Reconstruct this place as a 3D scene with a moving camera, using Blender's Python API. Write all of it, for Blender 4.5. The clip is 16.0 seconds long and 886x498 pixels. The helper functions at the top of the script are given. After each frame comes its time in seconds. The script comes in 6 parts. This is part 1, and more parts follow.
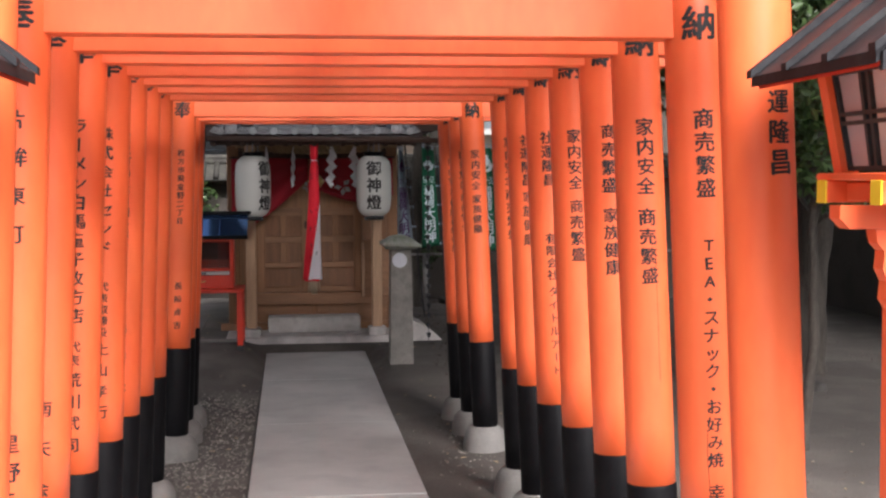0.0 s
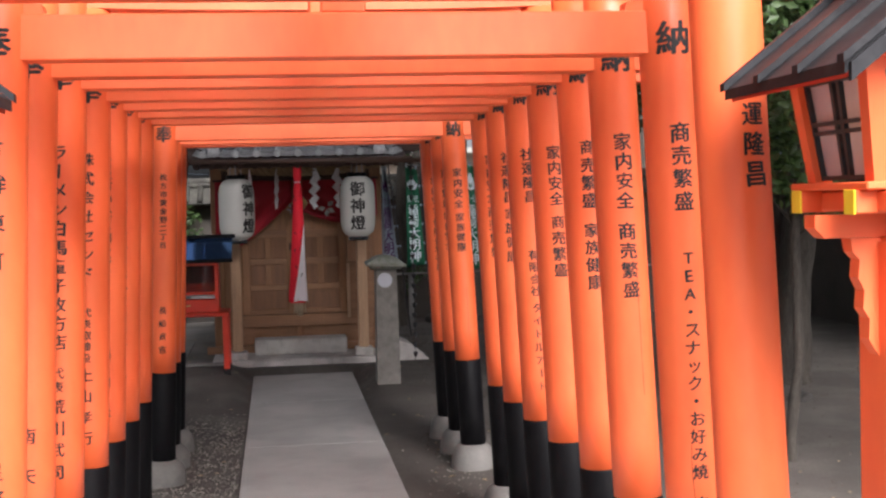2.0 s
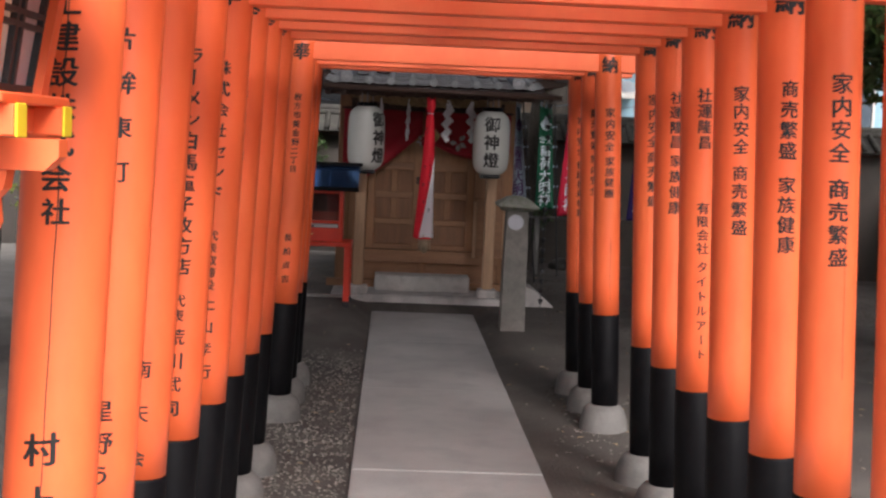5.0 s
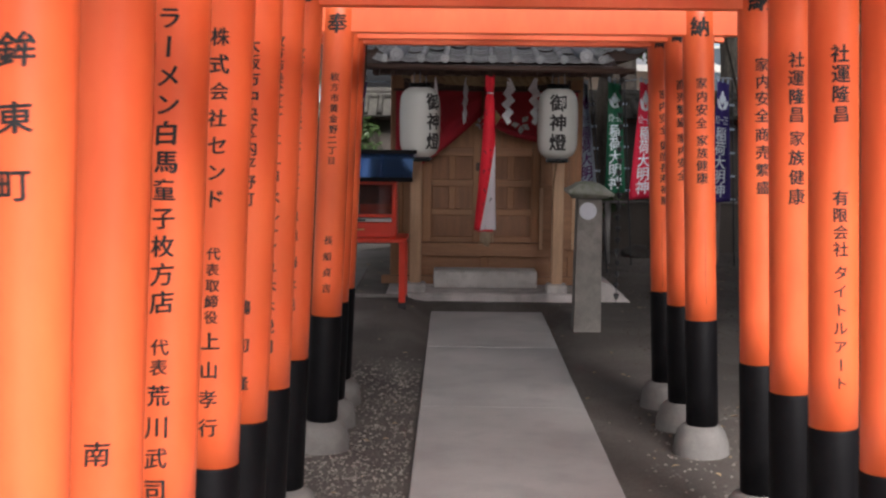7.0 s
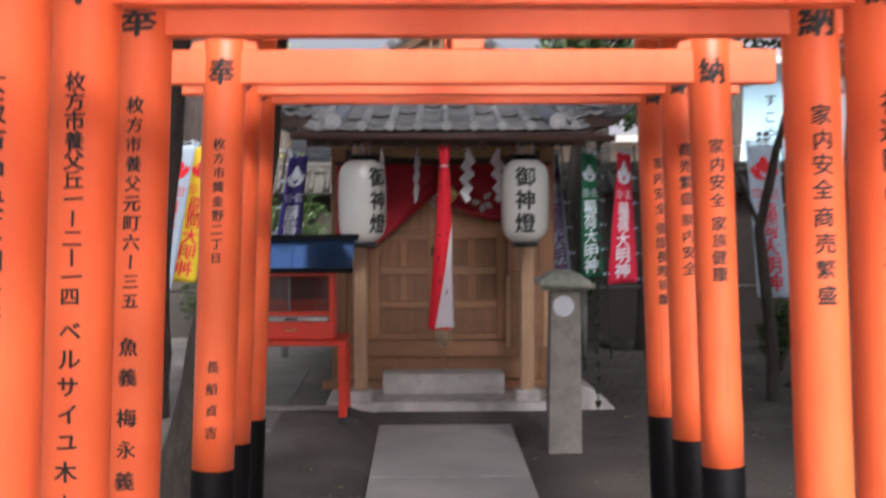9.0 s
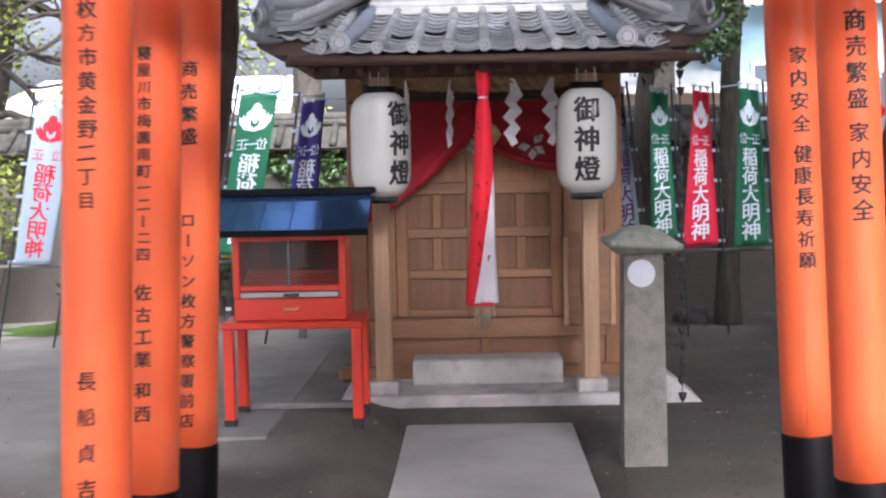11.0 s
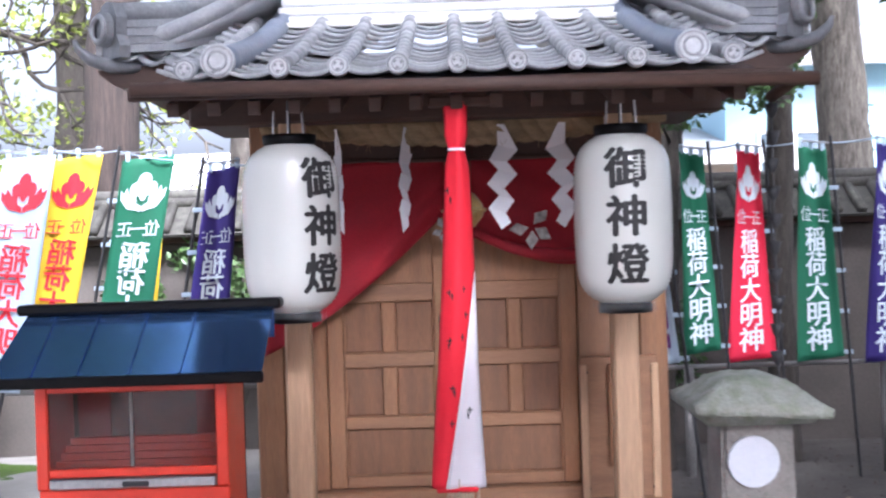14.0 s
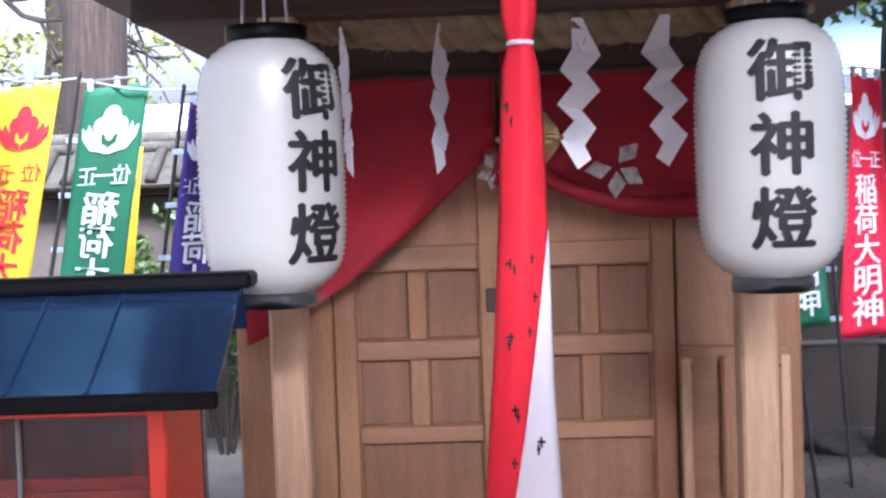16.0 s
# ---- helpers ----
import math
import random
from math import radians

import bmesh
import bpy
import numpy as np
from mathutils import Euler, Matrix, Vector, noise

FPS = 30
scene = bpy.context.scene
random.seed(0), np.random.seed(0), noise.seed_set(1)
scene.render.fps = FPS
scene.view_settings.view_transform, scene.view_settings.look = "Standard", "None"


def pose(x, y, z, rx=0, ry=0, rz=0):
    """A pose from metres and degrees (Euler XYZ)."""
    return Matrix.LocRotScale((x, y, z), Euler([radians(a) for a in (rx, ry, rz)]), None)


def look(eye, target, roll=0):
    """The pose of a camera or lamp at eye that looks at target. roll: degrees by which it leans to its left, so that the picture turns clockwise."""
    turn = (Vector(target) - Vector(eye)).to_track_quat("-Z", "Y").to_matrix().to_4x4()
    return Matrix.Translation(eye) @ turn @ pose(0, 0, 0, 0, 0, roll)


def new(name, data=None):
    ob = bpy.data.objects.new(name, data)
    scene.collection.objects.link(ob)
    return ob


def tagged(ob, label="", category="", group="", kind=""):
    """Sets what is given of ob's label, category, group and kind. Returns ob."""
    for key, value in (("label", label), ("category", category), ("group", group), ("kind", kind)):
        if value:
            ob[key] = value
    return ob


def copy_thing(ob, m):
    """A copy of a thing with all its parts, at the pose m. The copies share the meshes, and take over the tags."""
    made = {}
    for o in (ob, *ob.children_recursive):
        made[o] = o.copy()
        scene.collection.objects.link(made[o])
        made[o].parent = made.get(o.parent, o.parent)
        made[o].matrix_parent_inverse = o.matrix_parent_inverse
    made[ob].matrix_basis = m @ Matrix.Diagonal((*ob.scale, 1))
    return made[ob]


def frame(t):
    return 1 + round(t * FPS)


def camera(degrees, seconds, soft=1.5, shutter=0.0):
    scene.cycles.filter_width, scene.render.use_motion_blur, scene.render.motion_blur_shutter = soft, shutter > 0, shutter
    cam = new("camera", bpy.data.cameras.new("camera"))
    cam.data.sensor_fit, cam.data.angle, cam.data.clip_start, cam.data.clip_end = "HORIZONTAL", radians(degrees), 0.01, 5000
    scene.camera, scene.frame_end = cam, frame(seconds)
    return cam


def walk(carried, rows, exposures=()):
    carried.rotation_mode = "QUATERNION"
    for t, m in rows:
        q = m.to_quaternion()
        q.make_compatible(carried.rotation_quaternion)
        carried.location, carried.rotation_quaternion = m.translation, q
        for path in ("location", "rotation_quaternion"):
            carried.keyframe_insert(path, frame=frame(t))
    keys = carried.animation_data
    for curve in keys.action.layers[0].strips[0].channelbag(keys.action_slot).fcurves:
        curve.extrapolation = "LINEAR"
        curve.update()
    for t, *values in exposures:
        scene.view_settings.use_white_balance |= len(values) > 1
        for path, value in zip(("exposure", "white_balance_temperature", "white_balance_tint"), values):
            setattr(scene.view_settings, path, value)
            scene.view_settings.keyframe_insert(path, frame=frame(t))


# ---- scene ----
cam = camera(39.0, 16.0, soft=2.3, shutter=0.6)
PATH = [
    (0, (-0.222, -0.290, 1.590), (0.020, 1.692, 1.476), -0.3),
    (0.5, (-0.222, -0.292, 1.589), (0.029, 1.689, 1.490), -0.5),
    (1, (-0.223, -0.298, 1.589), (0.038, 1.683, 1.500), -0.8),
    (1.5, (-0.216, -0.298, 1.589), (0.047, 1.682, 1.497), -1.6),
    (2, (-0.208, -0.303, 1.588), (0.056, 1.678, 1.504), -1.5),
    (2.5, (-0.209, -0.301, 1.588), (0.043, 1.682, 1.514), -2.2),
    (2.7, (-0.194, -0.303, 1.570), (-0.044, 1.690, 1.504), -1.8),
    (2.9, (-0.199, -0.284, 1.559), (-0.155, 1.716, 1.564), -1.5),
    (3, (-0.201, -0.274, 1.553), (-0.184, 1.724, 1.640), -1.4),
    (3.1, (-0.203, -0.268, 1.562), (-0.203, 1.728, 1.691), -1.2),
    (3.3, (-0.206, -0.256, 1.581), (-0.231, 1.734, 1.778), -0.8),
    (3.5, (-0.210, -0.245, 1.600), (-0.243, 1.742, 1.827), -0.3),
    (3.6, (-0.214, -0.222, 1.597), (-0.248, 1.766, 1.838), -0.2),
    (3.7, (-0.218, -0.198, 1.594), (-0.253, 1.789, 1.820), -0.0),
    (3.9, (-0.227, -0.152, 1.588), (-0.269, 1.842, 1.738), 0.3),
    (4, (-0.231, -0.129, 1.586), (-0.278, 1.869, 1.658), 0.4),
    (4.1, (-0.244, -0.086, 1.584), (-0.286, 1.913, 1.620), 0.6),
    (4.3, (-0.269, -0.001, 1.580), (-0.256, 1.998, 1.527), 0.9),
    (4.5, (-0.294, 0.084, 1.576), (-0.213, 2.079, 1.450), 1.2),
    (4.7, (-0.313, 0.124, 1.560), (-0.211, 2.115, 1.391), 2.2),
    (6.8, (-0.265, 1.054, 1.569), (-0.285, 3.044, 1.366), 0.8),
    (7, (-0.282, 1.162, 1.556), (-0.297, 3.151, 1.347), 0.6),
    (7.5, (-0.233, 1.543, 1.549), (-0.326, 3.534, 1.377), -2.2),
    (8, (-0.249, 1.955, 1.535), (-0.315, 3.954, 1.527), -0.4),
    (8.5, (-0.217, 2.344, 1.557), (-0.147, 4.342, 1.563), -2.2),
    (9, (-0.142, 2.722, 1.569), (-0.111, 4.720, 1.480), -0.2),
    (9.2, (-0.129, 2.871, 1.561), (-0.145, 4.868, 1.448), -0.2),
    (11.3, (-0.016, 4.729, 1.403), (-0.069, 6.724, 1.268), -1.2),
    (11.5, (0.019, 4.915, 1.416), (-0.036, 6.910, 1.284), 0.7),
    (12, (0.024, 5.327, 1.411), (-0.025, 7.323, 1.287), 2.8),
    (12.5, (-0.014, 5.730, 1.446), (0.032, 7.728, 1.368), 1.5),
    (13, (0.008, 6.174, 1.458), (-0.031, 8.173, 1.396), 0.4),
    (13.5, (-0.053, 6.575, 1.467), (-0.083, 8.575, 1.457), 0.7),
    (14, (-0.042, 6.984, 1.449), (-0.049, 8.984, 1.443), -1.8),
    (14.5, (-0.056, 7.378, 1.484), (-0.154, 9.375, 1.441), -0.1),
    (15, (-0.116, 7.750, 1.454), (-0.121, 9.745, 1.322), -0.7),
    (15.5, (-0.117, 8.125, 1.477), (-0.139, 10.122, 1.376), -1.0),
    (16, (-0.104, 8.347, 1.435), (-0.160, 10.345, 1.356), -2.0),
]
walk(cam, [(t, look(eye, target, roll)) for t, eye, target, roll in PATH],
     exposures=[(0.0, 1.22, 6100, 15), (2.5, 1.2, 6100, 15), (3.0, 1.0, 6100, 15), (3.4, 0.25, 6200, 16), (4.0, 0.0, 6200, 16), (4.6, 0.75, 6200, 16), (7.0, 1.08, 6200, 16), (8.0, 1.45, 6200, 16), (9.2, 1.72, 6050, 17), (11.3, 2.45, 5700, 17), (12.5, 2.82, 5450, 17), (14.0, 2.85, 5420, 18), (15.5, 2.9, 5380, 21), (16.0, 2.88, 5380, 21)])

# ---- light: bright overcast day, softened sun from behind and above ----
world = bpy.data.worlds.new("sky")
scene.world = world
world.use_nodes = True
wn = world.node_tree
sky = wn.nodes.new("ShaderNodeTexSky")
sky.sky_type = "NISHITA"
sky.sun_disc = False
sky.sun_elevation = radians(41)
sky.sun_rotation = radians(168)
sky.dust_density = 8.0
sky.air_density = 0.8
sky.ozone_density = 0.6
haze = wn.nodes.new("ShaderNodeHueSaturation")  # thin white overcast
haze.inputs["Saturation"].default_value = 0.3
wn.links.new(sky.outputs["Color"], haze.inputs["Color"])
wn.nodes["Background"].inputs["Strength"].default_value = 0.085
wn.links.new(haze.outputs["Color"], wn.nodes["Background"].inputs["Color"])
sun_data = bpy.data.lights.new("sun", "SUN")
sun_data.energy, sun_data.angle, sun_data.color = 5.2, radians(42), (1.0, 0.94, 0.86)
sun = new("sun", sun_data)
sun.matrix_world = look((2.2, -10.0, 8.9), (0, 0, 0))


# ---- materials ----
def nodes_of(m):
    m.use_nodes = True
    return m.node_tree, m.node_tree.nodes["Principled BSDF"]


def material(name, colour, rough=0.6, metal=0.0, var=0.18, scale=4.0, fine=70.0, bump=0.15, second=None, mix=0.5, stretch=(1, 1, 1), coat=0.0, rand=0.0, distort=0.0):
    """Procedural surface: a broad and a fine noise vary the colour and raise fine relief; second is a stain colour."""
    m = bpy.data.materials.new(name)
    nt, bsdf = nodes_of(m)
    N, L = nt.nodes, nt.links
    tc = N.new("ShaderNodeTexCoord")
    mp = N.new("ShaderNodeMapping")
    mp.inputs["Scale"].default_value = stretch
    L.new(tc.outputs["Object"], mp.inputs["Vector"])
    n1, n2 = N.new("ShaderNodeTexNoise"), N.new("ShaderNodeTexNoise")
    for n, s, d in ((n1, scale, 5.0), (n2, fine, 3.0)):
        n.inputs["Scale"].default_value, n.inputs["Detail"].default_value = s, d
        n.inputs["Distortion"].default_value = distort
        L.new(mp.outputs["Vector"], n.inputs["Vector"])
    ramp = N.new("ShaderNodeValToRGB")
    c = Vector(colour)
    dark = c * (1 - var)
    lite = c * (1 + var)
    ramp.color_ramp.elements[0].position, ramp.color_ramp.elements[1].position = 0.3, 0.7
    ramp.color_ramp.elements[0].color = (*dark, 1)
    ramp.color_ramp.elements[1].color = (*[min(v, 0.9) for v in lite], 1)
    L.new(n1.outputs["Fac"], ramp.inputs["Fac"])
    out = ramp.outputs["Color"]
    if second:
        r2 = N.new("ShaderNodeValToRGB")
        r2.color_ramp.elements[0].position, r2.color_ramp.elements[1].position = 0.48, 0.66
        n3 = N.new("ShaderNodeTexNoise")
        n3.inputs["Scale"].default_value, n3.inputs["Detail"].default_value = scale * 2.3, 8.0
        L.new(mp.outputs["Vector"], n3.inputs["Vector"])
        L.new(n3.outputs["Fac"], r2.inputs["Fac"])
        mu = N.new("ShaderNodeMath")
        mu.operation = "MULTIPLY"
        mu.inputs[1].default_value = mix
        L.new(r2.outputs["Color"], mu.inputs[0])
        mx = N.new("ShaderNodeMixRGB")
        mx.inputs["Color2"].default_value = (*second, 1)
        L.new(mu.outputs[0], mx.inputs["Fac"])
        L.new(out, mx.inputs["Color1"])
        out = mx.outputs["Color"]
    fm = N.new("ShaderNodeMixRGB")
    fm.blend_type = "OVERLAY"
    fm.inputs["Fac"].default_value = min(0.6, var * 1.6)
    L.new(out, fm.inputs["Color1"])
    L.new(n2.outputs["Fac"], fm.inputs["Color2"])
    out = fm.outputs["Color"]
    if rand:
        oi = N.new("ShaderNodeObjectInfo")
        mr = N.new("ShaderNodeMapRange")
        mr.inputs["To Min"].default_value, mr.inputs["To Max"].default_value = 1 - rand, 1 + rand
        L.new(oi.outputs["Random"], mr.inputs["Value"])
        hs = N.new("ShaderNodeHueSaturation")
        L.new(mr.outputs["Result"], hs.inputs["Value"])
        L.new(out, hs.inputs["Color"])
        out = hs.outputs["Color"]
    L.new(out, bsdf.inputs["Base Color"])
    rr = N.new("ShaderNodeMapRange")
    rr.inputs["To Min"].default_value, rr.inputs["To Max"].default_value = max(rough - 0.1, 0.02), min(rough + 0.12, 1)
    L.new(n1.outputs["Fac"], rr.inputs["Value"])
    L.new(rr.outputs["Result"], bsdf.inputs["Roughness"])
    bsdf.inputs["Metallic"].default_value = metal
    bsdf.inputs["Coat Weight"].default_value = coat
    if bump:
        b = N.new("ShaderNodeBump")
        b.inputs["Strength"].default_value = bump
        b.inputs["Distance"].default_value = 0.01
        L.new(n2.outputs["Fac"], b.inputs["Height"])
        L.new(b.outputs["Normal"], bsdf.inputs["Normal"])
    return m


VERMILION = material("vermilion paint", (0.82, 0.134, 0.038), 0.42, var=0.07, scale=2.2, fine=35, bump=0.04, second=(0.80, 0.20, 0.06), mix=0.25, stretch=(1, 1, 0.35), rand=0.05)
RED_PAINT = material("red paint", (0.72, 0.045, 0.018), 0.35, var=0.07, scale=5, fine=60, bump=0.04, second=(0.5, 0.06, 0.03), mix=0.25)
BLACK_PAINT = material("black paint", (0.0035, 0.0033, 0.004), 0.5, var=0.3, scale=6, bump=0.05, second=(0.008, 0.0075, 0.0075), mix=0.4)
BLACK_PAINT.node_tree.nodes["Principled BSDF"].inputs["Specular IOR Level"].default_value = 0.12
STAND_ROOF = material("black roof sheet", (0.018, 0.018, 0.02), 0.65, var=0.25, scale=5, bump=0.05, second=(0.05, 0.05, 0.05), mix=0.3)
STAND_ROOF.node_tree.nodes["Principled BSDF"].inputs["Specular IOR Level"].default_value = 0.15
KASAGI_BLACK = material("dark slate paint", (0.018, 0.020, 0.024), 0.45, var=0.2, scale=5, bump=0.06)
INK = material("black ink", (0.012, 0.011, 0.011), 0.6, var=0.2, bump=0)
CRACK = material("crack in paint", (0.30, 0.055, 0.02), 0.8, var=0.4, scale=40, bump=0)
FADED_INK = material("worn ink", (0.035, 0.022, 0.018), 0.7, var=0.4, scale=40, bump=0)
YELLOW = material("yellow paint", (0.82, 0.60, 0.02), 0.5, var=0.05, bump=0.03)
GREEN_TRIM = material("green lattice paint", (0.012, 0.09, 0.065), 0.5, var=0.15, bump=0.03)
DARK_TRIM = material("dark lattice paint", (0.02, 0.028, 0.03), 0.5, var=0.15, bump=0.03)
CONCRETE = material("path concrete", (0.385, 0.372, 0.352), 0.82, var=0.13, scale=1.7, fine=140, bump=0.25, second=(0.27, 0.262, 0.25), mix=0.4, rand=0.05)
PAVING = material("worn paving concrete", (0.21, 0.205, 0.195), 0.85, var=0.18, scale=2.5, fine=120, bump=0.3, second=(0.27, 0.26, 0.24), mix=0.6, rand=0.08)
PLATFORM = material("platform concrete", (0.54, 0.51, 0.48), 0.85, var=0.15, scale=3, fine=110, bump=0.3, second=(0.22, 0.21, 0.195), mix=0.5)
PALE_STONE = material("pale granite", (0.56, 0.545, 0.51), 0.8, var=0.12, scale=6, fine=180, bump=0.3, second=(0.3, 0.29, 0.27), mix=0.4)
FOOT_STONE = material("foot stone", (0.16, 0.152, 0.14), 0.9, var=0.15, scale=7, fine=130, bump=0.4, second=(0.2, 0.19, 0.17), mix=0.5, rand=0.1)
LANTERN_STONE = material("weathered granite", (0.19, 0.178, 0.16), 0.92, var=0.2, scale=8, fine=120, bump=0.6, second=(0.13, 0.125, 0.11), mix=0.6)
DARK_ROCK = material("dark damp rock", (0.055, 0.05, 0.045), 0.9, var=0.3, scale=9, fine=90, bump=0.6, second=(0.03, 0.028, 0.025), mix=0.6)
MOSSY_STONE = material("mossy granite", (0.27, 0.28, 0.24), 0.95, var=0.2, scale=9, fine=120, bump=0.6, second=(0.16, 0.19, 0.12), mix=0.6)
# Soil base darkened to hold the tree shade of the yard's right side.
SOIL = material("dark soil", (0.078, 0.067, 0.058), 0.9, var=0.28, scale=0.9, fine=60, bump=0.7, second=(0.13, 0.115, 0.10), mix=0.6)


def daylit_yard(m):
    """Paler soil in the yard beside the hall: its open daylight put into the colour, with an uneven edge."""
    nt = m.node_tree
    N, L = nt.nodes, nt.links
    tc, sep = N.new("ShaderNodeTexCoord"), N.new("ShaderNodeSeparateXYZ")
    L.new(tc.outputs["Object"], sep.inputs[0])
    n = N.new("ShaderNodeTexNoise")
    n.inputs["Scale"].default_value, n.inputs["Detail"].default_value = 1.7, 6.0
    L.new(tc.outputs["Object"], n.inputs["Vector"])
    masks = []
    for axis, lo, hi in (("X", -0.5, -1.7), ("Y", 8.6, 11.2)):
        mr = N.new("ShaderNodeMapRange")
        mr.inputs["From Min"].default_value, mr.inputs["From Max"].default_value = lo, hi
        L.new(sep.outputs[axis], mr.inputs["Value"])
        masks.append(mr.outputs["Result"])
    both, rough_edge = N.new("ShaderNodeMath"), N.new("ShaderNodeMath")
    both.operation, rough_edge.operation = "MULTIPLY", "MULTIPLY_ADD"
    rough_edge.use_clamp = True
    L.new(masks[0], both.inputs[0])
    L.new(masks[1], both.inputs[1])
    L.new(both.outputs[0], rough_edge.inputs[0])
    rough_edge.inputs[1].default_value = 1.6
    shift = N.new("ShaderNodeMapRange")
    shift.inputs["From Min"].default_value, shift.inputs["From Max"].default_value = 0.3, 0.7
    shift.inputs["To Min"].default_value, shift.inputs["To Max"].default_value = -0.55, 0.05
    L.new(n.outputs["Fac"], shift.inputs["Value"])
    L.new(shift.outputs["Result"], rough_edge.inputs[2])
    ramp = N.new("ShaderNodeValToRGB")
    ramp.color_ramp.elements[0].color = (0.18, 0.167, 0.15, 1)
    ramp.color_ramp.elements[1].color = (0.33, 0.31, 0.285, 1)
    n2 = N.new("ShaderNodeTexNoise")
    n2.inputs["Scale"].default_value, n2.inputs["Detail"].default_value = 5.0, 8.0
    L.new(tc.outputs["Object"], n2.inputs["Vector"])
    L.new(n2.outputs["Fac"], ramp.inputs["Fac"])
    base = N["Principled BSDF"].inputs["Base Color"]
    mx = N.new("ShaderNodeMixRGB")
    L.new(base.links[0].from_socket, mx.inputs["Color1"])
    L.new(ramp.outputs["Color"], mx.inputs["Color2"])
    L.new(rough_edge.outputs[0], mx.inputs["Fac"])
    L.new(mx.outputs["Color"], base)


daylit_yard(SOIL)
WOOD = material("weathered cypress", (0.285, 0.138, 0.063), 0.6, var=0.2, scale=3, fine=45, bump=0.2, second=(0.25, 0.14, 0.075), mix=0.5, stretch=(6, 6, 0.6), rand=0.07)
# Recessed panels take a darker brown than the rails.
DOOR_PANEL = material("darker door panel", (0.215, 0.102, 0.048), 0.6, var=0.22, scale=3, fine=45, bump=0.2, second=(0.15, 0.075, 0.04), mix=0.5, stretch=(6, 6, 0.6), rand=0.1)
WOOD_H = material("weathered cypress rail", (0.285, 0.145, 0.072), 0.6, var=0.2, scale=3, fine=45, bump=0.2, second=(0.24, 0.125, 0.065), mix=0.5, stretch=(0.6, 6, 6), rand=0.07)
PALE_WOOD = material("pale cypress", (0.47, 0.30, 0.175), 0.55, var=0.15, scale=3, fine=45, bump=0.15, second=(0.36, 0.22, 0.12), mix=0.4, stretch=(7, 7, 0.5))
DARK_WOOD = material("dark red-brown wood", (0.062, 0.032, 0.022), 0.65, var=0.25, scale=4, fine=50, bump=0.2, stretch=(0.7, 5, 5))
TILE = material("grey roof tile", (0.285, 0.292, 0.305), 0.42, var=0.16, scale=7, fine=80, bump=0.12, second=(0.40, 0.40, 0.38), mix=0.4, rand=0.2)
WALL_TILE = material("mossy wall tile", (0.055, 0.052, 0.046), 0.7, var=0.25, scale=6, fine=60, bump=0.2, second=(0.10, 0.10, 0.08), mix=0.5, rand=0.25)
WALL_TILE.node_tree.nodes["Principled BSDF"].inputs["Specular IOR Level"].default_value = 0.15
RIDGE_PALE = material("whitened ridge tile", (0.74, 0.75, 0.75), 0.5, var=0.10, scale=7, fine=80, bump=0.1, second=(0.5, 0.5, 0.5), mix=0.4)
HIP_TILE = material("blue-grey smoked tile", (0.20, 0.23, 0.285), 0.32, var=0.14, scale=6, fine=60, bump=0.08, second=(0.28, 0.30, 0.33), mix=0.4)
DARK_TILE = material("dark smoked tile", (0.17, 0.175, 0.185), 0.42, var=0.2, scale=7, fine=80, bump=0.12, second=(0.28, 0.28, 0.28), mix=0.4, rand=0.1)
TILE_PALE = material("pale ridge tile", (0.52, 0.53, 0.54), 0.45, var=0.12, scale=7, fine=80, bump=0.1, second=(0.28, 0.28, 0.29), mix=0.4)
PLASTER = material("old plaster wall", (0.082, 0.07, 0.06), 0.9, var=0.16, scale=1.2, fine=50, bump=0.25, second=(0.06, 0.053, 0.046), mix=0.6)
WHITE_PLASTER = material("white plaster", (0.75, 0.73, 0.68), 0.8, var=0.06, bump=0.1)
RED_CLOTH = material("red cloth", (0.30, 0.007, 0.016), 0.8, var=0.18, scale=5, fine=180, bump=0.12)
BRIGHT_RED_CLOTH = material("bright red cloth", (0.78, 0.012, 0.03), 0.75, var=0.08, scale=5, fine=180, bump=0.1)
WHITE_CLOTH = material("white cloth", (0.80, 0.76, 0.80), 0.8, var=0.04, fine=180, bump=0.08)
WHITE_PAPER = material("white paper", (0.80, 0.79, 0.82), 0.7, var=0.03, bump=0.03)
DISC_PAINT = material("chalky white paint", (0.50, 0.52, 0.56), 0.8, var=0.06, scale=12, fine=120, bump=0.1)
CREST_GREY = material("greyed white print", (0.34, 0.30, 0.28), 0.8, var=0.4, scale=30, bump=0)
STRAW = material("rice straw", (0.30, 0.215, 0.12), 0.85, var=0.3, scale=12, fine=160, bump=0.6, stretch=(0.5, 3, 3))
GOLD = material("aged gilt brass", (0.62, 0.47, 0.20), 0.3, metal=0.9, var=0.25, scale=14, bump=0.1)
GILT = material("gilt frame", (0.38, 0.31, 0.15), 0.32, metal=0.85, var=0.35, scale=18, fine=60, bump=0.25)
FRAME_DARK = material("tarnished gilt", (0.05, 0.042, 0.03), 0.45, metal=0.4, var=0.5, scale=25, fine=60, bump=0.3, second=(0.16, 0.13, 0.07), mix=0.5)
PLAQUE = material("dark plaque", (0.018, 0.012, 0.009), 0.7, var=0.12, bump=0.05)
TASSEL = material("tassel cord", (0.42, 0.33, 0.22), 0.85, var=0.3, scale=20, fine=200, bump=0.5, stretch=(6, 6, 0.6))
STEEL = material("dull steel", (0.42, 0.42, 0.42), 0.35, metal=0.9, var=0.2, bump=0.05)
POLE_BLACK = material("black pole", (0.02, 0.02, 0.022), 0.5, var=0.1, bump=0)
RAIL_METAL = material("weathered rail", (0.20, 0.19, 0.18), 0.7, var=0.2, bump=0.1)
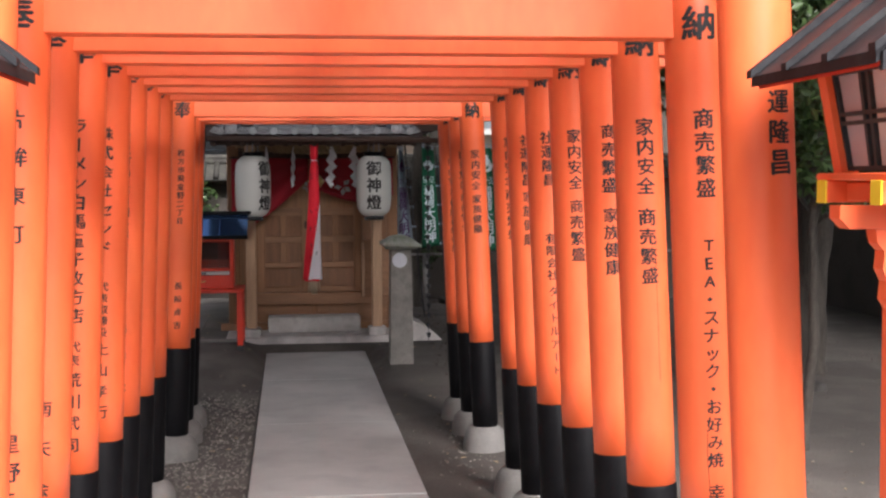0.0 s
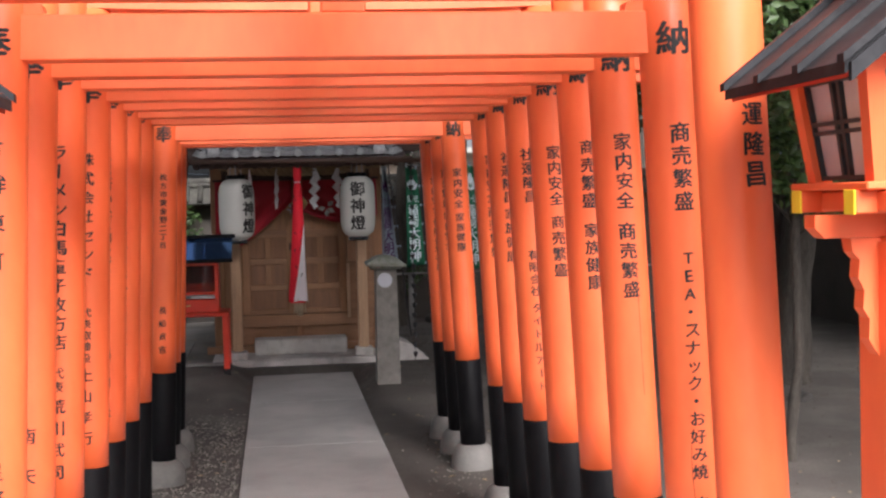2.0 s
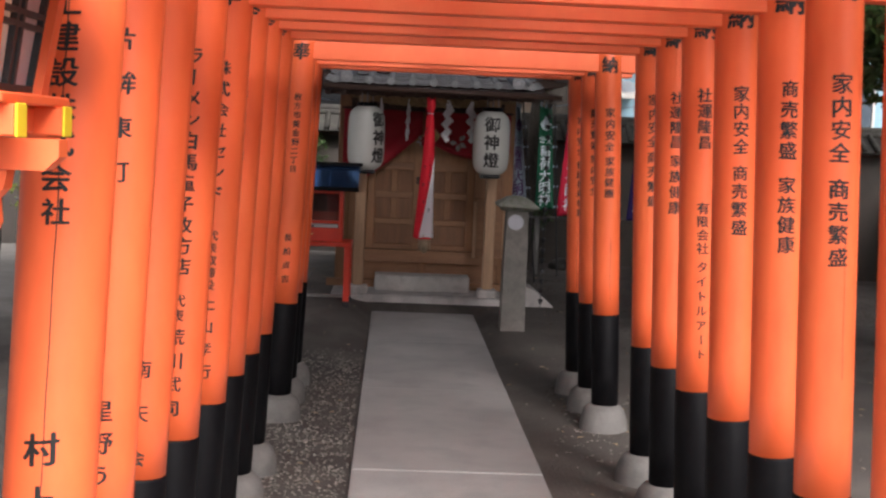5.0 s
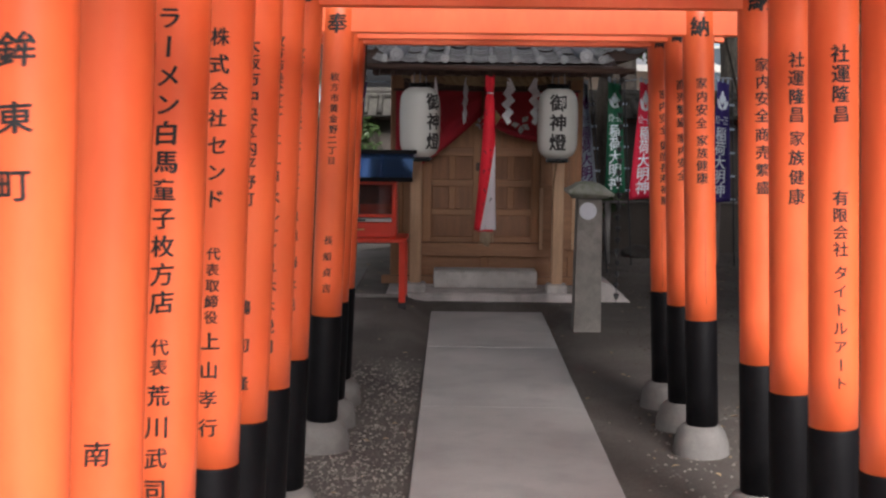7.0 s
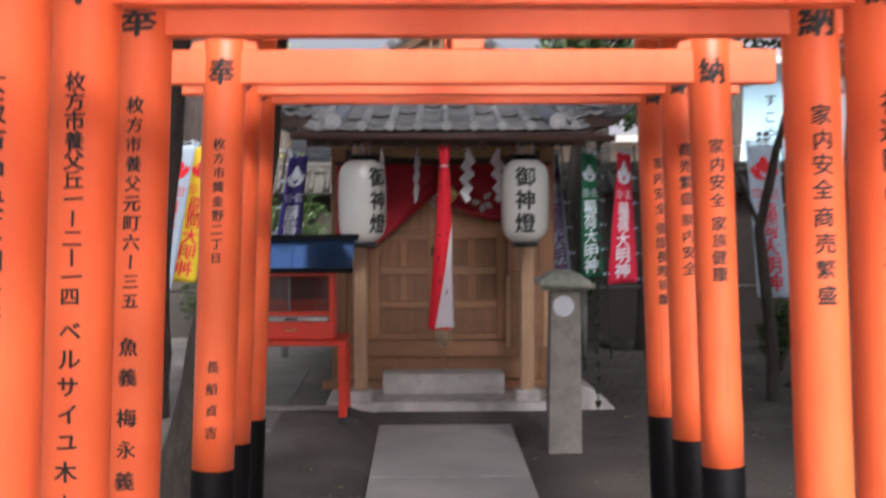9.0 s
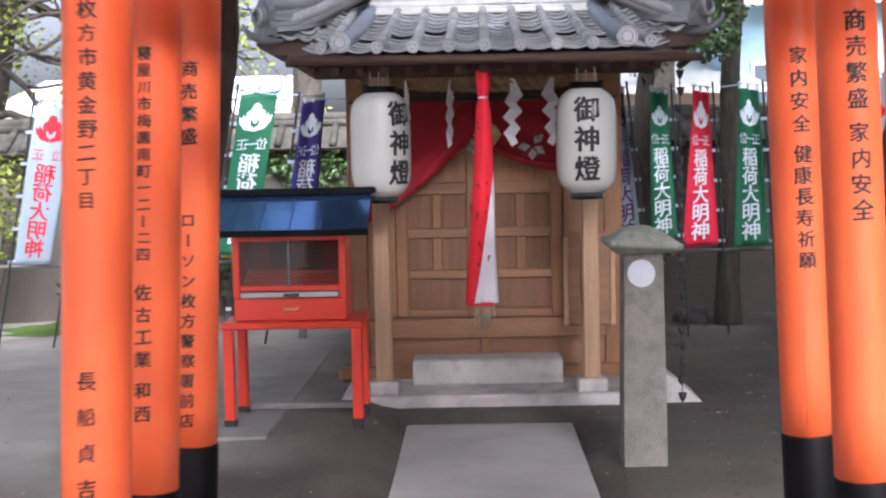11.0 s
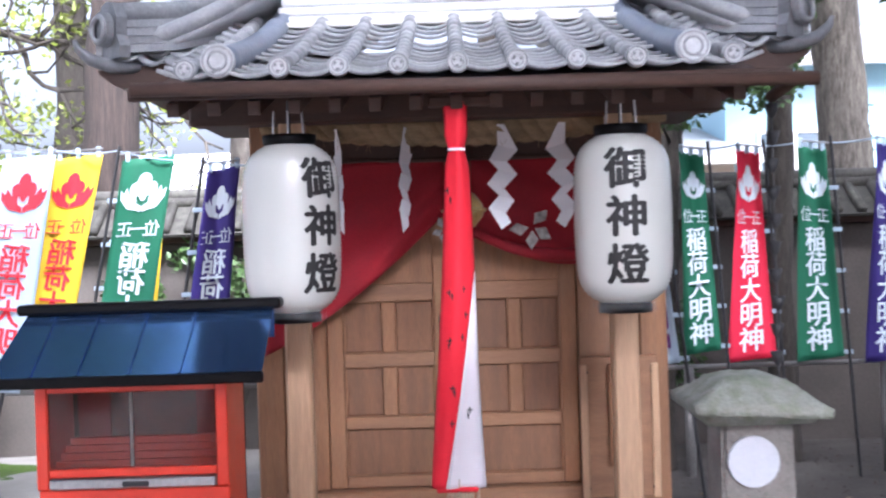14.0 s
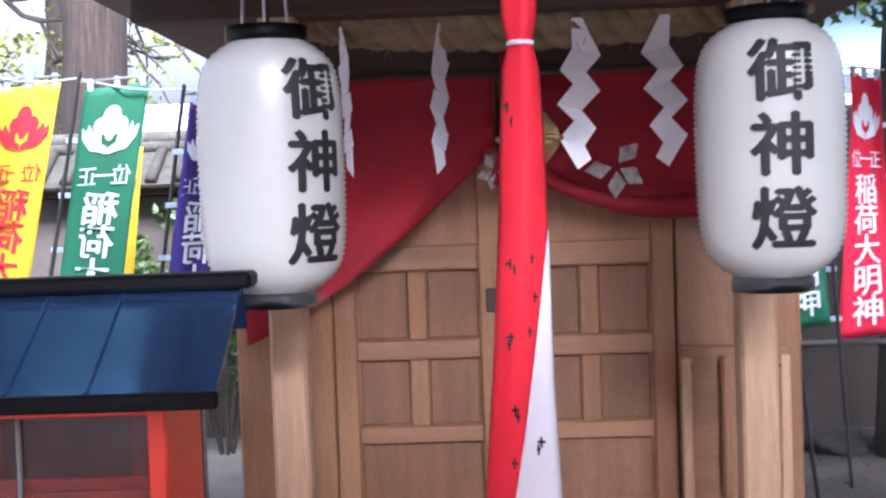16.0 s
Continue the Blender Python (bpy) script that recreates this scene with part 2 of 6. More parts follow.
BARK = material("grey bark", (0.05, 0.042, 0.034), 0.95, var=0.35, scale=5, fine=40, bump=1.0, second=(0.085, 0.076, 0.062), mix=0.5, stretch=(3, 3, 0.7))
CEDAR_BARK = material("cedar bark", (0.034, 0.023, 0.018), 0.95, var=0.55, scale=7, fine=40, bump=1.0, second=(0.010, 0.007, 0.006), mix=0.9, stretch=(6, 6, 0.4))
PALE_BARK = material("flaking pale bark", (0.12, 0.105, 0.085), 0.95, var=0.45, scale=4, fine=30, bump=1.0, second=(0.055, 0.045, 0.036), mix=0.9, stretch=(4, 4, 0.8))
LEAF = material("leaf", (0.045, 0.085, 0.022), 0.45, var=0.45, scale=1.5, fine=20, bump=0)
LEAF_YELLOW = material("sunlit leaf", (0.17, 0.21, 0.03), 0.5, var=0.4, scale=1.2, fine=20, bump=0)
LITTER = material("bark litter", (0.06, 0.048, 0.038), 0.9, var=0.6, scale=3, fine=30, bump=0.2, second=(0.14, 0.11, 0.08), mix=0.7)
MOSS = material("moss", (0.055, 0.095, 0.012), 0.95, var=0.3, scale=4, fine=90, bump=0.8)
BLUE_WALL = material("pale blue siding", (0.36, 0.56, 0.66), 0.8, var=0.05, scale=0.7, fine=30, bump=0.05)
CREAM_WALL = material("cream render", (0.62, 0.52, 0.42), 0.85, var=0.06, scale=0.7, fine=30, bump=0.05)
# Glossy black sheet; the blue of the reflected sky is put into its colour.
ROOF_METAL = material("black sheet tinted sky blue", (0.16, 0.32, 0.68), 0.12, metal=0.9, var=0.10, scale=3, fine=20, bump=0.01)
FLAG_WHITE = material("white flag cloth", (0.37, 0.46, 0.55), 0.75, var=0.04, fine=200, bump=0.06)
FLAG_YELLOW = material("yellow flag cloth", (0.70, 0.49, 0.015), 0.75, var=0.05, fine=200, bump=0.06)
FLAG_GREEN = material("green flag cloth", (0.010, 0.125, 0.062), 0.75, var=0.08, fine=200, bump=0.06)
FLAG_PURPLE = material("purple flag cloth", (0.035, 0.02, 0.17), 0.75, var=0.08, fine=200, bump=0.06)
FLAG_RED = material("red flag cloth", (0.66, 0.012, 0.05), 0.75, var=0.08, fine=200, bump=0.06)
PRINT_RED = material("red print", (0.66, 0.02, 0.035), 0.75, var=0.05, bump=0)
PRINT_PURPLE = material("purple print", (0.12, 0.02, 0.14), 0.75, var=0.05, bump=0)
PRINT_WHITE = material("white print", (0.72, 0.80, 0.86), 0.75, var=0.05, bump=0)
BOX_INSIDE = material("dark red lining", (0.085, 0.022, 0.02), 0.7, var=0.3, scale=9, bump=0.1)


def lantern_skin():
    """Translucent lantern paper under clear film."""
    m = bpy.data.materials.new("lantern paper")
    nt, bsdf = nodes_of(m)
    bsdf.inputs["Base Color"].default_value = (0.49, 0.495, 0.46, 1)
    bsdf.inputs["Roughness"].default_value = 0.45
    bsdf.inputs["Coat Weight"].default_value = 0.7
    bsdf.inputs["Coat Roughness"].default_value = 0.12
    n = nt.nodes.new("ShaderNodeTexNoise")
    n.inputs["Scale"].default_value, n.inputs["Detail"].default_value = 9, 4
    b = nt.nodes.new("ShaderNodeBump")
    b.inputs["Strength"].default_value, b.inputs["Distance"].default_value = 0.25, 0.02
    nt.links.new(n.outputs["Fac"], b.inputs["Height"])
    nt.links.new(b.outputs["Normal"], bsdf.inputs["Coat Normal"])
    return m


def glass(name, tint, rough, alpha):
    m = bpy.data.materials.new(name)
    nt, bsdf = nodes_of(m)
    bsdf.inputs["Base Color"].default_value = (*tint, 1)
    bsdf.inputs["Roughness"].default_value = rough
    bsdf.inputs["Alpha"].default_value = alpha
    return m


def glow(name, colour, strength):
    m = bpy.data.materials.new(name)
    nt, bsdf = nodes_of(m)
    bsdf.inputs["Base Color"].default_value = (*colour, 1)
    bsdf.inputs["Emission Color"].default_value = (*colour, 1)
    bsdf.inputs["Emission Strength"].default_value = strength
    return m


def frosted_pane():
    """Thin frosted pane: half of the light is scattered back, half goes through."""
    m = material("frosted lantern pane", (0.50, 0.47, 0.53), 0.5, var=0.06, scale=3, bump=0.02)
    nt = m.node_tree
    through_light = nt.nodes.new("ShaderNodeBsdfTranslucent")
    through_light.inputs["Color"].default_value = (0.75, 0.72, 0.75, 1)
    mix = nt.nodes.new("ShaderNodeMixShader")
    mix.inputs["Fac"].default_value = 0.4
    nt.links.new(nt.nodes["Principled BSDF"].outputs[0], mix.inputs[1])
    nt.links.new(through_light.outputs[0], mix.inputs[2])
    nt.links.new(mix.outputs[0], nt.nodes["Material Output"].inputs["Surface"])
    return m


LANTERN_PAPER = lantern_skin()
SHOJI = frosted_pane()
BULB = glow("warm lamp", (1.0, 0.66, 0.28), 20.0)
# Dark tint and alpha paint in the dimness of the candle box inside.
PANE = glass("dark-tinted pane", (0.09, 0.05, 0.045), 0.05, 0.36)
WINDOW_GLASS = material("window glass", (0.10, 0.13, 0.16), 0.08, var=0.1, bump=0)


# ---- building helpers ----
def thing(name, label, category, at=(0, 0, 0), rz=0.0, group="", kind=""):
    e = new(name)
    e.empty_display_size = 0.1
    e.matrix_basis = pose(*at, 0, 0, rz)
    return tagged(e, label, category, group, kind)


def part(name, bm, mat, parent=None, label="", smooth=False):
    me = bpy.data.meshes.new(name)
    bmesh.ops.recalc_face_normals(bm, faces=bm.faces[:])
    bm.to_mesh(me)
    bm.free()
    return mesh_part(name, me, mat, parent, label, smooth)


def mesh_part(name, me, mat, parent=None, label="", smooth=False):
    if mat and not me.materials:
        me.materials.append(mat)
    if smooth:
        for p in me.polygons:
            p.use_smooth = True
    ob = new(name, me)
    ob.parent = parent
    if label:
        ob["label"] = label
    return ob


def solo(name, bm, mat, label, category, group="", kind="", smooth=False):
    ob = part(name, bm, mat, None, "", smooth)
    return tagged(ob, label, category, group, kind)


def box(bm, x0, x1, y0, y1, z0, z1, bevel=0.004, m=None):
    r = bmesh.ops.create_cube(bm, size=1)
    vs = r["verts"]
    for v in vs:
        v.co = Vector((x0 + (v.co.x + 0.5) * (x1 - x0), y0 + (v.co.y + 0.5) * (y1 - y0), z0 + (v.co.z + 0.5) * (z1 - z0)))
    if bevel:
        es = list({e for v in vs for e in v.link_edges})
        out = bmesh.ops.bevel(bm, geom=es, offset=bevel, segments=1, affect="EDGES")
        vs = list({v for f in out["faces"] for v in f.verts})
    if m is not None:
        bmesh.ops.transform(bm, matrix=m, verts=vs)
    return bm


def block(x0, x1, y0, y1, z0, z1, bevel=0.004, m=None):
    return box(bmesh.new(), x0, x1, y0, y1, z0, z1, bevel, m)


def tube(bm, pts, radii, seg=12, caps=True):
    """A round section swept along points, one radius a point."""
    rings = []
    pts = [Vector(p) for p in pts]
    for i, p in enumerate(pts):
        d = (pts[min(i + 1, len(pts) - 1)] - pts[max(i - 1, 0)]).normalized()
        ref = Vector((0, 1, 0)) if abs(d.y) < 0.9 else Vector((1, 0, 0))
        u = d.cross(ref).normalized()
        w = d.cross(u)
        r = radii[i] if hasattr(radii, "__len__") else radii
        rings.append([bm.verts.new(p + r * (math.cos(a) * u + math.sin(a) * w)) for a in (2 * math.pi * k / seg for k in range(seg))])
    for a, b in zip(rings, rings[1:]):
        for k in range(seg):
            bm.faces.new((a[k], a[(k + 1) % seg], b[(k + 1) % seg], b[k]))
    if caps:
        bm.faces.new(rings[0][::-1])
        bm.faces.new(rings[-1])
    return bm


def lathe(profile, seg=24, centre=(0, 0)):
    """A surface of revolution round z; profile of (radius, z)."""
    bm = bmesh.new()
    rings = []
    for r, z in profile:
        if r < 1e-5:
            rings.append([bm.verts.new((centre[0], centre[1], z))])
        else:
            rings.append([bm.verts.new((centre[0] + r * math.cos(2 * math.pi * k / seg), centre[1] + r * math.sin(2 * math.pi * k / seg), z)) for k in range(seg)])
    for a, b in zip(rings, rings[1:]):
        for k in range(seg):
            j = (k + 1) % seg
            if len(a) == 1 and len(b) > 1:
                bm.faces.new((a[0], b[k], b[j]))
            elif len(b) == 1 and len(a) > 1:
                bm.faces.new((a[k], a[j], b[0]))
            elif len(a) > 1:
                bm.faces.new((a[k], a[j], b[j], b[k]))
    return bm


def prism(outline, y0, y1, bm=None):
    """An outline of (x, z) with depth from y0 to y1."""
    bm = bm or bmesh.new()
    a = [bm.verts.new((x, y0, z)) for x, z in outline]
    b = [bm.verts.new((x, y1, z)) for x, z in outline]
    n = len(a)
    bm.faces.new(a)
    bm.faces.new(b[::-1])
    for k in range(n):
        bm.faces.new((a[k], a[(k + 1) % n], b[(k + 1) % n], b[k]))
    return bm


def surface(fn, nu, nv, thick=0.0):
    """A sheet of fn(u, v), u and v from 0 to 1, with thickness."""
    bm = bmesh.new()
    g = [[bm.verts.new(fn(i / nu, j / nv)) for j in range(nv + 1)] for i in range(nu + 1)]
    for i in range(nu):
        for j in range(nv):
            bm.faces.new((g[i][j], g[i + 1][j], g[i + 1][j + 1], g[i][j + 1]))
    if thick:
        bmesh.ops.recalc_face_normals(bm, faces=bm.faces[:])
        bmesh.ops.solidify(bm, geom=bm.faces[:], thickness=thick)
    return bm


GLYPHS = {}
STRIKES = ((0, 0), (1, 0), (-1, 0), (0, 0.6), (0, -0.6))


def glyph(ch):
    """Triangles of one character, centred, about one unit high."""
    key = ch
    if key not in GLYPHS:
        c = bpy.data.curves.new("glyph", "FONT")
        c.body, c.resolution_u = ch, 3
        o = new("glyph", c)
        bpy.context.view_layer.update()
        ev = o.evaluated_get(bpy.context.evaluated_depsgraph_get())
        me = ev.to_mesh()
        mid = 0.38 if ord(ch) > 255 else 0.35
        wide = 0.5 if ord(ch) > 255 else (max(v.co.x for v in me.vertices) + min(v.co.x for v in me.vertices)) / 2
        GLYPHS[key] = ([(v.co.x - wide, v.co.y - mid) for v in me.vertices], [tuple(p.vertices) for p in me.polygons])
        ev.to_mesh_clear()
        bpy.data.objects.remove(o)
        bpy.data.curves.remove(c)
    return GLYPHS[key]


def column_text(text, z0, z1, size, bold=0.0, width=1.0):
    """A bmesh of a vertical line of writing in (u, 0, v): first character's centre at z0, last at z1."""
    bm = bmesh.new()
    n = max(len(text) - 1, 1)
    for i, ch in enumerate(text):
        if ch in " ":
            continue
        z = z0 + (z1 - z0) * i / n
        turn = ch in "ー・"
        vs, fs = glyph(ch)
        for sx, sy in STRIKES if bold else STRIKES[:1]:
            made = [bm.verts.new((size * (width * (y if turn and ch == "ー" else x) + sx * bold), 0, z + size * ((-x if turn and ch == "ー" else y) + sy * bold))) for x, y in vs]
            for f in fs:
                if len(set(f)) > 2:
                    bm.faces.new([made[k] for k in f])
    return bm


def wrap_round(bm, radius, lift, axis, face=0.0, step=0.012):
    """Bends flat writing round an upright post whose axis at height z is at axis(z) = (x, y); face turns it about the post."""
    reach = max((abs(v.co.x) for v in bm.verts), default=0)
    k = -reach + step
    while k < reach:
        bmesh.ops.bisect_plane(bm, geom=bm.verts[:] + bm.edges[:] + bm.faces[:], plane_co=(k, 0, 0), plane_no=(1, 0, 0))
        k += step
    for v in bm.verts:
        cx, cy = axis(v.co.z)
        r = radius(v.co.z) if callable(radius) else radius
        a = v.co.x / r + face
        v.co = Vector((cx + (r + lift) * math.sin(a), cy - (r + lift) * math.cos(a), v.co.z))
    return bm


def raw_part(name, bm, mat, parent, label=""):
    """As part, but leaves the faces as they are (writing)."""
    me = bpy.data.meshes.new(name)
    bm.to_mesh(me)
    bm.free()
    return mesh_part(name, me, mat, parent, label)


def lerp(a, b, t):
    return a + (b - a) * t


def smooth01(a, b, x):
    t = min(max((x - a) / (b - a), 0), 1)
    return t * t * (3 - 2 * t)


# ---- ground, path ----
def ground_z(x, y):
    side = smooth01(0.46, 0.55, abs(x))
    z = -0.035 + 0.05 * smooth01(-0.5, -0.72, x) * smooth01(10.0, 10.5, y) + 0.085 * max(side, smooth01(11.12, 11.2, y)) * smooth01(8.8, 10.1, y) * (1 - smooth01(2.5, 6.0, abs(x)) * 0.8)
    near = smooth01(14, 6, math.hypot(x, y - 6))
    return z + near * (0.010 * noise.noise((x * 1.3, y * 1.3, 0)) + 0.007 * noise.noise((x * 6, y * 6, 3))) * side


def axis_steps(lo, hi, step, far):
    vals = [lo + step * k for k in range(int(round((hi - lo) / step)) + 1)]
    out, d = [], step
    while d < far:
        d *= 1.7
        out.append(d)
    return [lo - d for d in reversed(out)] + vals + [hi + d for d in out]


gx, gy = axis_steps(-5, 5, 0.09, 700), axis_steps(-2, 16, 0.09, 700)
gv = [(x, y, ground_z(x, y)) for x in gx for y in gy]
W = len(gy)
gf = [(i * W + j, (i + 1) * W + j, (i + 1) * W + j + 1, i * W + j + 1) for i in range(len(gx) - 1) for j in range(W - 1)]
gm = bpy.data.meshes.new("ground")
gm.from_pydata(gv, [], gf)
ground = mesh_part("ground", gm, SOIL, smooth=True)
tagged(ground, "grey-brown trodden soil of the shrine yard", "ground", kind="structure")

path = thing("path", "straight grey concrete slab path leading to the shrine", "path", kind="structure")
joints = [-5.6, -3.7, -1.8, 0.1, 2.05, 4.0, 5.92, 7.82, 9.6, 11.2]
for a, b in zip(joints, joints[1:]):
    part("slab", block(-0.45, 0.45, a + 0.003, b - 0.003, -0.12, random.uniform(-0.003, 0.0), 0.006), CONCRETE, path)


def pebbles():
    vs, fs = [], []
    rnd = random.Random(4)
    for k in range(12500):
        left = rnd.random() < 0.78
        if left:
            x, y = -rnd.uniform(0.47, 1.45), rnd.uniform(2.6, 9.4)
            keep = smooth01(9.4, 8.6, y)
        else:
            x, y = rnd.uniform(0.55, 1.4), rnd.uniform(3.0, 8.6)
            keep = 0.55 * smooth01(0.5, 0.9, x) * smooth01(8.6, 7.0, y)
        if rnd.random() > keep * (0.55 + 0.9 * max(0, noise.noise((x * 2.2, y * 1.6, 7)) + 0.25)):
            continue
        r = rnd.uniform(0.005, 0.012) * (1.5 if rnd.random() < 0.06 else 1)
        z = ground_z(x, y) + r * 0.15
        a, e, h = rnd.uniform(0, 6.28), rnd.uniform(0.6, 1.0), rnd.uniform(0.45, 0.8)
        n = len(vs)
        ca, sa = math.cos(a), math.sin(a)
        for px, py, pz in ((1, 0, 0), (0, 1, 0), (-1, 0, 0), (0, -1, 0), (0.2, 0.1, 1), (0, 0, -1)):
            px, py = px * r * rnd.uniform(0.8, 1.1), py * r * e
            vs.append((x + px * ca - py * sa, y + px * sa + py * ca, z + pz * r * h))
        for q in ((0, 1, 4), (1, 2, 4), (2, 3, 4), (3, 0, 4), (1, 0, 5), (2, 1, 5), (3, 2, 5), (0, 3, 5)):
            fs.append(tuple(n + i for i in q))
    me = bpy.data.meshes.new("gravel")
    me.from_pydata(vs, [], fs)
    return mesh_part("gravel", me, PEBBLE)


def pebble_material():
    m = material("pebble", (0.22, 0.20, 0.175), 0.85, var=0.2, scale=20, fine=120, bump=0.2)
    nt = m.node_tree
    g = nt.nodes.new("ShaderNodeNewGeometry")
    mr = nt.nodes.new("ShaderNodeMapRange")
    mr.inputs["To Min"].default_value, mr.inputs["To Max"].default_value = 0.55, 1.2
    hs = nt.nodes.new("ShaderNodeHueSaturation")
    link = nt.nodes["Principled BSDF"].inputs["Base Color"].links[0]
    src = link.from_socket
    nt.links.new(g.outputs["Random Per Island"], mr.inputs["Value"])
    nt.links.new(mr.outputs["Result"], hs.inputs["Value"])
    nt.links.new(src, hs.inputs["Color"])
    nt.links.new(hs.outputs["Color"], nt.nodes["Principled BSDF"].inputs["Base Color"])
    return m


PEBBLE = pebble_material()
tagged(pebbles(), "loose pale gravel scattered beside the path", "gravel", kind="stuff")


# ---- torii gates ----
def post_x(z):
    return 0.919 - 0.042 * z


def swept_beam(half, z0, z1, depth, rise, bm=None, slant=0.02, n=24, power=3.0):
    """A beam along x whose ends rise; the ends are cut slanting."""
    bm = bm or bmesh.new()
    rings = []
    for k in range(n + 1):
        s = -1 + 2 * k / n
        up = rise * abs(s) ** power
        lo, hi = s * (half - slant), s * half
        rings.append([bm.verts.new(c) for c in ((lo, -depth, z0 + up), (hi, -depth, z1 + up), (hi, depth, z1 + up), (lo, depth, z0 + up))])
    for a, b in zip(rings, rings[1:]):
        for k in range(4):
            bm.faces.new((a[k], b[k], b[(k + 1) % 4], a[(k + 1) % 4]))
    bm.faces.new(rings[0])
    bm.faces.new(rings[-1][::-1])
    es = [e for e in bm.edges if len(e.link_faces) == 2 and e.calc_face_angle(0) > 1.0]
    bmesh.ops.bevel(bm, geom=es, offset=0.004, segments=1, affect="EDGES")
    return bm


def torii(label, r, nuki, shimaki, kasagi, nuki_half, shim_half, kas_half, rise, post_top, wedge):
    g = thing("torii_gate", label, "torii gate", group="torii gates over the path")
    for s in (-1, 1):
        bm = bmesh.new()
        zs = [0.60, 0.8, 1.2, 1.6, 2.0, post_top]
        tube(bm, [(s * post_x(z), 0, z) for z in zs], [r, r, r * 0.995, r * 0.99, r * 0.985, r * 0.98], 40)
        part("post", bm, VERMILION, g, "", True)
        bm = bmesh.new()
        zs = [0.105, 0.116, 0.3, 0.612, 0.62]
        tube(bm, [(s * post_x(z), 0, z) for z in zs], [r - 0.003, r + 0.003, r + 0.003, r + 0.003, r], 40)
        part("black_sleeve", bm, BLACK_PAINT, g, "black painted foot of the post", True)
        rr = r * 1.85
        bm = lathe([(rr * 0.98, -0.10), (rr, -0.03), (rr * 0.97, 0.03), (rr * 0.86, 0.075), (rr * 0.66, 0.103), (rr * 0.4, 0.113), (0, 0.114)], 18, (s * post_x(0.1), 0))
        for v in bm.verts:
            v.co.x += 0.010 * noise.noise((v.co.x * 9, v.co.y * 9, v.co.z * 9 + s))
            v.co.y += 0.012 * noise.noise((v.co.x * 8, v.co.y * 8, v.co.z * 9 + 5 * s))
        part("foot_stone", bm, FOOT_STONE, g, "rounded grey foot stone", True)
        for d in (-1, 1):
            x0 = s * post_x(nuki[1]) + d * (r * 0.9)
            w = wedge[0]
            bm = prism([(x0, nuki[1] - 0.002), (x0 + d * w, nuki[1] - 0.002), (x0 + d * w * 0.85, nuki[1] + wedge[1] * 0.75), (x0, nuki[1] + wedge[1])], -0.032, 0.032)
            part("wedge", bm, VERMILION, g)
    part("tie_beam", block(-nuki_half, nuki_half, -0.038, 0.038, nuki[0], nuki[1], 0.004), VERMILION, g)
    part("strut", block(-0.055, 0.055, -0.033, 0.033, nuki[1], shimaki[0] + 0.004, 0.004), VERMILION, g)
    part("upper_beam", swept_beam(shim_half, shimaki[0], shimaki[1], 0.055, rise * 0.45), VERMILION, g)
    part("top_beam", swept_beam(kas_half, kasagi[0] + 0.002, kasagi[1], 0.082, rise, slant=0.03), KASAGI_BLACK, g, "dark slate-painted top beam")
    return g


def post_of(gate, side):
    ps = [o for o in gate.children if o.name.startswith("post")]
    return ps[0] if side < 0 else ps[1]


BRUSH = random.Random(17)


def inscribe(gate, side, text, z0, z1, size, r=0.0725, bold=0.026, mat=None, shift=0.0):
    for i, ch in enumerate(text):
        z = lerp(z0, z1, i / max(1, len(text) - 1))
        bm = column_text(ch, z, z, size * BRUSH.uniform(0.95, 1.06), bold * BRUSH.uniform(0.85, 1.3))
        lean, slide, slant = BRUSH.uniform(-0.05, 0.05), BRUSH.uniform(-0.035, 0.035) * size, BRUSH.uniform(-0.02, 0.09)
        for v in bm.verts:
            dz = v.co.z - z
            v.co.z += slant * v.co.x
            v.co.x += shift + slide + lean * dz
        wrap_round(bm, r, 0.0012, lambda h: (side * post_x(h), 0))
        raw_part("character", bm, mat or INK, post_of(gate, side), "black brushed character")


GATE_Y = [2.50, 3.0, 3.53, 3.96, 4.46, 4.95, 5.43, 5.95, 7.05, 7.52, 8.03]
LEFT_OUT = [0.042, 0.056, 0.072, 0.05, 0.034, 0.03, 0.022, 0.018, -0.014, -0.008, 0.0]
RIGHT_OUT = [0.004, 0.024, 0.014, 0.012, 0.006, 0.004, 0.006, 0.020, 0.010, 0.004, 0.0]
RAISED = [0, 0, 0.008, 0.012, 0.012, 0.014, 0.014, 0.014, -0.012, -0.012, -0.010]


def gate_pose(k, rz=0.0):
    a, b = LEFT_OUT[k], RIGHT_OUT[k]
    return pose((b - a) / 2, GATE_Y[k], 0, 0, 0, rz) @ Matrix.Diagonal((1 + (a + b) / 1.7, 1, 1 + RAISED[k] / 2, 1))


front_gate = torii("tall vermilion torii gate with slate top beam and gilt name plaque", 0.082, (2.031, 2.143), (2.340, 2.406), (2.406, 2.475), 1.14, 1.21, 1.40, 0.05, 2.345, (0.075, 0.045))
front_gate.matrix_basis = gate_pose(0)
first = torii("vermilion wooden torii gate with black feet and inscribed posts", 0.073, (1.955, 2.072), (2.281, 2.343), (2.343, 2.392), 1.06, 1.235, 1.365, 0.085, 2.29, (0.05, 0.032))
gates = [front_gate, first]
for k in range(2, 11):
    g = copy_thing(first, pose(0, GATE_Y[k], 0))
    g.matrix_basis = gate_pose(k, random.uniform(-0.3, 0.6))
    gates.append(g)
first.matrix_basis = gate_pose(1, 0.2)
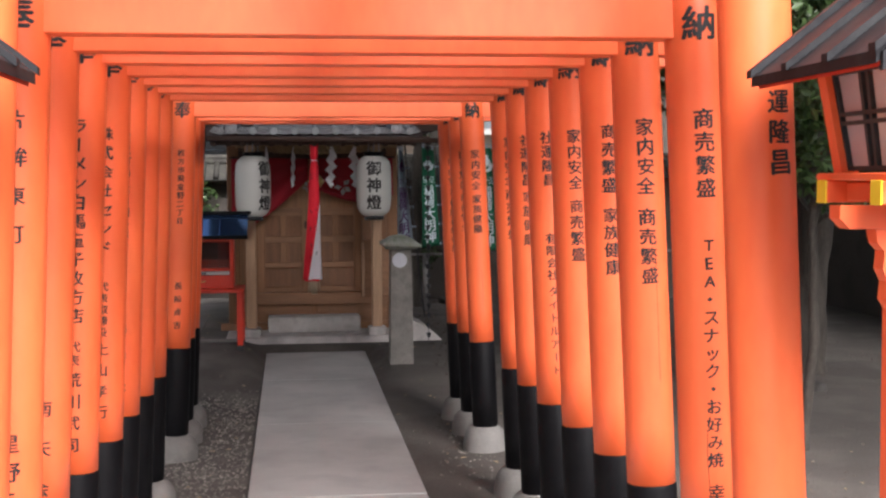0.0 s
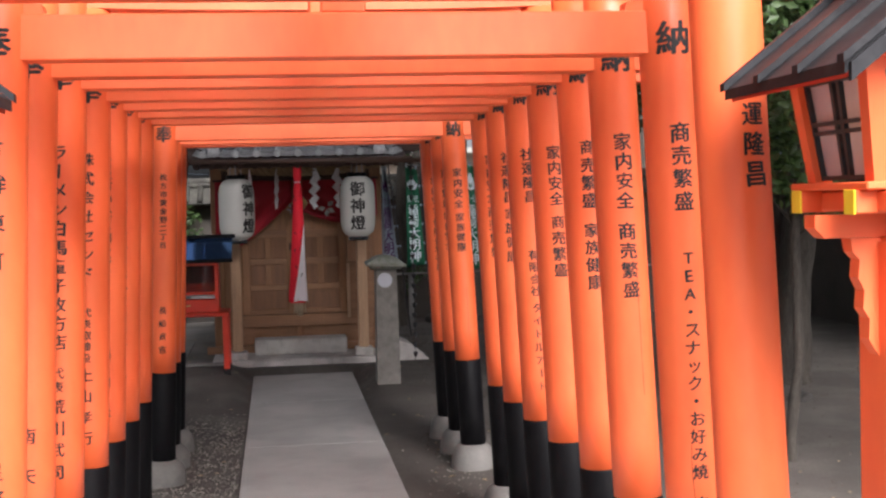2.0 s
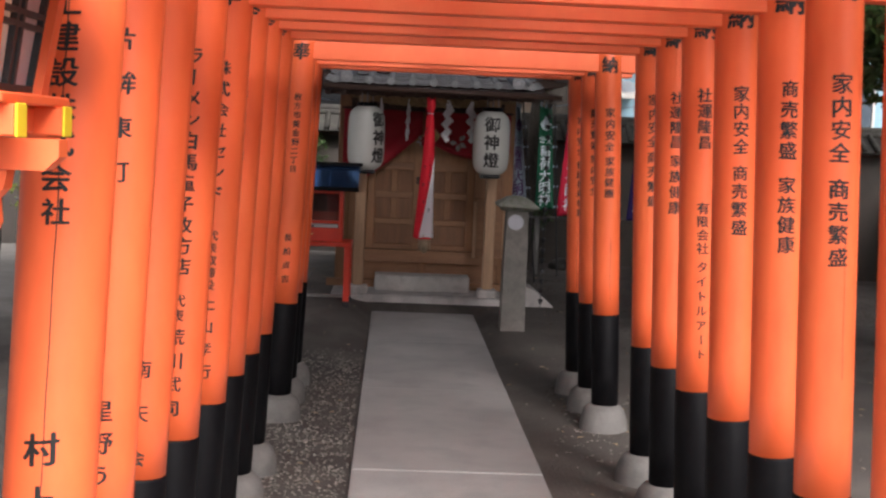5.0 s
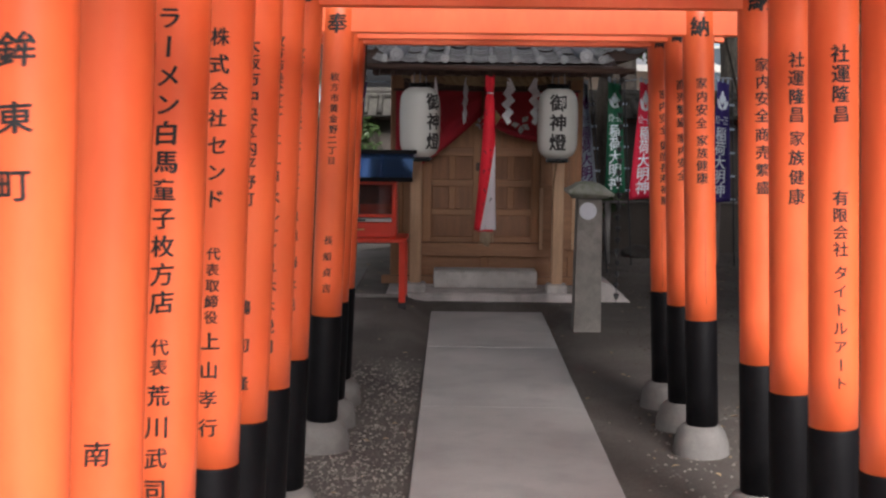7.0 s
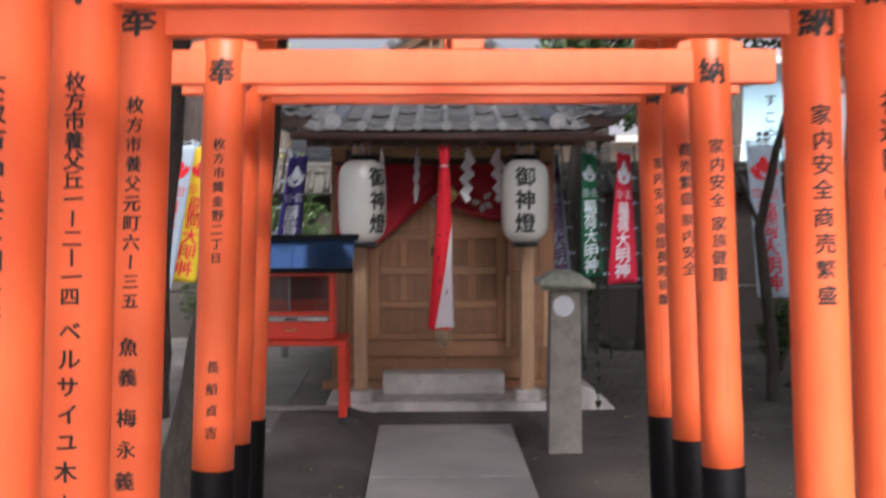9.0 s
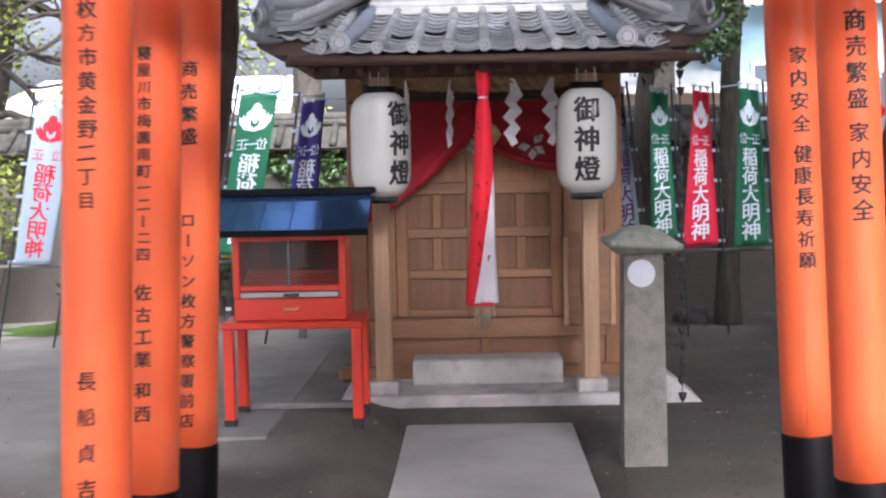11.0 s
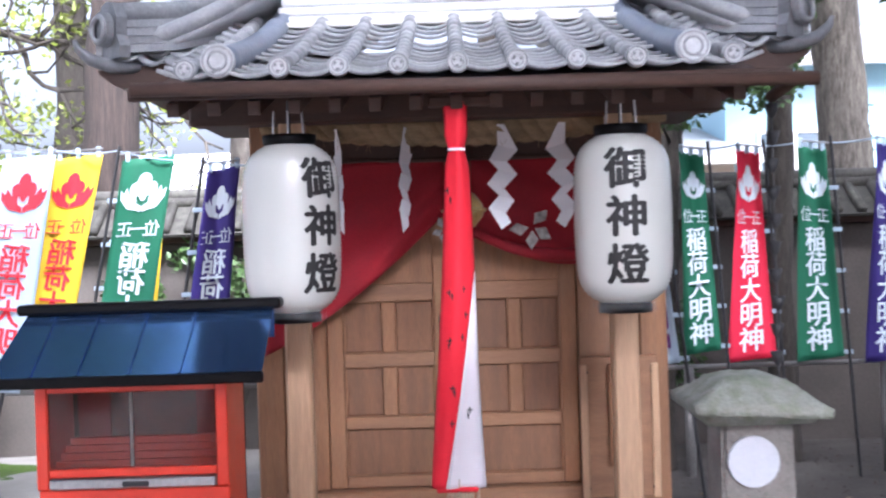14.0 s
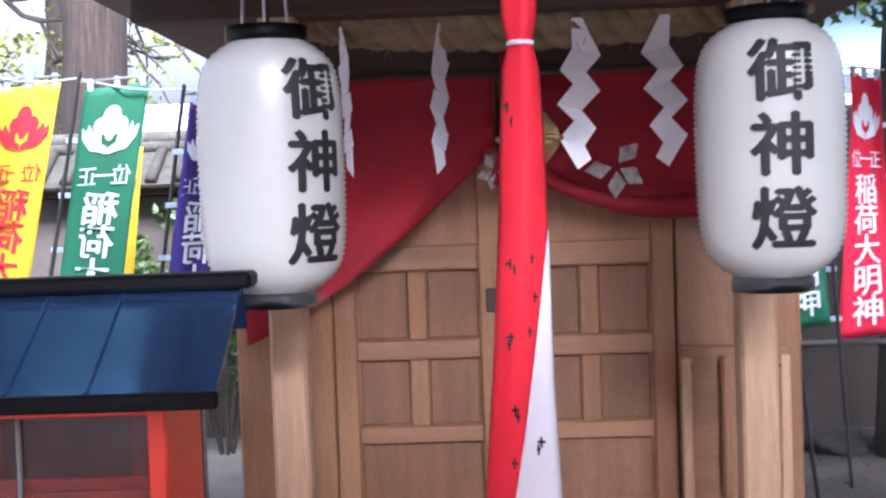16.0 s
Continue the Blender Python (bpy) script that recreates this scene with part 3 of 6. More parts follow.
RIGHT = [
    [("社運隆昌", 1.825, 1.622, 0.058)],
    [("商売繁盛", 1.743, 1.559, 0.054), ("TEA・スナック・お好み焼", 1.406, 0.826, 0.044), ("幸", 0.738, 0.738, 0.044)],
    [("家内安全", 1.736, 1.555, 0.054), ("商売繁盛", 1.46, 1.279, 0.054)],
    [("商売繁盛", 1.734, 1.552, 0.054), ("家族健康", 1.45, 1.272, 0.054)],
    [("家内安全", 1.735, 1.559, 0.054), ("商売繁盛", 1.47, 1.287, 0.054)],
    [("社運隆昌", 1.743, 1.568, 0.054), ("有限会社", 1.322, 1.17, 0.045), ("タイトルアート", 1.10, 0.767, 0.042)],
    [("社運隆昌", 1.747, 1.567, 0.054), ("家族健康", 1.489, 1.296, 0.054)],
    [("家内安全", 1.753, 1.565, 0.054), ("商売繁盛", 1.495, 1.297, 0.054)],
    [("家内安全", 1.737, 1.552, 0.054), ("家族健康", 1.472, 1.297, 0.054)],
    [("商売繁盛", 1.741, 1.555, 0.052), ("家内安全", 1.474, 1.288, 0.052)],
    [("家内安全", 1.70, 1.51, 0.052), ("健康長寿祈願", 1.425, 1.126, 0.052)],
]
LEFT = [
    [("村上建設株式会社", 1.828, 1.399, 0.052), ("村上", 0.971, 0.876, 0.062)],
    [("片鉾東町", 1.74, 1.455, 0.05), ("星野うた", 0.928, 0.71, 0.052)],
    [("南天会", 0.916, 0.68, 0.05)],
    [("ラーメン白馬童子枚方店", 1.753, 1.139, 0.052), ("代表", 1.039, 0.994, 0.038), ("荒川武司", 0.931, 0.718, 0.052)],
    [("株式会社センド", 1.745, 1.333, 0.05), ("代表取締役", 1.191, 1.025, 0.036), ("上山孝行", 0.962, 0.732, 0.052)],
    [("大阪市中央区内平野町", 1.75, 1.30, 0.046), ("鳩司隆", 0.975, 0.745, 0.046)],
    [("枚方市養父丘一ー二ー一四", 1.792, 1.346, 0.042), ("ベルサイユ", 1.273, 1.04, 0.046), ("木本悦司", 0.977, 0.77, 0.048)],
    [("枚方市養父元町六ー三五", 1.78, 1.292, 0.042), ("魚義", 1.176, 1.10, 0.046), ("梅永義", 0.997, 0.837, 0.048)],
    [("枚方市黄金野二丁目", 1.749, 1.36, 0.040), ("長船貞吉", 0.985, 0.758, 0.042)],
    [("寝屋川市梅園南町一二ー二四", 1.70, 1.215, 0.034), ("佐古工業", 1.122, 0.958, 0.042), ("和西", 0.882, 0.823, 0.042)],
    [("商売繁盛", 1.70, 1.51, 0.048), ("ローソン枚方警察署前店", 1.274, 0.70, 0.042)],
]
SECOND_COLUMN = [("社運隆昌", 1.69, 1.52, 0.034), ("ベルメゾン宮下", 1.27, 0.72, 0.036)]
for k, g in enumerate(gates):
    r = 0.0812 if k == 0 else 0.0722
    top = 2.11 if k == 0 else 1.995
    for side, head, rows in ((-1, "奉", LEFT[k]), (1, "納", RIGHT[k])):
        inscribe(g, side, head, top, top, 0.094, r, 0.03)
        for text, z0, z1, size in rows:
            inscribe(g, side, text, z0, z1, size, r, 0.026, None, {1: 0.009, 2: 0.006}.get(k, 0.0) if side < 0 else 0.022 * (k == 0))
for text, z0, z1, size in SECOND_COLUMN:
    inscribe(gates[10], -1, text, z0, z1, size, 0.0722, 0.02, None, -0.052)
# a long drying crack down the front posts
for g_, rad_, s, z0, z1, sh in ((front_gate, 0.0812, -1, 0.75, 2.08, 0.004), (front_gate, 0.0812, -1, 2.15, 2.36, 0.014), (gates[2], 0.0722, 1, 0.95, 1.35, 0.02), (gates[1], 0.0722, 1, 0.62, 0.9, -0.02), (gates[3], 0.0722, -1, 1.2, 1.7, -0.03), (gates[8], 0.0722, 1, 0.7, 1.05, 0.01), (gates[10], 0.0722, 1, 0.65, 1.0, -0.02)):
    bm = bmesh.new()
    pts = [bm.verts.new((sh + 0.0035 * noise.noise((z * 9, 1, 2)) + d * 0.0011, 0, z)) for z in [lerp(z0, z1, i / 24) for i in range(25)] for d in (-1, 1)]
    for i in range(24):
        bm.faces.new((pts[2 * i], pts[2 * i + 1], pts[2 * i + 3], pts[2 * i + 2]))
    wrap_round(bm, rad_, 0.0008, lambda z: (s * post_x(z), 0), step=1)
    raw_part("crack", bm, FADED_INK if g_ is front_gate else CRACK, post_of(g_, s), "dark drying crack")


def name_plaque():
    q = thing("name_plaque", "dark shrine name plaque in scrolled gilt frame on the front torii", "plaque", (0.01, GATE_Y[0] - 0.085, 2.07))
    q.matrix_basis = pose(0.008, GATE_Y[0] - 0.10, 2.066, 5, 0, 0) @ Matrix.Diagonal((0.94, 1, 0.94, 1))
    w, h = 0.115, 0.37
    part("board", block(-0.088, 0.088, -0.022, 0.01, 0.02, h - 0.02, 0.003), PLAQUE, q)
    for x0, x1, z0, z1 in ((-0.076, -0.072, 0.05, h - 0.05), (0.072, 0.076, 0.05, h - 0.05), (-0.076, 0.076, 0.046, 0.05), (-0.076, 0.076, h - 0.05, h - 0.046)):
        part("gilt_line", block(x0, x1, -0.026, -0.018, z0, z1, 0.001), GILT, q)
    # frame: a dark lobed plate behind the board, gilt scrolled edging along its outline
    def outline(grow):
        out = []
        corners = [(-1, -1), (1, -1), (1, 1), (-1, 1)]
        for k in range(4):
            (ax, az), (bx, bz) = corners[k], corners[(k + 1) % 4]
            long_side = ax == bx
            n, waves = (40, 4) if long_side else (24, 3)
            for j in range(n):
                f = j / n
                flare = 0.014 * (2 * abs(f - 0.5)) ** 8
                out_by = 0.007 * abs(math.sin(math.pi * waves * f)) + flare + grow
                px, pz = lerp(ax, bx, f) * 0.103, lerp(az, bz, f) * 0.172
                nx, nz = ((ax, 0) if long_side else (0, az))
                out.append((px + nx * out_by + (flare * lerp(ax, bx, f) if not long_side else 0), h / 2 + pz + nz * out_by + (flare * lerp(az, bz, f) if long_side else 0)))
        return out
    part("frame_plate", prism(outline(0.0), -0.016, 0.008), FRAME_DARK, q, "dark tarnished frame plate")
    edge = outline(0.0)
    edge.append(edge[0])
    bm = bmesh.new()
    tube(bm, [(x, -0.018, z) for x, z in edge], [0.0045 + 0.0035 * abs(math.sin(k * 0.42)) for k in range(len(edge))], 8, False)
    part("gilt_edging", bm, GILT, q, "scrolled gilt edging", True)
    for cx, cz, turn in ((-0.04, 0.025, 90), (0.04, 0.025, 90), (-0.04, h - 0.025, -90), (0.04, h - 0.025, -90), (-0.096, 0.10, 0), (-0.096, 0.19, 0), (-0.096, 0.28, 0), (0.096, 0.10, 180), (0.096, 0.19, 180), (0.096, 0.28, 180)):
        for side in (-1, 1):
            bm = bmesh.new()
            curl = []
            for k in range(11):
                a = side * (0.4 + 0.42 * k)
                rr = 0.011 * (1 - 0.065 * k)
                u, w_ = 0.004 + rr * math.cos(a) - 0.006, side * 0.014 + rr * math.sin(a)
                ca, sa = math.cos(radians(turn)), math.sin(radians(turn))
                curl.append((cx + u * ca - w_ * sa, -0.021, cz + u * sa + w_ * ca))
            tube(bm, curl, [0.0025 + 0.0002 * k for k in range(11)], 6)
            part("scroll", bm, GILT, q, "", True)
    bm = column_text("稲荷大神", 0.295, 0.09, 0.062, 0.012)
    r = bmesh.ops.extrude_face_region(bm, geom=bm.faces[:])
    for v in [e for e in r["geom"] if isinstance(e, bmesh.types.BMVert)]:
        v.co.y -= 0.004
    for v in bm.verts:
        v.co.y -= 0.0225
    part("lettering", bm, GILT, q, "raised gilt lettering")
    # Plain black block behind the plaque's upper edge.
    part("hanger", block(-0.19, 0.18, 0.0, 0.06, 0.345, 0.43, 0.006), BLACK_PAINT, q, "black block behind the top of the plaque")


name_plaque()


# ---- pair of lantern stands before the gates ----
def lantern_stand(s):
    t = thing("lantern_stand", "vermilion wooden lantern stand with black gabled roof and papered lamp box", "lantern stand", (s * 0.985 + (0.035 if s > 0 else 0), 2.0, 0), group="lantern stands at the first gate")
    part("column", block(-0.075, 0.075, -0.075, 0.075, -0.06, 1.49, 0.012), VERMILION, t)
    part("base_block", block(-0.16, 0.16, -0.16, 0.16, -0.12, 0.06, 0.02), FOOT_STONE, t, "square stone base")
    for sx, sy in ((1, 0), (-1, 0), (0, 1), (0, -1)):
        o = [(0.07, 1.487), (0.132, 1.487), (0.127, 1.46), (0.113, 1.445), (0.116, 1.41), (0.104, 1.385), (0.107, 1.35), (0.094, 1.33), (0.096, 1.29), (0.084, 1.27), (0.07, 1.25)]
        bm = prism(o, -0.02, 0.02)
        a = {(1, 0): 0, (-1, 0): 180, (0, 1): 90, (0, -1): -90}[(sx, sy)]
        bmesh.ops.transform(bm, matrix=pose(0, 0, 0, 0, 0, a), verts=bm.verts[:])
        part("bracket", bm, VERMILION, t, "scalloped bracket")
    # lower cross of two arms: the one across is boat-shaped and plain, the one to the front has yellow ends
    part("bracket_arm", prism([(-0.205, 1.533), (0.205, 1.533), (0.205, 1.508), (0.185, 1.488), (-0.185, 1.488), (-0.205, 1.508)], -0.024, 0.024), VERMILION, t, "boat-shaped plain arm")
    part("front_arm", block(-0.023, 0.023, -0.20, 0.20, 1.490, 1.530, 0.003), VERMILION, t)
    for e in (-1, 1):
        part("beam_cap", block(-0.024, 0.024, min(e * 0.1995, e * 0.2035), max(e * 0.1995, e * 0.2035), 1.489, 1.531, 0.0015), YELLOW, t, "yellow painted beam end")
    # upper frame: two pairs of beams with yellow ends
    for s2 in (-1, 1):
        part("cross_beam", block(-0.178, 0.178, s2 * 0.118 - 0.021, s2 * 0.118 + 0.021, 1.536, 1.580, 0.003), VERMILION, t)
        part("long_beam", block(s2 * 0.118 - 0.018, s2 * 0.118 + 0.018, -0.185, 0.185, 1.539, 1.577, 0.003), VERMILION, t)
        for e in (-1, 1):
            part("beam_cap", block(min(e * 0.1775, e * 0.1815), max(e * 0.1775, e * 0.1815), s2 * 0.118 - 0.022, s2 * 0.118 + 0.022, 1.535, 1.581, 0.0015), YELLOW, t, "yellow painted beam end")
            part("beam_cap", block(s2 * 0.118 - 0.019, s2 * 0.118 + 0.019, min(e * 0.1845, e * 0.1885), max(e * 0.1845, e * 0.1885), 1.538, 1.578, 0.0015), YELLOW, t, "yellow painted beam end")
    part("floor_board", block(-0.17, 0.17, -0.17, 0.17, 1.58, 1.595, 0.003), VERMILION, t)
    lo, hi, z0, z1 = 0.125, 0.155, 1.595, 1.82
    for sx in (-1, 1):
        for sy in (-1, 1):
            bm = bmesh.new()
            c = [bm.verts.new((sx * w + dx, sy * w + dy, z)) for z, w in ((z0, lo), (z1, hi)) for dx, dy in ((-0.018, -0.018), (0.018, -0.018), (0.018, 0.018), (-0.018, 0.018))]
            for f in ((3, 2, 1, 0), (4, 5, 6, 7), (0, 1, 5, 4), (1, 2, 6, 5), (2, 3, 7, 6), (3, 0, 4, 7)):
                bm.faces.new([c[i] for i in f])
            part("corner_post", bm, VERMILION, t)
    for a in (0, 90, 180, 270):
        trim = GREEN_TRIM if a in (0, 180) else DARK_TRIM
        def leaf(u0, u1, v0, v1, d0, d1):
            bm = bmesh.new()
            c = []
            for d in (d0, d1):
                for u, v in ((u0, v0), (u1, v0), (u1, v1), (u0, v1)):
                    w = lerp(lo, hi, v)
                    c.append(bm.verts.new((u * w, -(w + d), lerp(z0, z1, v))))
            for f in ((3, 2, 1, 0), (4, 5, 6, 7), (0, 1, 5, 4), (1, 2, 6, 5), (2, 3, 7, 6), (3, 0, 4, 7)):
                bm.faces.new([c[i] for i in f])
            bmesh.ops.transform(bm, matrix=pose(0, 0, 0, 0, 0, a), verts=bm.verts[:])
            return bm
        part("paper_pane", leaf(-0.88, 0.88, 0.03, 0.88, -0.012, -0.006), SHOJI, t, "frosted pale pane")
        bars = [(-0.88, 0.88, 0.02, 0.06), (-0.88, 0.88, 0.86, 0.90), (-0.88, -0.81, 0.06, 0.86), (0.81, 0.88, 0.06, 0.86),
                (-0.12, -0.04, 0.06, 0.86), (0.08, 0.16, 0.06, 0.86), (-0.81, 0.81, 0.42, 0.455), (-0.81, 0.81, 0.50, 0.535)]
        for b in bars:
            part("lattice_bar", leaf(*b, -0.006, 0.004), trim, t)
        part("top_rail", leaf(-0.95, 0.95, 0.90, 1.0, -0.014, 0.008), VERMILION, t)
    bm = lathe([(0, 1.70), (0.02, 1.71), (0.026, 1.727), (0.02, 1.748), (0, 1.756)], 12, (0.05, -0.095))
    part("lamp", bm, BULB, t, "warm glowing lamp", True)
    for y in (-0.16, 0.16):
        part("purlin", block(-0.185, 0.185, y - 0.02, y + 0.02, 1.82, 1.85, 0.003), VERMILION, t)
    for x in (-0.115, 0.115):
        part("purlin", block(x - 0.018, x + 0.018, -0.25, 0.25, 1.83, 1.86, 0.003), VERMILION, t)
        for e in (-1, 1):
            part("purlin_cap", block(x - 0.019, x + 0.019, min(e * 0.25, e * 0.254), max(e * 0.25, e * 0.254), 1.829, 1.861, 0.001), YELLOW, t, "yellow painted beam end")
    for y in (-0.145, 0.145):
        part("gable_board", prism([(-0.19, 1.85), (0.19, 1.85), (0, 1.968)], y - 0.008, y + 0.008), VERMILION, t)
    for sx in (-1, 1):
        o = [(0, 2.005), (sx * 0.265, 1.80), (sx * 0.265, 1.778), (0, 1.983)]
        part("roof_slope", prism(o, -0.285, 0.285), STAND_ROOF, t, "black sheet roof slope")
        part("roof_lining", prism([(0, 1.981), (sx * 0.255, 1.785), (sx * 0.255, 1.773), (0, 1.969)], -0.27, 0.27), RED_PAINT, t, "red underside boards")
        for y in (-0.283, -0.095, 0.095, 0.283):
            part("roof_batten", prism([(0, 2.023), (sx * 0.272, 1.812), (sx * 0.272, 1.796), (0, 2.005)], y - 0.013, y + 0.013), STAND_ROOF, t)
        part("barge_board", prism([(0, 1.997), (sx * 0.258, 1.797), (sx * 0.258, 1.765), (0, 1.965)], -0.296, -0.284), STAND_ROOF, t)
    part("ridge_cap", block(-0.03, 0.03, -0.30, 0.30, 2.0, 2.04, 0.008), STAND_ROOF, t)
    for x0, x1 in ((-0.13, -0.03), (0.03, 0.13)):
        bm = prism([(x0, 1.8285), (x1, 1.8305), (x1, 1.8385), (x0, 1.8425)] if x0 < 0 else [(x0, 1.8285), (x1, 1.8285), (x1, 1.8425), (x0, 1.8385)], -0.1825, -0.1795)
        part("painted_band", bm, BOX_INSIDE, t, "dark red painted ornament")
    part("painted_stud", prism([(-0.012, 1.835), (0, 1.824), (0.012, 1.835), (0, 1.846)], -0.1825, -0.1795), BOX_INSIDE, t, "dark red painted ornament")
    bm = column_text("奉納", 1.22, 1.13, 0.07, 0.018)
    for v in bm.verts:
        v.co.y = -0.0765
    raw_part("inscription", bm, INK, t, "black brushed writing")
    bm = bmesh.new()
    tube(bm, [(0.06 + 0.006 * math.sin(k * 1.7), -0.082, 1.48 - 0.03 * k) for k in range(8)], [0.006, 0.004] * 4, 6)
    part("gilt_cord", bm, GOLD, t, "gilt cord", True)


for s in (-1, 1):
    lantern_stand(s)


# ---- shrine hall ----
shrine = thing("shrine", "small weathered cypress shrine with grey tiled roof and panelled doors", "shrine", (0, 0, 0))
part("platform", block(-0.83, 0.84, 11.38, 13.6, -0.12, 0.115, 0.015), PLATFORM, shrine, "grey concrete platform")
step = solo("step_stone", block(-0.44, 0.44, 11.72, 11.98, 0.113, 0.262, 0.012), PALE_STONE, "pale granite step block before the shrine doors", "step")
bm = prism([(0.85, -0.08), (1.34, -0.08), (1.26, 0.0), (1.02, 0.20), (0.92, 0.24), (0.85, 0.24)], 11.42, 11.9)
solo("concrete_wedge", bm, PLATFORM, "sloping lump of grey concrete beside the platform", "kerb")

FY = 12.05
for x in (-0.77, 0.775):
    part("corner_post", block(x - 0.055, x + 0.055, FY - 0.04, FY + 0.07, 0.115, 2.1, 0.006), WOOD, shrine)
for x in (-0.77, 0.775):
    part("side_wall", block(x - 0.02, x + 0.02, FY + 0.07, 13.4, 0.13, 2.1, 0.003), WOOD, shrine)
part("back_wall", block(-0.75, 0.755, 13.38, 13.42, 0.13, 2.1, 0.003), WOOD, shrine)
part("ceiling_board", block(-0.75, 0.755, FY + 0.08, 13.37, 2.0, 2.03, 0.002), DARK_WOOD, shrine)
part("sill_beam", block(-0.714, 0.719, FY - 0.075, FY + 0.03, 0.355, 0.475, 0.006), WOOD_H, shrine)
part("base_board", block(-0.714, 0.719, FY - 0.02, FY + 0.01, 0.115, 0.352, 0.004), WOOD_H, shrine)
part("base_rail", block(-0.9, 0.9, FY - 0.09, FY - 0.021, 0.115, 0.185, 0.006), WOOD_H, shrine)
part("base_block", block(-0.035, 0.035, FY - 0.06, FY - 0.021, 0.186, 0.354, 0.004), WOOD, shrine)
for x0, x1 in ((-0.714, -0.542), (0.474, 0.719)):
    part("jamb", block(x0, x1, FY - 0.03, FY + 0.03, 0.476, 1.9, 0.005), WOOD, shrine)
part("lintel", block(-0.714, 0.719, FY - 0.045, FY + 0.03, 1.9, 2.02, 0.005), DARK_WOOD, shrine)
part("head_board", block(-0.714, 0.719, FY - 0.07, FY - 0.046, 1.79, 2.0, 0.004), DARK_WOOD, shrine)


def door_leaf(x0, x1):
    d = part("door", block(x0, x1, FY + 0.012, FY + 0.02, 0.477, 1.9, 0), WOOD, shrine, "panelled cypress door leaf")
    st = 0.068
    for a, b in ((x0, x0 + st), (x1 - st, x1)):
        part("stile", block(a + 0.001, b - 0.001, FY - 0.02, FY + 0.012, 0.478, 1.898, 0.004), WOOD, d)
    mid = (x0 + x1) / 2
    rails = [(0.478, 0.525), (0.715, 0.765), (0.964, 1.022), (1.228, 1.30)]
    part("top_panel", block(x0 + st, x1 - st, FY - 0.010, FY + 0.012, 1.30, 1.898, 0.003), WOOD, d)
    for z0, z1 in rails:
        part("rail", block(x0 + st, x1 - st, FY - 0.016, FY + 0.012, z0, z1, 0.004), WOOD_H, d)
    for (a, b), (c, e) in zip(rails[1:], rails[2:]):
        part("muntin", block(mid - 0.028, mid + 0.028, FY - 0.014, FY + 0.012, b, c, 0.004), WOOD, d)
        for u0, u1 in ((x0 + st + 0.008, mid - 0.030), (mid + 0.030, x1 - st - 0.008)):
            part("panel", block(u0, u1, FY + 0.006, FY + 0.012, b + 0.004, c - 0.004, 0.003), DOOR_PANEL, d)
    for (a, b), (c, e) in zip(rails[:1], rails[1:2]):
        part("panel", block(x0 + st + 0.006, x1 - st - 0.006, FY + 0.006, FY + 0.012, b + 0.004, c - 0.004, 0.003), DOOR_PANEL, d)


door_leaf(-0.540, -0.037)
door_leaf(-0.033, 0.470)
part("latch_plate", block(-0.085, -0.005, FY - 0.036, FY - 0.022, 1.10, 1.17, 0.004), DARK_WOOD, shrine, "dark metal latch")

# shutter board leaning beside the doors
sh = thing("shutter_board", "framed wooden board with a grip bar beside the shrine doors", "board", (0.62, FY - 0.10, 0.43))
part("board", block(-0.155, 0.155, -0.018, 0.012, 0.0, 0.56, 0.006), WOOD_H, sh)
for x in (-0.14, 0.14):
    part("edge_strip", block(x - 0.015, x + 0.015, -0.03, -0.018, 0.0, 0.53, 0.004), PALE_WOOD, sh)
part("grip_bar", block(-0.045, -0.02, -0.06, -0.018, 0.13, 0.53, 0.006), WOOD, sh)
for x, z in ((-0.13, 0.04), (0.13, 0.04), (-0.13, 0.50), (0.13, 0.50)):
    part("nail", lathe([(0, -0.006), (0.006, -0.004), (0.007, 0.0), (0, 0.0)], 8), POLE_BLACK, sh, "dark nail head").matrix_basis = pose(x, -0.029, z, 90, 0, 0)

# lantern posts
for x in (-0.588, 0.586):
    p = thing("porch_post", "square pale cypress porch post on a stone pad", "post", (x, 11.5, 0.115), group="porch posts")
    part("shaft", block(-0.046, 0.046, -0.046, 0.046, 0.075, 1.82, 0.008), PALE_WOOD, p)
    part("pad", block(-0.085, 0.085, -0.08, 0.08, -0.003, 0.075, 0.012), PLATFORM, p, "grey stone pad")

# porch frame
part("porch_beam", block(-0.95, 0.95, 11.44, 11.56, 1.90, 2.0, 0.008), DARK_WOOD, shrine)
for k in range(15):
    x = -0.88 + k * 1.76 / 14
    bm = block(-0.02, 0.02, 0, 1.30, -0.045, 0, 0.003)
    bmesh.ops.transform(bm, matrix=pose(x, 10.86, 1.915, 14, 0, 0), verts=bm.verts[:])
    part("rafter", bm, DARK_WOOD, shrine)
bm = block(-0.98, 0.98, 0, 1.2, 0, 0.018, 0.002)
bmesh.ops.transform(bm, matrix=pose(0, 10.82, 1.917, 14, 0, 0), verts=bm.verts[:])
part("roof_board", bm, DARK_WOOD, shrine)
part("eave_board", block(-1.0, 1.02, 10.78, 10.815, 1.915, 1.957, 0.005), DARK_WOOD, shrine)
bm = bmesh.new()
tube(bm, [(-0.98, 10.755, 1.945), (1.09, 10.755, 1.918)], 0.022, 12)
part("gutter", bm, DARK_WOOD, shrine, "dark brown eave gutter", True)

# porch roof tiles
roof = part("porch_roof", block(-0.93, 0.93, 10.83, 10.94, 1.958, 1.962, 0), TILE, shrine, "grey tiled porch roof")
E0, E1, Z0, Z1 = 10.775, 11.56, 1.985, 2.27


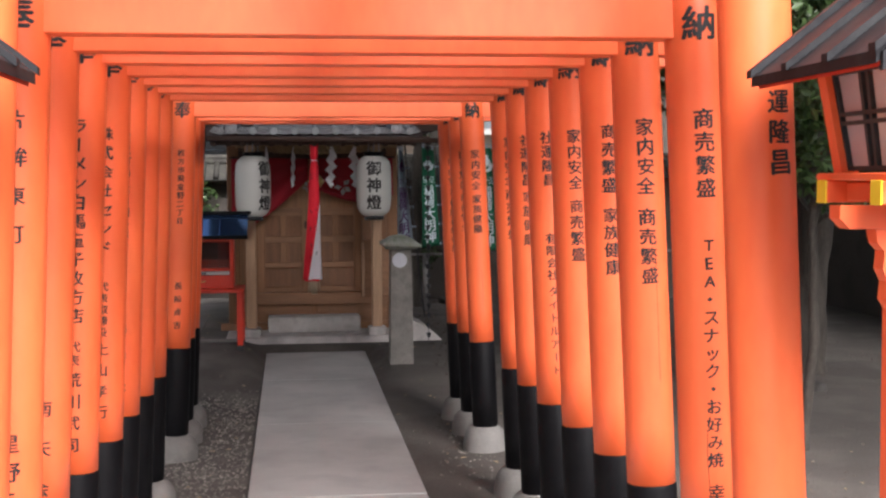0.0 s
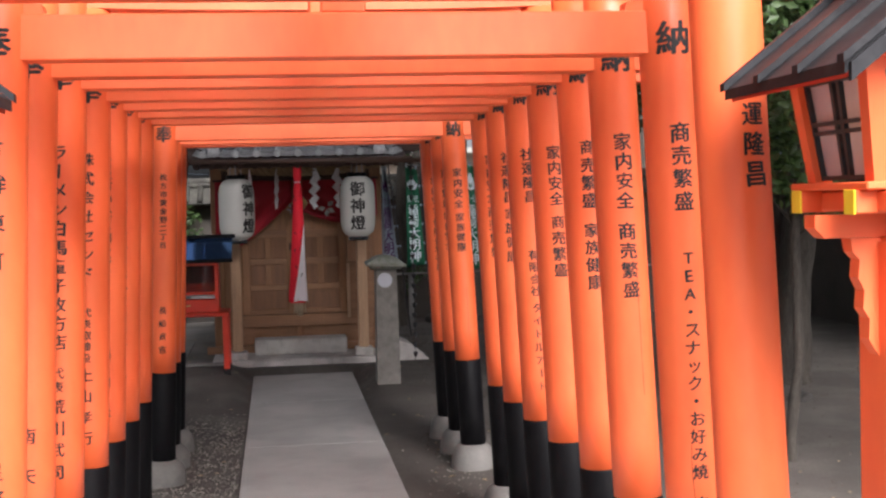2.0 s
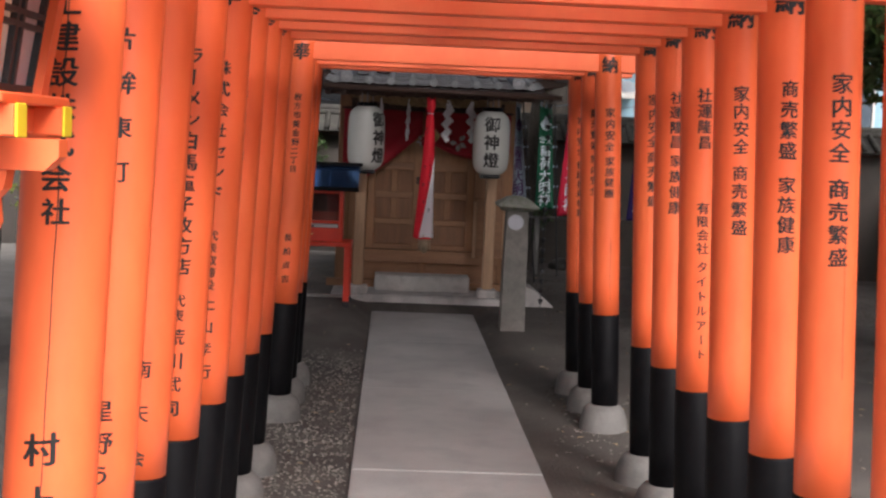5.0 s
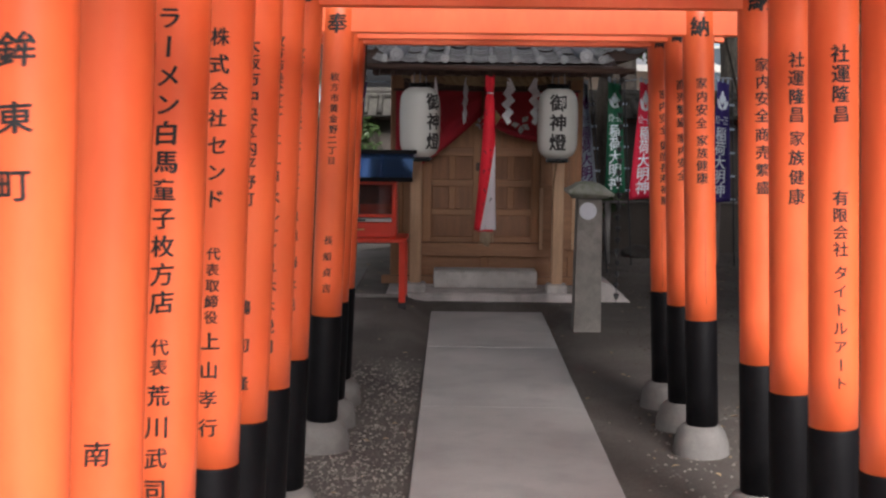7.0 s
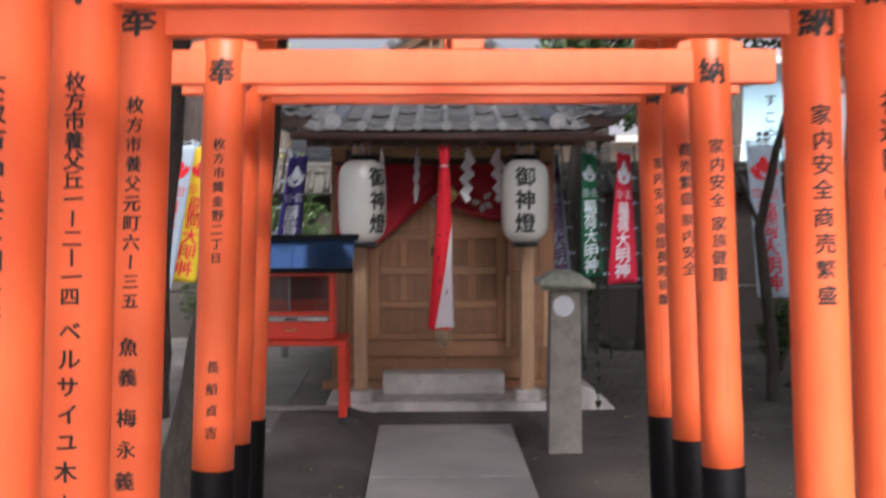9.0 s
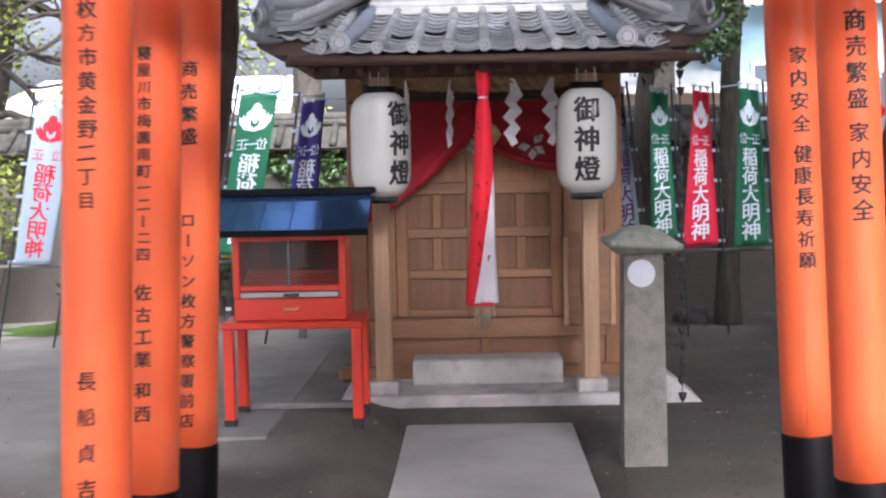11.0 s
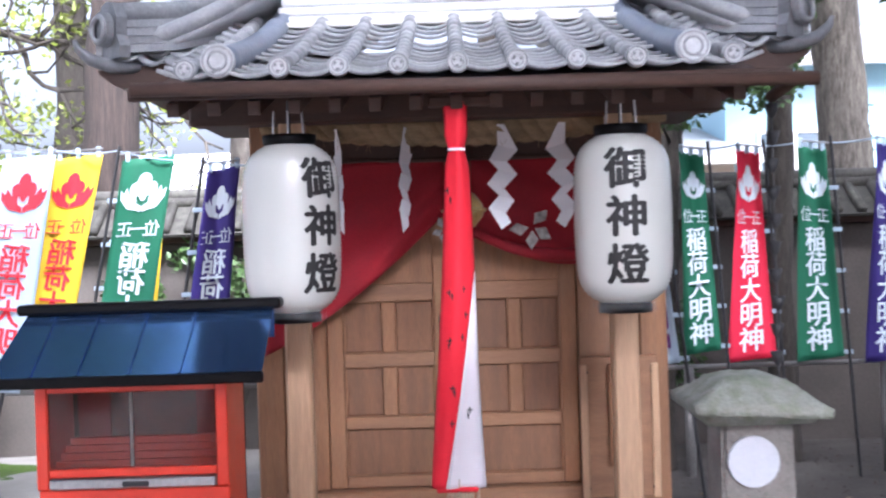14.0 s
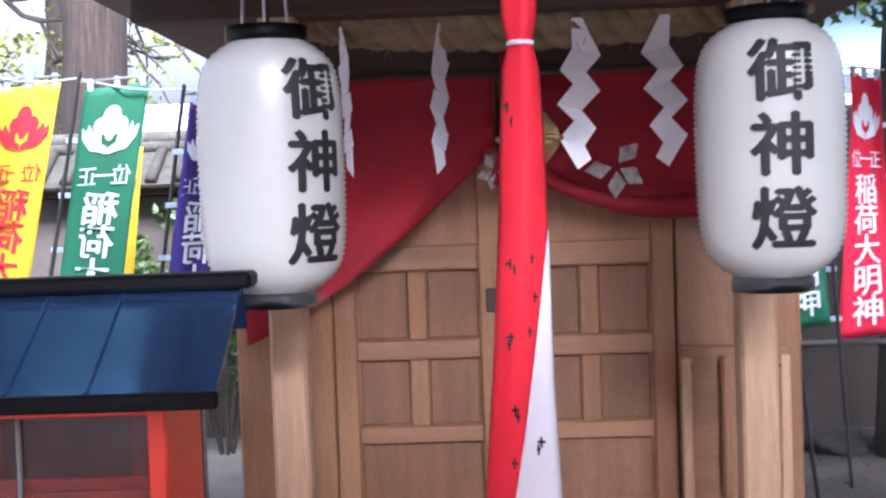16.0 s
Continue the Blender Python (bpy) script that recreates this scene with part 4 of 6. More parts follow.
def slope_point(x, s):
    """On the porch roof: x across, s from eave to top; slightly hollow."""
    return Vector((x * lerp(1.0, 0.86, s), lerp(E0, E1, s), lerp(Z0, Z1, s) - 0.035 * math.sin(math.pi * s) * 0.6))


COVER = [-0.536 + 0.181 * k for k in range(7)]
EDGE = [-0.905, -0.715] + COVER + [0.73, 0.93]
ROWS = 12
for x0, x1 in zip(EDGE, EDGE[1:]):
    for r in range(ROWS):
        s0, s1 = r / ROWS, (r + 1.12) / ROWS
        def pan(u, v, x0=x0, x1=x1, s0=s0, s1=s1):
            p = slope_point(lerp(x0, x1, u), min(lerp(s0, s1, v), 1.02))
            p.z += 0.026 * (2 * u - 1) ** 2 - 0.016 + 0.017 * (1 - v)
            return p
        part("pan_tile", surface(pan, 6, 1, 0.012), TILE, roof, "", True)
for x in [-0.82] + COVER + [0.84]:
    for r in range(ROWS):
        a, b = slope_point(x, r / ROWS), slope_point(x, min((r + 1.05) / ROWS, 1.0))
        bm = bmesh.new()
        up = Vector((0, 0, 0.016))
        tube(bm, [a + up, a + up + (b - a) * 0.85, b + up], [0.027, 0.024, 0.021], 10)
        part("cover_tile", bm, TILE, roof, "", True)
    a = slope_point(x, 0) + Vector((0, -0.012, 0.018))
    bm = bmesh.new()
    tube(bm, [a, a + Vector((0, 0.03, 0))], 0.033, 20)
    disc = part("end_disc", bm, TILE_PALE, roof, "round end tile with rim")
    for rad, w in ((0.029, 0.006), (0.018, 0.004)):
        bm = bmesh.new()
        tube(bm, [a + Vector((rad * math.cos(t), -0.002, rad * math.sin(t))) for t in [2 * math.pi * k / 20 for k in range(21)]], w * 0.5, 6, False)
        part("rim", bm, TILE, disc, "", True)
    bm = bmesh.new()
    for k in range(3):
        tube(bm, [a + Vector((0.012 * math.cos(k * 2.1 + q), -0.002, 0.012 * math.sin(k * 2.1 + q))) for q in (0, 0.5, 1.0)], [0.005, 0.004, 0.001], 6)
    part("comma_crest", bm, TILE, disc, "", True)
for s in (-1, 1):
    x0, x1 = s * 0.722, s * 0.60
    bm = bmesh.new()
    n = 10
    tube(bm, [Vector((lerp(x0, x1, k / n), lerp(E0 + 0.02, E1 + 0.05, k / n), lerp(Z0, Z1, k / n) + 0.045 - 0.035 * math.sin(math.pi * k / n))) for k in range(n + 1)], [0.046 - 0.006 * k / n for k in range(n + 1)], 16)
    hip = part("hip_roll", bm, HIP_TILE, roof, "thick rounded hip ridge", True)
    a = Vector((x0, E0, Z0 + 0.045))
    bm = bmesh.new()
    tube(bm, [a + Vector((0, 0.0, 0)), a + Vector((0, 0.03, 0))], 0.052, 22)
    part("end_disc", bm, TILE_PALE, hip, "large round end tile")
    for rad in (0.045, 0.028):
        bm = bmesh.new()
        tube(bm, [a + Vector((rad * math.cos(t), -0.002, rad * math.sin(t))) for t in [2 * math.pi * k / 20 for k in range(21)]], 0.004, 6, False)
        part("rim", bm, TILE, hip, "", True)

# stacked ridge course and front gable
for k in range(4):
    part("ridge_course", block(-0.64 + 0.012 * k, 0.62 - 0.012 * k, 11.50 + 0.006 * k, 11.72, 2.262 + 0.034 * k, 2.292 + 0.034 * k, 0.006), RIDGE_PALE, roof, "pale stacked ridge tiles")
part("ridge_plaster", block(-0.62, 0.60, 11.46, 11.52, 2.243, 2.263, 0.004), WHITE_PLASTER, roof, "white bedding plaster")
gable = part("gable", prism([(-0.50, 2.40), (0.48, 2.40), (-0.01, 2.74)], 11.66, 11.69), WOOD, shrine, "latticed wooden gable")
for k in range(-5, 6):
    x = -0.01 + k * 0.075
    h = 0.34 * (1 - abs(x + 0.01) / 0.49) - 0.03
    if h > 0.02:
        part("lattice_bar", block(x - 0.012, x + 0.012, 11.63, 11.66, 2.405, 2.405 + h, 0.002), PALE_WOOD, gable)
for k in range(3):
    z = 2.45 + 0.075 * k
    w = 0.49 * (1 - (z - 2.40) / 0.34) - 0.02
    part("lattice_bar", block(-0.01 - w, -0.01 + w, 11.622, 11.63, z - 0.01, z + 0.01, 0.002), PALE_WOOD, gable)
for s in (-1, 1):
    o = [(-0.01, 2.80), (-0.01 + s * 0.60, 2.40), (-0.01 + s * 0.56, 2.37), (-0.01, 2.735)]
    part("barge_board", prism(o, 11.585, 11.62), PALE_WOOD, gable, "weathered barge board")
    for k in range(7):
        f0 = k / 7
        c = Vector((-0.01 + s * lerp(0.03, 0.62, f0), 11.56, lerp(2.83, 2.415, f0)))
        bm = bmesh.new()
        tube(bm, [c, c + Vector((s * 0.085, 0, -0.058))], [0.036, 0.038], 12)
        part("verge_tile", bm, TILE, gable, "", True)
    a = Vector((-0.01 + s * 0.66, 11.54, 2.40))
    bm = bmesh.new()
    tube(bm, [a, a + Vector((0, 0.06, 0))], 0.045, 18)
    part("end_disc", bm, TILE_PALE, gable)

# main roof wings with corner ridges
def ribbon(points, half, low, thick):
    """A flat course of given half width laid along a run of points."""
    bm = bmesh.new()
    rings = []
    for i, p in enumerate(points):
        d = (points[min(i + 1, len(points) - 1)] - points[max(i - 1, 0)]).normalized()
        n = Vector((-d.y, d.x, 0)).normalized() * half
        rings.append([bm.verts.new(p + n * a + Vector((0, 0, low + b))) for a, b in ((-1, 0), (1, 0), (1, thick), (-1, thick))])
    for r0, r1 in zip(rings, rings[1:]):
        for j in range(4):
            bm.faces.new([r0[j], r0[(j + 1) % 4], r1[(j + 1) % 4], r1[j]])
    bm.faces.new(rings[0])
    bm.faces.new(rings[-1][::-1])
    return bm


main_roof = part("main_roof", block(-0.6, 0.6, 11.72, 13.5, 2.05, 2.10, 0), DARK_WOOD, shrine, "grey tiled main roof with upswept corners")
for s in (-1, 1):
    def wing(u, v, s=s):
        x = s * lerp(0.62, 1.22, u)
        y = lerp(11.42, 13.7, v)
        lift = 0.05 * u ** 2 * (2 * abs(v - 0.5)) ** 3
        return Vector((x, y, lerp(2.42, 2.10, u ** 0.8) + lift))
    part("wing_slope", surface(wing, 8, 10, 0.03), TILE, main_roof, "", True)
    for k in range(11):
        v = k / 10
        bm = bmesh.new()
        tube(bm, [wing(u / 6, v) + Vector((0, 0, 0.02)) for u in range(7)], 0.03, 10)
        part("cover_tile", bm, TILE, main_roof, "", True)
        bm = bmesh.new()
        e = wing(1, v) + Vector((s * 0.005, 0, 0.018))
        tube(bm, [e, e + Vector((s * 0.03, 0, 0))], 0.04, 14)
        part("end_disc", bm, TILE_PALE, main_roof)
    # front face of the wing: short courses of pan tiles below the corner ridge
    for k in range(6):
        x0, x1 = 0.64 + 0.092 * k, 0.64 + 0.092 * (k + 1)
        for row in range(3):
            def apron(u, v, x0=x0, x1=x1, row=row, s=s):
                x = lerp(x0, x1, u)
                f = (row + v * 1.15) / 3
                z = lerp(2.075 + 0.05 * max(0, (x - 0.95) / 0.25) ** 2, 2.20 + 0.10 * (1.2 - x), f)
                return Vector((s * x, lerp(11.33, 11.62, f), z + 0.022 * (2 * u - 1) ** 2 + 0.016 * (1 - v)))
            part("pan_tile", surface(apron, 4, 1, 0.010), TILE, main_roof, "", True)
    bm = bmesh.new()
    run = [Vector((s * 1.185, 11.36, 2.16)), Vector((s * 1.02, 11.49, 2.185)), Vector((s * 0.85, 11.62, 2.24)), Vector((s * 0.66, 11.8, 2.34))]
    tube(bm, [p + Vector((0, 0, 0.128)) for p in run], 0.045, 14)
    part("corner_ridge", bm, DARK_TILE, main_roof, "barrel tile capping the corner ridge", True)
    for k in range(4):
        part("ridge_course", ribbon(run, 0.075 - 0.008 * k, 0.03 * k - 0.012, 0.026), TILE, main_roof, "", False)
    bm = bmesh.new()
    tube(bm, [(s * 1.225, 11.325, 2.235), (s * 1.18, 11.365, 2.235)], [0.06, 0.06], 18)
    end = part("ridge_end", bm, DARK_TILE, main_roof, "scrolled ridge-end tile", True)
    shield = prism([(-0.095, 2.13), (0.095, 2.13), (0.10, 2.17), (0.075, 2.21), (0.08, 2.27), (0.045, 2.325), (0, 2.335), (-0.045, 2.325), (-0.08, 2.27), (-0.075, 2.21), (-0.10, 2.17)], -0.02, 0.02)
    bmesh.ops.transform(shield, matrix=pose(s * 1.188, 11.358, 0, 0, 0, s * 52), verts=shield.verts[:])
    part("ogre_tile", shield, DARK_TILE, main_roof, "dark shield-shaped ridge-end tile")
    bm = bmesh.new()
    tube(bm, [Vector((s * 1.228, 11.32, 2.235)) + 0.042 * Vector((math.cos(t) * 0.7, s * math.cos(t) * 0.7, math.sin(t))) for t in [2 * math.pi * k / 18 for k in range(19)]], 0.010, 6, False)
    part("scroll", bm, TILE, end, "", True)
    bm = bmesh.new()
    tube(bm, [(s * 1.10, 11.38, 2.105), (s * 1.19, 11.32, 2.105), (s * 1.25, 11.28, 2.125), (s * 1.285, 11.26, 2.16), (s * 1.295, 11.255, 2.19)], [0.022, 0.024, 0.021, 0.014, 0.006], 10)
    part("corner_tip", bm, DARK_TILE, main_roof, "upswept corner tile", True)
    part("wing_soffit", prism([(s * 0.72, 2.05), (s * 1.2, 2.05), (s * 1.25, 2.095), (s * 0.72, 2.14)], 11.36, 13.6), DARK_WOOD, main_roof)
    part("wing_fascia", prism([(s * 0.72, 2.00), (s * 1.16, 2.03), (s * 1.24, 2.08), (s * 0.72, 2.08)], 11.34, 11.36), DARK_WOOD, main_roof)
part("top_ridge", block(-0.06, 0.06, 11.6, 13.6, 2.78, 2.92, 0.03), TILE, main_roof)
for s in (-1, 1):
    bm = surface(lambda u, v, s=s: Vector((s * lerp(0.0, 0.66, u), lerp(11.62, 13.6, v), lerp(2.80, 2.40, u))), 4, 4, 0.03)
    part("upper_slope", bm, TILE, main_roof)

# red curtain, drawn up in two swags
def swag(x0, x1, z_out, z_in, z_top, ph, sag):
    def f(u, v):
        x = lerp(x0, x1, u)
        low = lerp(z_out, z_in, u ** 1.1) - sag * math.sin(math.pi * u)
        z = lerp(z_top, low, v)
        fold = 0.018 * math.sin(14 * (v + 0.55 * u) + ph) * (0.3 + 0.7 * v)
        return Vector((x, FY - 0.10 + fold - 0.03 * v, z))
    return surface(f, 26, 22, 0.003)


cur = thing("curtain", "deep red cotton curtain drawn up in two swags over the doors", "curtain", (0, 0, 0))
part("swag", swag(-0.78, -0.045, 1.03, 1.575, 1.79, 0.0, 0.03), RED_CLOTH, cur, "", True)
part("swag", swag(0.78, 0.06, 1.42, 1.475, 1.79, 1.3, 0.085), RED_CLOTH, cur, "", True)
bm = bmesh.new()
hem = [(lerp(0.07, 0.78, k / 16), FY - 0.155, lerp(1.505, 1.455, k / 16) - 0.085 * math.sin(math.pi * (k / 16) ** 0.8)) for k in range(17)]
tube(bm, hem, [0.016 + 0.010 * math.sin(math.pi * k / 16) for k in range(17)], 10)
part("rolled_hem", bm, RED_CLOTH, cur, "rolled lower edge of the cloth", True)
bm = bmesh.new()
tube(bm, [(-0.80, FY - 0.10, 1.79), (0.80, FY - 0.10, 1.79)], 0.010, 8)
part("rod", bm, DARK_WOOD, cur)
for cx, rot, big in ((0.29, 0.9, 1.0), (-0.05, -0.3, 0.6)):
    bm = bmesh.new()
    for k in (0, 2, 3, 4):
        a = rot + k * 1.256 + 0.25 * math.sin(3.0 * k)
        pts = [Vector((cx + big * r * math.cos(a + w), FY - 0.155, 1.51 + big * r * math.sin(a + w))) for r, w in ((0.012, 0), (0.06, -0.5), (0.09, -0.1), (0.055, 0.45))]
        prism([(p.x, p.z) for p in pts], FY - 0.185, FY - 0.182, bm)
    part("crest_print", bm, CREST_GREY, cur, "white crest printed on the cloth")
bm = bmesh.new()
tube(bm, [(-0.02, FY - 0.16, 1.9), (0.0, FY - 0.165, 1.62), (-0.05, FY - 0.165, 1.47)], [0.012, 0.016, 0.022], 10)
part("tie_cord", bm, RED_CLOTH, cur, "", True)

# bell
bell = thing("bell", "round gilt suzu bell hanging behind the pull cloth", "bell", (0.015, 11.06, 1.56))
part("shell", lathe([(0, -0.065), (0.035, -0.055), (0.062, -0.02), (0.066, 0), (0.062, 0.02), (0.035, 0.055), (0, 0.065)], 20), GOLD, bell, "", True)
bm = bmesh.new()
tube(bm, [(0.068 * math.cos(t), 0.068 * math.sin(t), 0) for t in [2 * math.pi * k / 20 for k in range(21)]], 0.007, 6, False)
part("band", bm, GOLD, bell, "", True)
bm = bmesh.new()
tube(bm, [(0, 0, 0.06), (0, 0, 0.37)], 0.008, 8)
part("cord", bm, STRAW, bell)

# bell pull: red and white cloth
pull = thing("bell_pull", "red and white cloth bell pull with a straw tassel", "bell pull", (0, 0, 0))
def pull_half(u):
    """Half widths at u from top to foot."""
    pts = [(0, 0.036), (0.09, 0.034), (0.125, 0.022), (0.165, 0.036), (0.30, 0.044), (0.43, 0.049), (0.7, 0.062), (0.9, 0.077), (1, 0.084)]
    for (a, wa), (b, wb) in zip(pts, pts[1:]):
        if u <= b:
            return lerp(wa, wb, (u - a) / (b - a))
    return pts[-1][1]


PZ0, PZ1, PY = 1.90, 0.685, 10.93


def pull_mid(u):
    return -0.004 - 0.020 * u + 0.004 * math.sin(5 * u)


def split(u):
    return 1.0 if u < 0.44 else lerp(1.0, -0.5, ((u - 0.44) / 0.56) ** 0.85)


def red_side(a, v):
    w = pull_half(v)
    t = lerp(-1, split(v), a)
    return Vector((pull_mid(v) + t * w, PY - 0.030 * math.sqrt(max(0, 1 - t * t)) - 0.007 * math.sin(3.5 * t + 4 * v), lerp(PZ0, PZ1, v)))


def white_side(a, v):
    v = lerp(0.44, 1.0, v)
    w = pull_half(v)
    t = lerp(split(v), 1.0, a)
    return Vector((pull_mid(v) + t * w, PY - 0.030 * math.sqrt(max(0, 1 - t * t)) - 0.007 * math.sin(3.5 * t + 4 * v) + 0.001, lerp(PZ0, PZ1, v)))


part("red_cloth", surface(red_side, 12, 48, 0.003), BRIGHT_RED_CLOTH, pull, "bright red cloth strip", True)
part("white_cloth", surface(white_side, 8, 36, 0.003), WHITE_CLOTH, pull, "white cloth strip", True)
part("back_cloth", surface(lambda a, v: Vector((pull_mid(v) + lerp(-1, 1, a) * pull_half(v) * 0.96, PY + 0.004, lerp(PZ0, PZ1, v))), 4, 24, 0.003), WHITE_CLOTH, pull, "", True)
zb = PZ0 + (PZ1 - PZ0) * 0.125
bm = bmesh.new()
tube(bm, [Vector((pull_mid(0.125) + 0.024 * math.cos(t), PY - 0.012 + 0.026 * math.sin(t), zb)) for t in [2 * math.pi * k / 16 for k in range(17)]], 0.005, 6, False)
part("tie", bm, WHITE_CLOTH, pull, "pale cord tied round the cloth", True)
part("top_board", block(-0.09, 0.12, PY - 0.03, PY + 0.05, 1.885, 1.915, 0.005), DARK_WOOD, pull)
rnd = random.Random(9)
bm = bmesh.new()
for k in range(46):
    a, r = rnd.uniform(0, 6.28), rnd.uniform(0.005, 0.05)
    x, y = pull_mid(1) + 0.01 + r * math.cos(a), PY - 0.005 + 0.4 * r * math.sin(a)
    tube(bm, [(x * 0.9, y, PZ1 + 0.03), (x, y, PZ1 - 0.05), (x * 1.06, y, PZ1 - rnd.uniform(0.10, 0.135))], [0.005, 0.006, 0.003], 5)
part("tassel", bm, TASSEL, pull, "straw-coloured tassel", True)
part("fringe", block(pull_mid(1) - 0.07, pull_mid(1) + 0.06, PY - 0.03, PY + 0.012, PZ1 - 0.012, PZ1 + 0.004, 0.004), BRIGHT_RED_CLOTH, pull)
for z, w, dx in ((1.62, 0.02, -0.03), (1.59, 0.008, -0.022), (1.30, 0.018, -0.028), (1.288, 0.006, -0.02), (1.31, 0.012, 0.016), (1.23, 0.014, 0.022), (1.15, 0.02, -0.026), (1.135, 0.008, -0.03), (1.16, 0.01, 0.012), (1.0, 0.016, -0.018), (0.985, 0.010, -0.012), (0.89, 0.014, -0.02), (0.93, 0.016, 0.036), (0.915, 0.008, 0.030)):
    v = (PZ0 - z) / (PZ0 - PZ1)
    x = pull_mid(v) + dx
    t = dx / pull_half(v)
    y = PY - 0.030 * math.sqrt(max(0, 1 - t * t)) - 0.007 * math.sin(3.5 * t + 4 * v) - 0.004
    bm = block(x - w / 2, x + w / 2, y - 0.0015, y + 0.001, z - 0.0025, z + 0.0025, 0)
    box(bm, x - 0.002, x + 0.002, y - 0.0015, y + 0.001, z - 0.012, z + 0.010, 0)
    part("brush_mark", bm, INK, pull, "small illegible ink mark")

# straw rope and paper streamers
rope = thing("straw_rope", "twisted straw rope hung under the porch eave", "rope", (0, 0, 0))
for ph in (0, 2.09, 4.19):
    bm = bmesh.new()
    pts, rs = [], []
    for k in range(90):
        x = -0.72 + 1.5 * k / 89
        s = 1 - abs(x - 0.03) / 0.76
        thick = 0.012 + 0.024 * smooth01(0, 0.6, s)
        a = x * 34 + ph
        pts.append((x, 11.62 + thick * 0.7 * math.cos(a), 1.90 - 0.03 * s + thick * 0.7 * math.sin(a)))
        rs.append(thick)
    tube(bm, pts, rs, 8)
    part("strand", bm, STRAW, rope, "", True)
rnd = random.Random(3)
bm = bmesh.new()
for k in range(130):
    x = rnd.uniform(-0.7, 0.75)
    p = Vector((x, 11.62 - 0.03, 1.88 + rnd.uniform(-0.03, 0.03)))
    tube(bm, [p, p + Vector((rnd.uniform(-0.03, 0.03), rnd.uniform(-0.03, 0.0), -rnd.uniform(0.02, 0.07)))], [0.0015, 0.0006], 3)
part("loose_straws", bm, STRAW, rope)["kind"] = "stuff"


def streamer(x, z, twist, flip=1, y=11.57):
    t = thing("paper_streamer", "white zigzag folded paper streamer on the straw rope", "paper streamer", (x, y, z), twist, group="paper streamers")
    right = [(0.015, 0), (0.062, -0.095), (0.022, -0.138), (0.058, -0.185), (0.008, -0.235), (0.045, -0.28), (0.012, -0.325), (0.03, -0.36)]
    left = [(-0.012, 0), (-0.012, -0.075), (-0.045, -0.13), (-0.012, -0.166), (-0.055, -0.217), (-0.012, -0.26), (-0.052, -0.305), (-0.005, -0.385)]
    for k in range(7):
        quad = [(flip * px, pz) for px, pz in (left[k], right[k], right[k + 1], left[k + 1])]
        slope = 0.010 * (1 if k % 2 else -1)
        bm = prism(quad, -0.001, 0.001)
        zm = (quad[0][1] + quad[2][1]) / 2
        for v in bm.verts:
            v.co.y += slope * (v.co.z - zm) / 0.05
        part("fold", bm, WHITE_PAPER, t)
    return t


streamer(0.165, 1.885, 0)
streamer(0.39, 1.885, 8, -1)
streamer(-0.19, 1.885, 62)
streamer(-0.43, 1.885, -66, -1)


# lanterns
def lantern(x, face):
    t = thing("paper_lantern", "white ribbed paper lantern in clear film with black lettering", "lantern", (x, 11.09, 1.518), group="paper lanterns")
    prof = []
    n = 84
    for k in range(n + 1):
        v = -1 + 2 * k / n
        r = 0.160 * (1 - 0.42 * abs(v) ** 8) - 0.010 * abs(v) ** 2
        r += 0.0024 * math.cos(k * math.pi)
        prof.append((r, 0.272 * v))
    part("paper_body", lathe(prof, 40), LANTERN_PAPER, t, "white ribbed paper", True)
    for z, d in ((-0.272, -1), (0.272, 1)):
        part("rim_ring", lathe([(0.0, z), (0.082, z), (0.088, z + d * 0.012), (0.088, z + d * 0.034), (0.074, z + d * 0.036), (0.0, z + d * 0.030)], 28), BLACK_PAINT, t, "black lacquered ring", True)
    def rad(z):
        v = min(abs(z / 0.272), 1)
        return 0.160 * (1 - 0.42 * v ** 8) - 0.010 * v * v + 0.0015
    bm = column_text("御神燈", 0.160, -0.145, 0.138, 0.036)
    wrap_round(bm, rad, 0.0015, lambda z: (0, 0), face, 0.014)
    raw_part("lettering", bm, INK, t, "black brushed lettering")
    for dx in (-0.05, 0.0, 0.05):
        bm = bmesh.new()
        tube(bm, [(dx, -0.02, 0.30), (dx * 0.9, -0.02, 0.385)], 0.004, 6)
        part("hanger_pin", bm, STEEL, t)
    bm = bmesh.new()
    tube(bm, [(0, 0, 0.29), (0, 0, 0.42)], 0.006, 6)
    part("cord", bm, POLE_BLACK, t)
    rnd = random.Random(int(x * 100))
    bm = surface(lambda u, v: Vector(((0.100 + 0.012 * math.sin(9 * u * 6.28) * v) * math.cos(6.283 * u), (0.100 + 0.012 * math.sin(9 * u * 6.28) * v) * math.sin(6.283 * u), -0.262 - 0.035 * v - 0.008 * math.sin(23 * u))), 72, 3)
    part("film_skirt", bm, FILM, t, "crumpled clear film", True)


FILM = glass("clear film", (0.9, 0.92, 0.92), 0.10, 0.05)
lantern(-0.55, radians(45))
lantern(0.537, radians(-3))

# rain chain
rc = thing("rain_chain", "dark metal rain chain hanging from the gutter end", "rain chain", (1.03, 11.08, 0))
for k in range(20):
    z = 1.86 - k * 0.09
    bm = lathe([(0.006, -0.028), (0.015, -0.014), (0.024, 0.018), (0.020, 0.018), (0.006, 0.0)], 12)
    bmesh.ops.transform(bm, matrix=pose(0.004 * math.sin(k * 2.0), 0, z), verts=bm.verts[:])
    part("cup", bm, POLE_BLACK, rc, "", True)
bm = bmesh.new()
tube(bm, [(0, 0, 1.90), (0, 0, 0.10)], 0.0035, 6)
part("wire", bm, POLE_BLACK, rc)
bm = bmesh.new()
tube(bm, [(0.0, -0.32, 1.925), (0.02, -0.1, 1.92), (0.0, 0.0, 1.90)], 0.02, 8)
